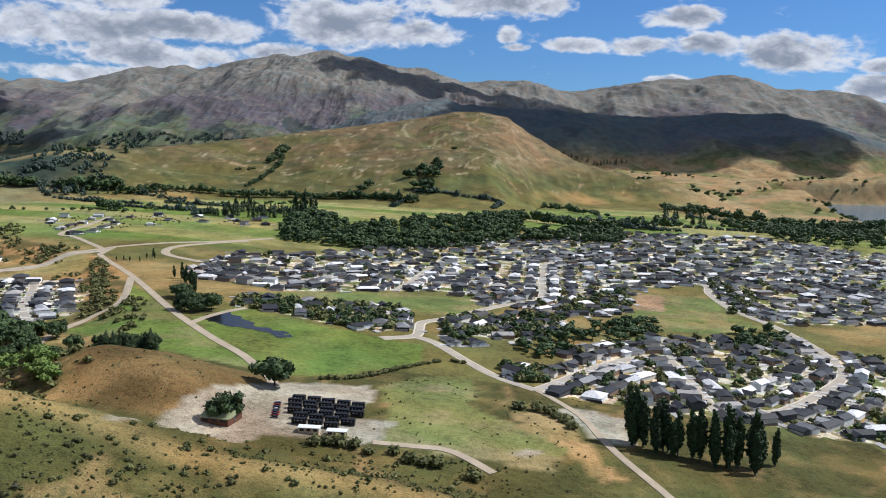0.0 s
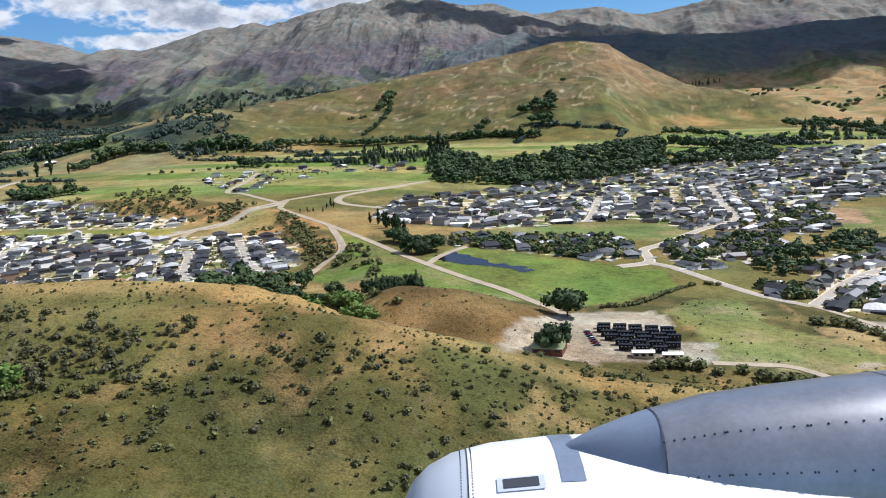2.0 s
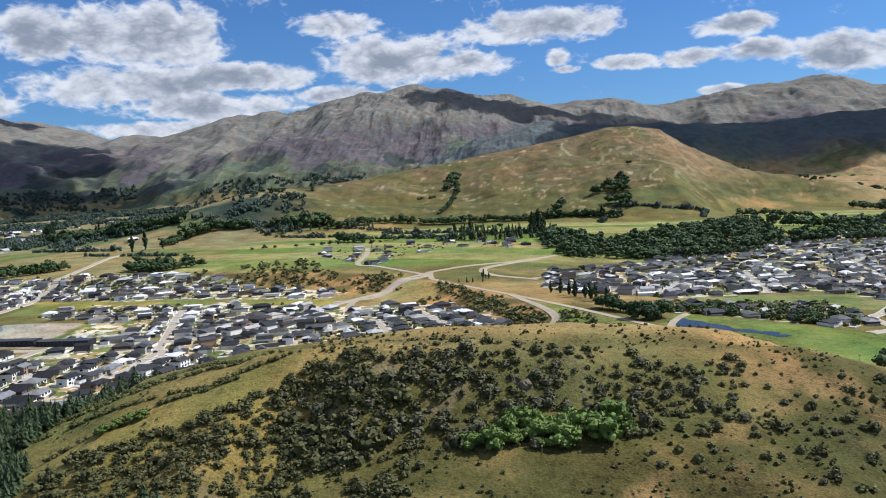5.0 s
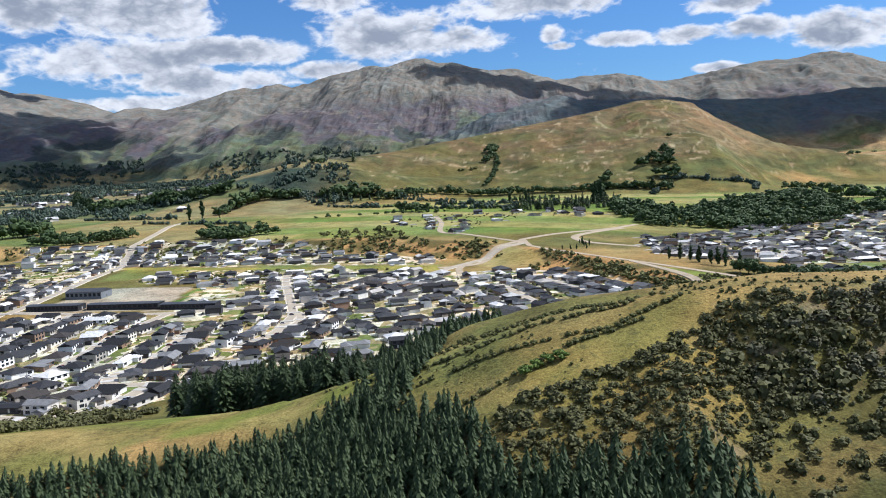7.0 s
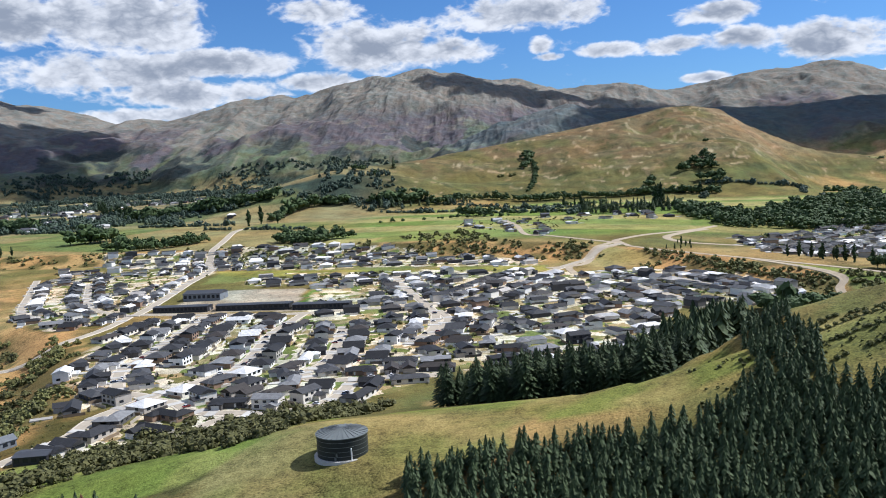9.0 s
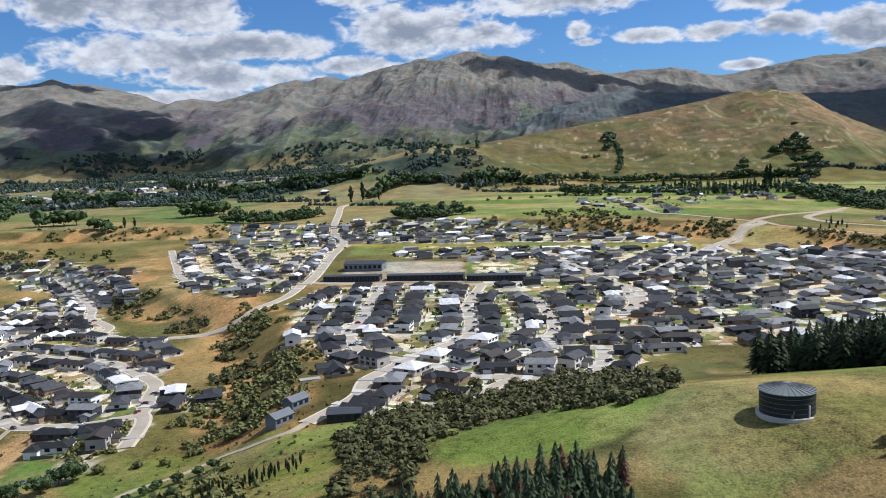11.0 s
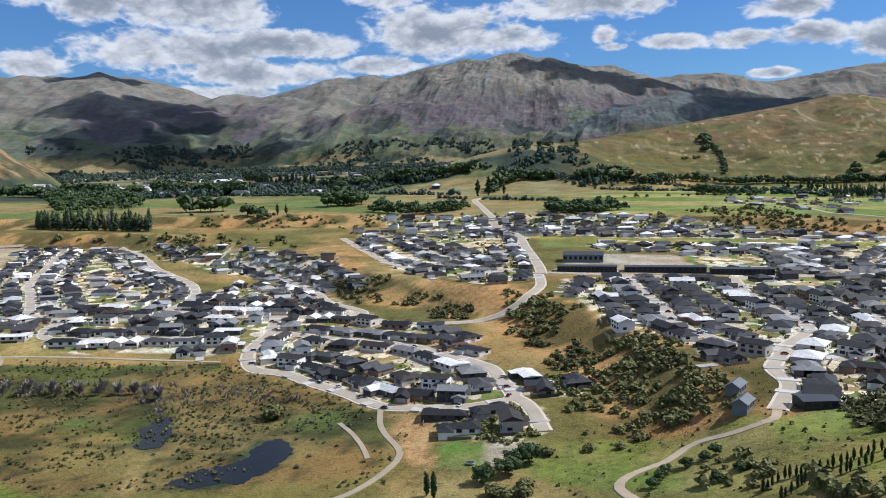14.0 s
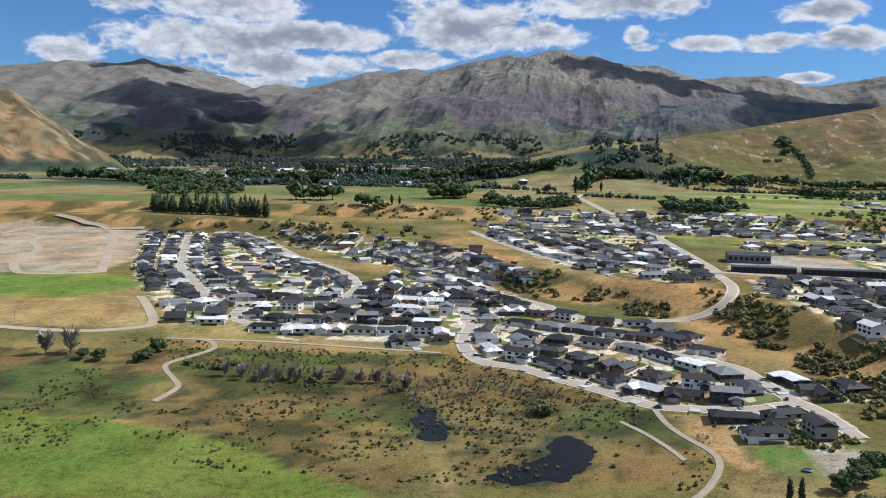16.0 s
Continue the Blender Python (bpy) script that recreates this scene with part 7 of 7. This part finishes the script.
# ---- depot: black cabins in rows, white-roofed offices, shed ----
def cabin(x, y, turn):
    ob = tagged(new("black_cabin"), "black boxed portable cabin standing in the gravel yard", "cabin", "black cabins of the depot")
    part("body", boxed(-2.1, 2.1, -0.85, 0.85, 0.08, 1.55), M_BLACK, ob)
    part("lid", boxed(-2.18, 2.18, -0.92, 0.92, 1.55, 1.66), M_BLACK, ob)
    for sx in (-1.95, 1.95):
        part("skid", boxed(sx - 0.12, sx + 0.12, -0.85, 0.85, -0.3, 0.08), M_BLACK, ob)
    for k in range(3):
        part("vent", boxed(-1.3 + k * 1.15, -1.0 + k * 1.15, -0.89, -0.84, 0.95, 1.15), M_TRIM, ob, "pale square vent")
    part("door", boxed(1.1, 1.7, -0.89, -0.84, 0.12, 1.35), M_DARK, ob)
    return ob


first = None
for r, (n, x0, y0) in enumerate(((5, -46.5, 273.5), (5, -47.0, 269.0), (5, -46.0, 264.5), (4, -45.6, 260.0), (4, -43.0, 255.0), (3, -42.5, 250.0))):
    for k in range(n):
        x, y = x0 + k * 5.1 + rng.uniform(-0.2, 0.2), y0 - k * 0.75 + rng.uniform(-0.2, 0.2)
        m = pose(x, y, float(ground(x, y)) + 0.35, 0, 0, -8 + rng.uniform(-2, 2))
        if first is None:
            first = cabin(x, y, 0)
            first.matrix_basis = m
        else:
            copy_thing(first, m)


def long_building(name, label, x, y, turn, w, d, h, rise, wall, top, category, hip=0.0, windows=6):
    """A plain building with a pitched roof, windows and a door."""
    ob = tagged(new(name), label, category)
    ob.matrix_basis = pose(x, y, float(ground(x, y)) + 0.2, 0, 0, turn)
    bm = bmesh.new()
    walls(bm, -w / 2, w / 2, -d / 2, d / 2, -1.6, h, rise if hip < 0.5 else 0.0, True)
    part("wall", bm, wall, ob)
    bm = bmesh.new()
    roof(bm, -w / 2, w / 2, -d / 2, d / 2, h, rise, 0.3, True, hip)
    part("roof", bm, top, ob)
    for k in range(windows):
        cx = -w / 2 + w * (k + 0.5) / windows
        for s in (-1, 1):
            part("window", boxed(cx - w / windows * 0.3, cx + w / windows * 0.3, s * d / 2 - 0.05, s * d / 2 + 0.05, h * 0.3, h * 0.8), M_GLASS, ob)
    part("door", boxed(w / 2 - 0.05, w / 2 + 0.05, -0.5, 0.5, 0, min(1.3, h * 0.9)), M_DOOR, ob)
    return ob


long_building("site_office", "site office cabin with a white metal roof", -38.2, 243.6, -6, 6.2, 2.6, 1.5, 0.25, M_CREAM, M_WHITEROOF, "site office", 0, 3)
long_building("site_office", "site office cabin with a white metal roof and cream end", -29.8, 242.6, -6, 5.6, 2.6, 1.5, 0.25, M_CREAM, M_WHITEROOF, "site office", 0, 3)
long_building("barn", "brown barn with a pale green metal roof", -65.5, 247.5, -14, 9, 9, 1.5, 1.7, M_BARN, M_GREENROOF, "barn", 0, 3)
long_building("flat_roofed_house", "dark modern house with a solar roof and white side wall", -457.5, 210.5, 8, 8.5, 6.5, 2.0, 0.5, M_DARK, M_DARKROOF, "house", 0, 4)
long_building("gabled_house", "small grey gabled house with a pale metal roof", -473.5, 222.5, 62, 6.6, 3.6, 1.9, 1.3, M_GREYWALL, M_PALEROOF, "house", 0, 3)
long_building("gabled_house", "small grey gabled house beside a gravel drive", -474.5, 210.0, 62, 6.6, 3.6, 1.9, 1.3, M_GREYWALL, M_PALEROOF, "house", 0, 3)
for x, y, w in ((-500, 437, 30), (-461, 436, 40), (-424, 432, 30)):
    long_building("school_block", "long low dark school building with a flat-pitched roof", x, y, -4, w, 8, 2.6, 0.5, M_DARK, M_DARKROOF, "school", 0, 14)
long_building("school_hall", "school hall with a dark sloping roof", -500, 474, -4, 22, 12, 3.6, 1.5, M_GREYWALL, M_DARKROOF, "school", 0, 8)


# ---- cars ----
def car():
    ob = tagged(new("car"), "small parked car at the roadside", "car", "parked cars")
    bm = bmesh.new()
    box(bm, -1.25, 1.25, -0.5, 0.5, 0.16, 0.46)
    bmesh.ops.bevel(bm, geom=bm.edges[:], offset=0.08, segments=1, affect="EDGES")
    part("body", bm, M_CAR, ob)
    bm = bmesh.new()
    vs = box(bm, -0.8, 0.7, -0.45, 0.45, 0.45, 0.80)
    for v in vs[4:]:
        v.co.x *= 0.72
        v.co.y *= 0.85
    part("cabin", bm, M_GLASS, ob)
    part("roof_panel", boxed(-0.55, 0.48, -0.37, 0.37, 0.80, 0.83), M_CAR, ob)
    for sx in (-0.78, 0.78):
        for sy in (-0.48, 0.48):
            bm = bmesh.new()
            bmesh.ops.create_cone(bm, segments=10, radius1=0.19, radius2=0.19, depth=0.14, cap_ends=True, matrix=Matrix.Translation((sx, sy, 0.19)) @ Matrix.Rotation(radians(90), 4, "X"))
            part("wheel", bm, M_TYRE, ob)
    return ob


car_ob = None
spots = []
for kind, width, line in ROAD_LINES:
    if kind != "a":
        continue
    t = np.gradient(line, axis=0)
    for (x, y), (tx, ty) in zip(line, t):
        if rng.random() < (0.055 if y < 360 else 0.03):
            q, side = math.hypot(tx, ty), rng.choice((-1, 1))
            spots.append((x - ty / q * side * width * 0.36, y + tx / q * side * width * 0.36, math.degrees(math.atan2(ty, tx)), 0.28))
for k in range(7):
    spots.append((-52.5 + 0.3 * k, 268 - 2.4 * k, 5, 0.05))
for x, y, turn in houses[:260]:
    if rng.random() < 0.35:
        ox, oy = rng.choice((3.2, -3.2)) + rng.uniform(-0.5, 0.5), -7.2
        spots.append((x + ox * math.cos(turn) - oy * math.sin(turn), y + ox * math.sin(turn) + oy * math.cos(turn), math.degrees(turn) + 90, 0.34))
rng.shuffle(spots)
for x, y, turn, lift in sorted(spots, key=lambda q: q[1] + rng.uniform(0, 120))[:125]:
    m = pose(x, y, float(ground(x, y)) + lift, 0, 0, turn + rng.choice((0, 180)))
    if car_ob is None:
        car_ob = car()
        car_ob.matrix_basis = m
    else:
        copy_thing(car_ob, m)


# ---- poles, pylon, fences, small things ----
def power_pole(x, y, h):
    ob = tagged(new("power_pole"), "slim pale power pole beside the path", "power pole", "power poles")
    ob.location = (x, y, float(ground(x, y)) - 0.1)
    bm = bmesh.new()
    bmesh.ops.create_cone(bm, segments=8, radius1=0.14, radius2=0.09, depth=h, cap_ends=True, matrix=Matrix.Translation((0, 0, h / 2)))
    part("pole", bm, M_POLE, ob)
    part("crossarm", boxed(-0.7, 0.7, -0.06, 0.06, h - 0.5, h - 0.38), M_POLE, ob)
    for k in (-0.6, 0, 0.6):
        part("insulator", boxed(k - 0.05, k + 0.05, -0.05, 0.05, h - 0.38, h - 0.2), M_TRIM, ob)


for x, y, h in ((-734, 293, 4.6), (-692, 288, 4.8), (-777, 302, 4.6), (-817, 306, 4.8), (-650, 285, 4.4), (-66, 300, 5.5)):
    power_pole(x, y, h)


def pylon(x, y, h):
    ob = tagged(new("pylon"), "grey lattice steel transmission pylon", "pylon")
    ob.location = (x, y, float(ground(x, y)) - 0.2)

    def bar(name, a, b, t):
        a, b = Vector(a), Vector(b)
        bm = bmesh.new()
        m = Matrix.Translation((a + b) / 2) @ (b - a).to_track_quat("Z", "Y").to_matrix().to_4x4()
        box(bm, -t, t, -t, t, -(b - a).length / 2, (b - a).length / 2, m)
        part(name, bm, M_STEEL, ob)
    lv = [(0, 2.4), (h * 0.35, 1.5), (h * 0.65, 0.8), (h * 0.85, 0.6), (h, 0.15)]
    for (z0, r0), (z1, r1) in zip(lv[:-1], lv[1:]):
        for sx, sy in ((1, 1), (1, -1), (-1, -1), (-1, 1)):
            bar("leg", (sx * r0, sy * r0, z0), (sx * r1, sy * r1, z1), 0.11)
            bar("brace", (sx * r0, sy * r0, z0), (-sy * r1, sx * r1, z1), 0.07)
    for z, r in ((h * 0.65, 3.4), (h * 0.78, 2.8), (h * 0.90, 2.2)):
        bar("arm", (-r, 0, z), (r, 0, z), 0.12)


pylon(-868, 640, 15)
pylon(-905, 1015, 26)

# fences between the lots, as many thin boards
slat = bmesh.new()
box(slat, -3.2, 3.2, -0.05, 0.05, -0.5, 0.95)
sv, sf = arrays(slat)
runs = []
for x, y, turn in houses:
    for ox, oy, a in ((5.7, 1.5, 90), (-5.7, 1.5, 90), (0.0, 5.8, 0)):
        if rng.random() < 0.62:
            px, py = x + ox * math.cos(turn) - oy * math.sin(turn), y + ox * math.sin(turn) + oy * math.cos(turn)
            if road_distance(px, py) > 2.5:
                runs.append((0, px, py, float(ground(px, py)), turn + radians(a), 1.0, 1.0))
tiled("garden_fences", {0: (sv, sf, np.zeros(len(sf), int))}, runs, [M_FENCE], "timber garden fences between the house lots", "fence")

# scattered homes among the western woods
places = []
for k in range(500):
    x, y = tr.uniform(-1900, -560), tr.uniform(950, 2100)
    if abs(x + 300) < 0.8 * y and float(ground(x, y)) < 75 and fbm(np.array([x]), np.array([y]), 130, 3, 19)[0] > 0.55 and x < -480 - (y - 900) * 0.12:
        places.append((rng.choice(plans), x, y, float(ground(x, y)) + 0.4, rng.uniform(0, 3), rng.uniform(1.2, 1.8), 1.3))
tiled("woodland_house_walls", far_w, places, [M_WALL_FAR], "pale walls of homes scattered among distant woods", "houses")
tiled("woodland_house_roofs", far_r, places, [M_ROOF_FAR], "roofs of homes scattered among distant woods", "houses")


# trampoline on the lawn
tramp = tagged(new("trampoline"), "round black trampoline on a lawn", "trampoline")
tramp.location = (-541, 202, float(ground(-541, 202)))
bm = bmesh.new()
ring(bm, 1.05, 0.42, 0.48, 24, cap=True)
part("mat", bm, M_DARK, tramp)
bm = bmesh.new()
ring(bm, 1.25, 0.40, 0.50, 24, 1.05)
part("rim", bm, M_STEEL, tramp)
for k in range(5):
    a = k * 2 * math.pi / 5
    part("leg", boxed(math.cos(a) * 1.1 - 0.04, math.cos(a) * 1.1 + 0.04, math.sin(a) * 1.1 - 0.04, math.sin(a) * 1.1 + 0.04, -0.1, 0.42), M_STEEL, tramp)

# rock outcrops on the bluff
for x, y, s in ((-186, 150, 1.0), (-179, 148, 0.8), (-196, 150, 0.9), (-168, 150, 0.8), (-205, 147, 1.0), (-152, 160, 0.7), (-174, 146, 0.7)):
    bm = bmesh.new()
    for i in range(4):
        m = pose(rng.uniform(-1.4, 1.4) * s, rng.uniform(-0.8, 0.8) * s, rng.uniform(-0.3, 0.5) * s, rng.uniform(0, 90), rng.uniform(0, 90), 0) @ Matrix.Diagonal((s * rng.uniform(0.7, 1.4), s * rng.uniform(0.6, 1), s * rng.uniform(0.7, 1.3), 1))
        bmesh.ops.create_icosphere(bm, subdivisions=2, radius=1, matrix=m)
    for v in bm.verts:
        v.co += noise.noise_vector(v.co * 1.6) * 0.6 * s
    ob = part("rock_outcrop", bm, M_ROCK)
    ob.location = (x, y, float(ground(x, y)) - 0.5 * s)
    tagged(ob, "craggy pale brown rock outcrop on the hillside", "rock", "rock outcrops")


# ---- the aircraft's engine, as it hangs beside the window ----
ENGINE = Matrix.Translation((-75.48, 0.41, 91.57)) @ Matrix(((0.9954, 0.0484, 0.0821, 0), (0.0724, 0.1760, -0.9817, 0), (-0.0620, 0.9832, 0.1717, 0), (0, 0, 0, 1)))
engine = tagged(new("jet_engine"), "white jet engine nacelle under a bare metal pylon fairing", "jet engine")
engine.matrix_basis = ENGINE
AXIS_Y, AXIS_Z = -2.40, -5.2
PROFILE = [(-0.23, 0.60), (-0.265, 0.70), (-0.255, 0.80), (-0.20, 0.92), (-0.10, 1.02), (0.05, 1.10), (0.14, 1.125), (0.30, 1.165), (0.64, 1.205), (0.9, 1.22), (1.4, 1.23), (2.2, 1.23), (3.0, 1.19), (3.8, 1.05)]


def turned(x, r, phi):
    return (x, AXIS_Y + r * math.cos(phi), AXIS_Z + r * math.sin(phi))


def radius_at(x):
    return float(np.interp(x, [p[0] for p in PROFILE[2:]], [p[1] for p in PROFILE[2:]]))


def lathe(profile, n=72):
    bm = bmesh.new()
    rows = [[bm.verts.new(turned(x, r, i * 2 * math.pi / n)) for i in range(n)] for x, r in profile]
    for a, b in zip(rows[:-1], rows[1:]):
        for i in range(n):
            f = bm.faces.new((a[i], b[i], b[(i + 1) % n], a[(i + 1) % n]))
            f.smooth = True
    bmesh.ops.recalc_face_normals(bm, faces=bm.faces[:])
    return bm


part("inlet_lip", lathe(PROFILE[:7]), M_LIP, engine, "pale grey rounded inlet lip")
part("cowl", lathe(PROFILE[6:]), M_COWL, engine, "glossy white painted cowl")
part("inlet_duct", lathe([(-0.23, 0.60), (0.1, 0.80), (0.8, 0.86), (0.9, 0.05)]), M_DARK, engine)


def strip(name, pts, half, lift, mat, label=""):
    """A narrow band along a line of (x, angle) on the cowl."""
    bm = bmesh.new()
    rows = []
    for (x, p), (x2, p2) in zip(pts, pts[1:] + [(2 * pts[-1][0] - pts[-2][0], 2 * pts[-1][1] - pts[-2][1])]):
        r = radius_at(x) + lift
        d = Vector((x2 - x, (p2 - p) * r)).normalized()
        rows.append([bm.verts.new(turned(x - d.y * half, radius_at(x - d.y * half) + lift, p + d.x * half / r)), bm.verts.new(turned(x + d.y * half, radius_at(x + d.y * half) + lift, p - d.x * half / r))])
    for a, b in zip(rows[:-1], rows[1:]):
        bm.faces.new((a[0], a[1], b[1], b[0]))
    part(name, bm, mat, engine, label)


strip("seam", [(0.14, a / 20) for a in range(-24, 30)], 0.004, 0.003, M_SEAM)
for row in (0.10, 0.165):
    bm = bmesh.new()
    for a in range(-20, 60):
        c = Vector(turned(row, radius_at(row) + 0.001, a / 40))
        bmesh.ops.create_uvsphere(bm, u_segments=6, v_segments=4, radius=0.005, matrix=Matrix.Translation(c))
    part("rivet_row", bm, M_SEAM, engine)


def pad(name, x0, x1, p0, p1, lift, mat, label=""):
    bm = bmesh.new()
    n = 6
    g = [[bm.verts.new(turned(x0 + (x1 - x0) * i / n, radius_at(x0 + (x1 - x0) * i / n) + lift, p0 + (p1 - p0) * j / n)) for j in range(n + 1)] for i in range(n + 1)]
    for i in range(n):
        for j in range(n):
            bm.faces.new((g[i][j], g[i + 1][j], g[i + 1][j + 1], g[i][j + 1]))
    part(name, bm, mat, engine, label)


pad("vent_frame", 0.30, 0.57, 0.375, 0.475, 0.006, M_LIP, "grey frame of a vent")
# no hole is cut: a dark pad paints the shade inside the vent
pad("vent_opening", 0.335, 0.535, 0.39, 0.455, 0.010, M_SEAM, "flat dark pad for the shade inside a vent")
pad("grey_panel", 0.66, 0.80, -0.2, 0.44, 0.004, M_FAIRING)

# the fairing on top: x, crest height, half width
LOFT = [(0.70, -1.22, 0.02), (0.76, -1.175, 0.13), (0.93, -1.095, 0.24), (1.10, -1.035, 0.32), (1.26, -0.985, 0.38), (1.60, -0.895, 0.46), (2.05, -0.835, 0.52), (2.65, -0.762, 0.56), (3.3, -0.70, 0.58), (4.2, -0.66, 0.6)]


def fairing_point(i, k, n=28, out=0.0):
    x, top, half = LOFT[i]
    a = math.pi * k / n
    low = -1.62
    return (x, low + (top - low + out) * abs(math.sin(a)) ** 0.62, AXIS_Z + 0.12 + (half + out) * math.copysign(abs(math.cos(a)) ** 0.75, math.cos(a)))


for name, a, b, mat in (("nose_fairing", 0, 4, M_FAIRING), ("pylon_fairing", 4, 9, M_METAL)):
    bm = bmesh.new()
    rows = [[bm.verts.new(fairing_point(i, k)) for k in range(29)] for i in range(a, b + 1)]
    for r, s in zip(rows[:-1], rows[1:]):
        for k in range(28):
            bm.faces.new((r[k], s[k], s[k + 1], r[k + 1])).smooth = True
    bmesh.ops.recalc_face_normals(bm, faces=bm.faces[:])
    part(name, bm, mat, engine, "bare brushed metal fairing" if mat == M_METAL else "blue-grey painted nose of the fairing")
for i in (4, 7):
    bm = bmesh.new()
    rows = [[bm.verts.new(Vector(fairing_point(i, k, out=0.003)) + Vector((d, 0, 0))) for k in range(29)] for d in (-0.005, 0.005)]
    for k in range(28):
        bm.faces.new((rows[0][k], rows[1][k], rows[1][k + 1], rows[0][k + 1]))
    part("seam", bm, M_SEAM, engine)
for k in (3, 7):
    bm = bmesh.new()
    for i in range(4, 9):
        for t in np.arange(0, 1, 0.16):
            p, q = Vector(fairing_point(i, k)), Vector(fairing_point(i + 1, k))
            bmesh.ops.create_uvsphere(bm, u_segments=6, v_segments=4, radius=0.008, matrix=Matrix.Translation(p.lerp(q, t)))
    part("rivet_row", bm, M_SEAM, engine)
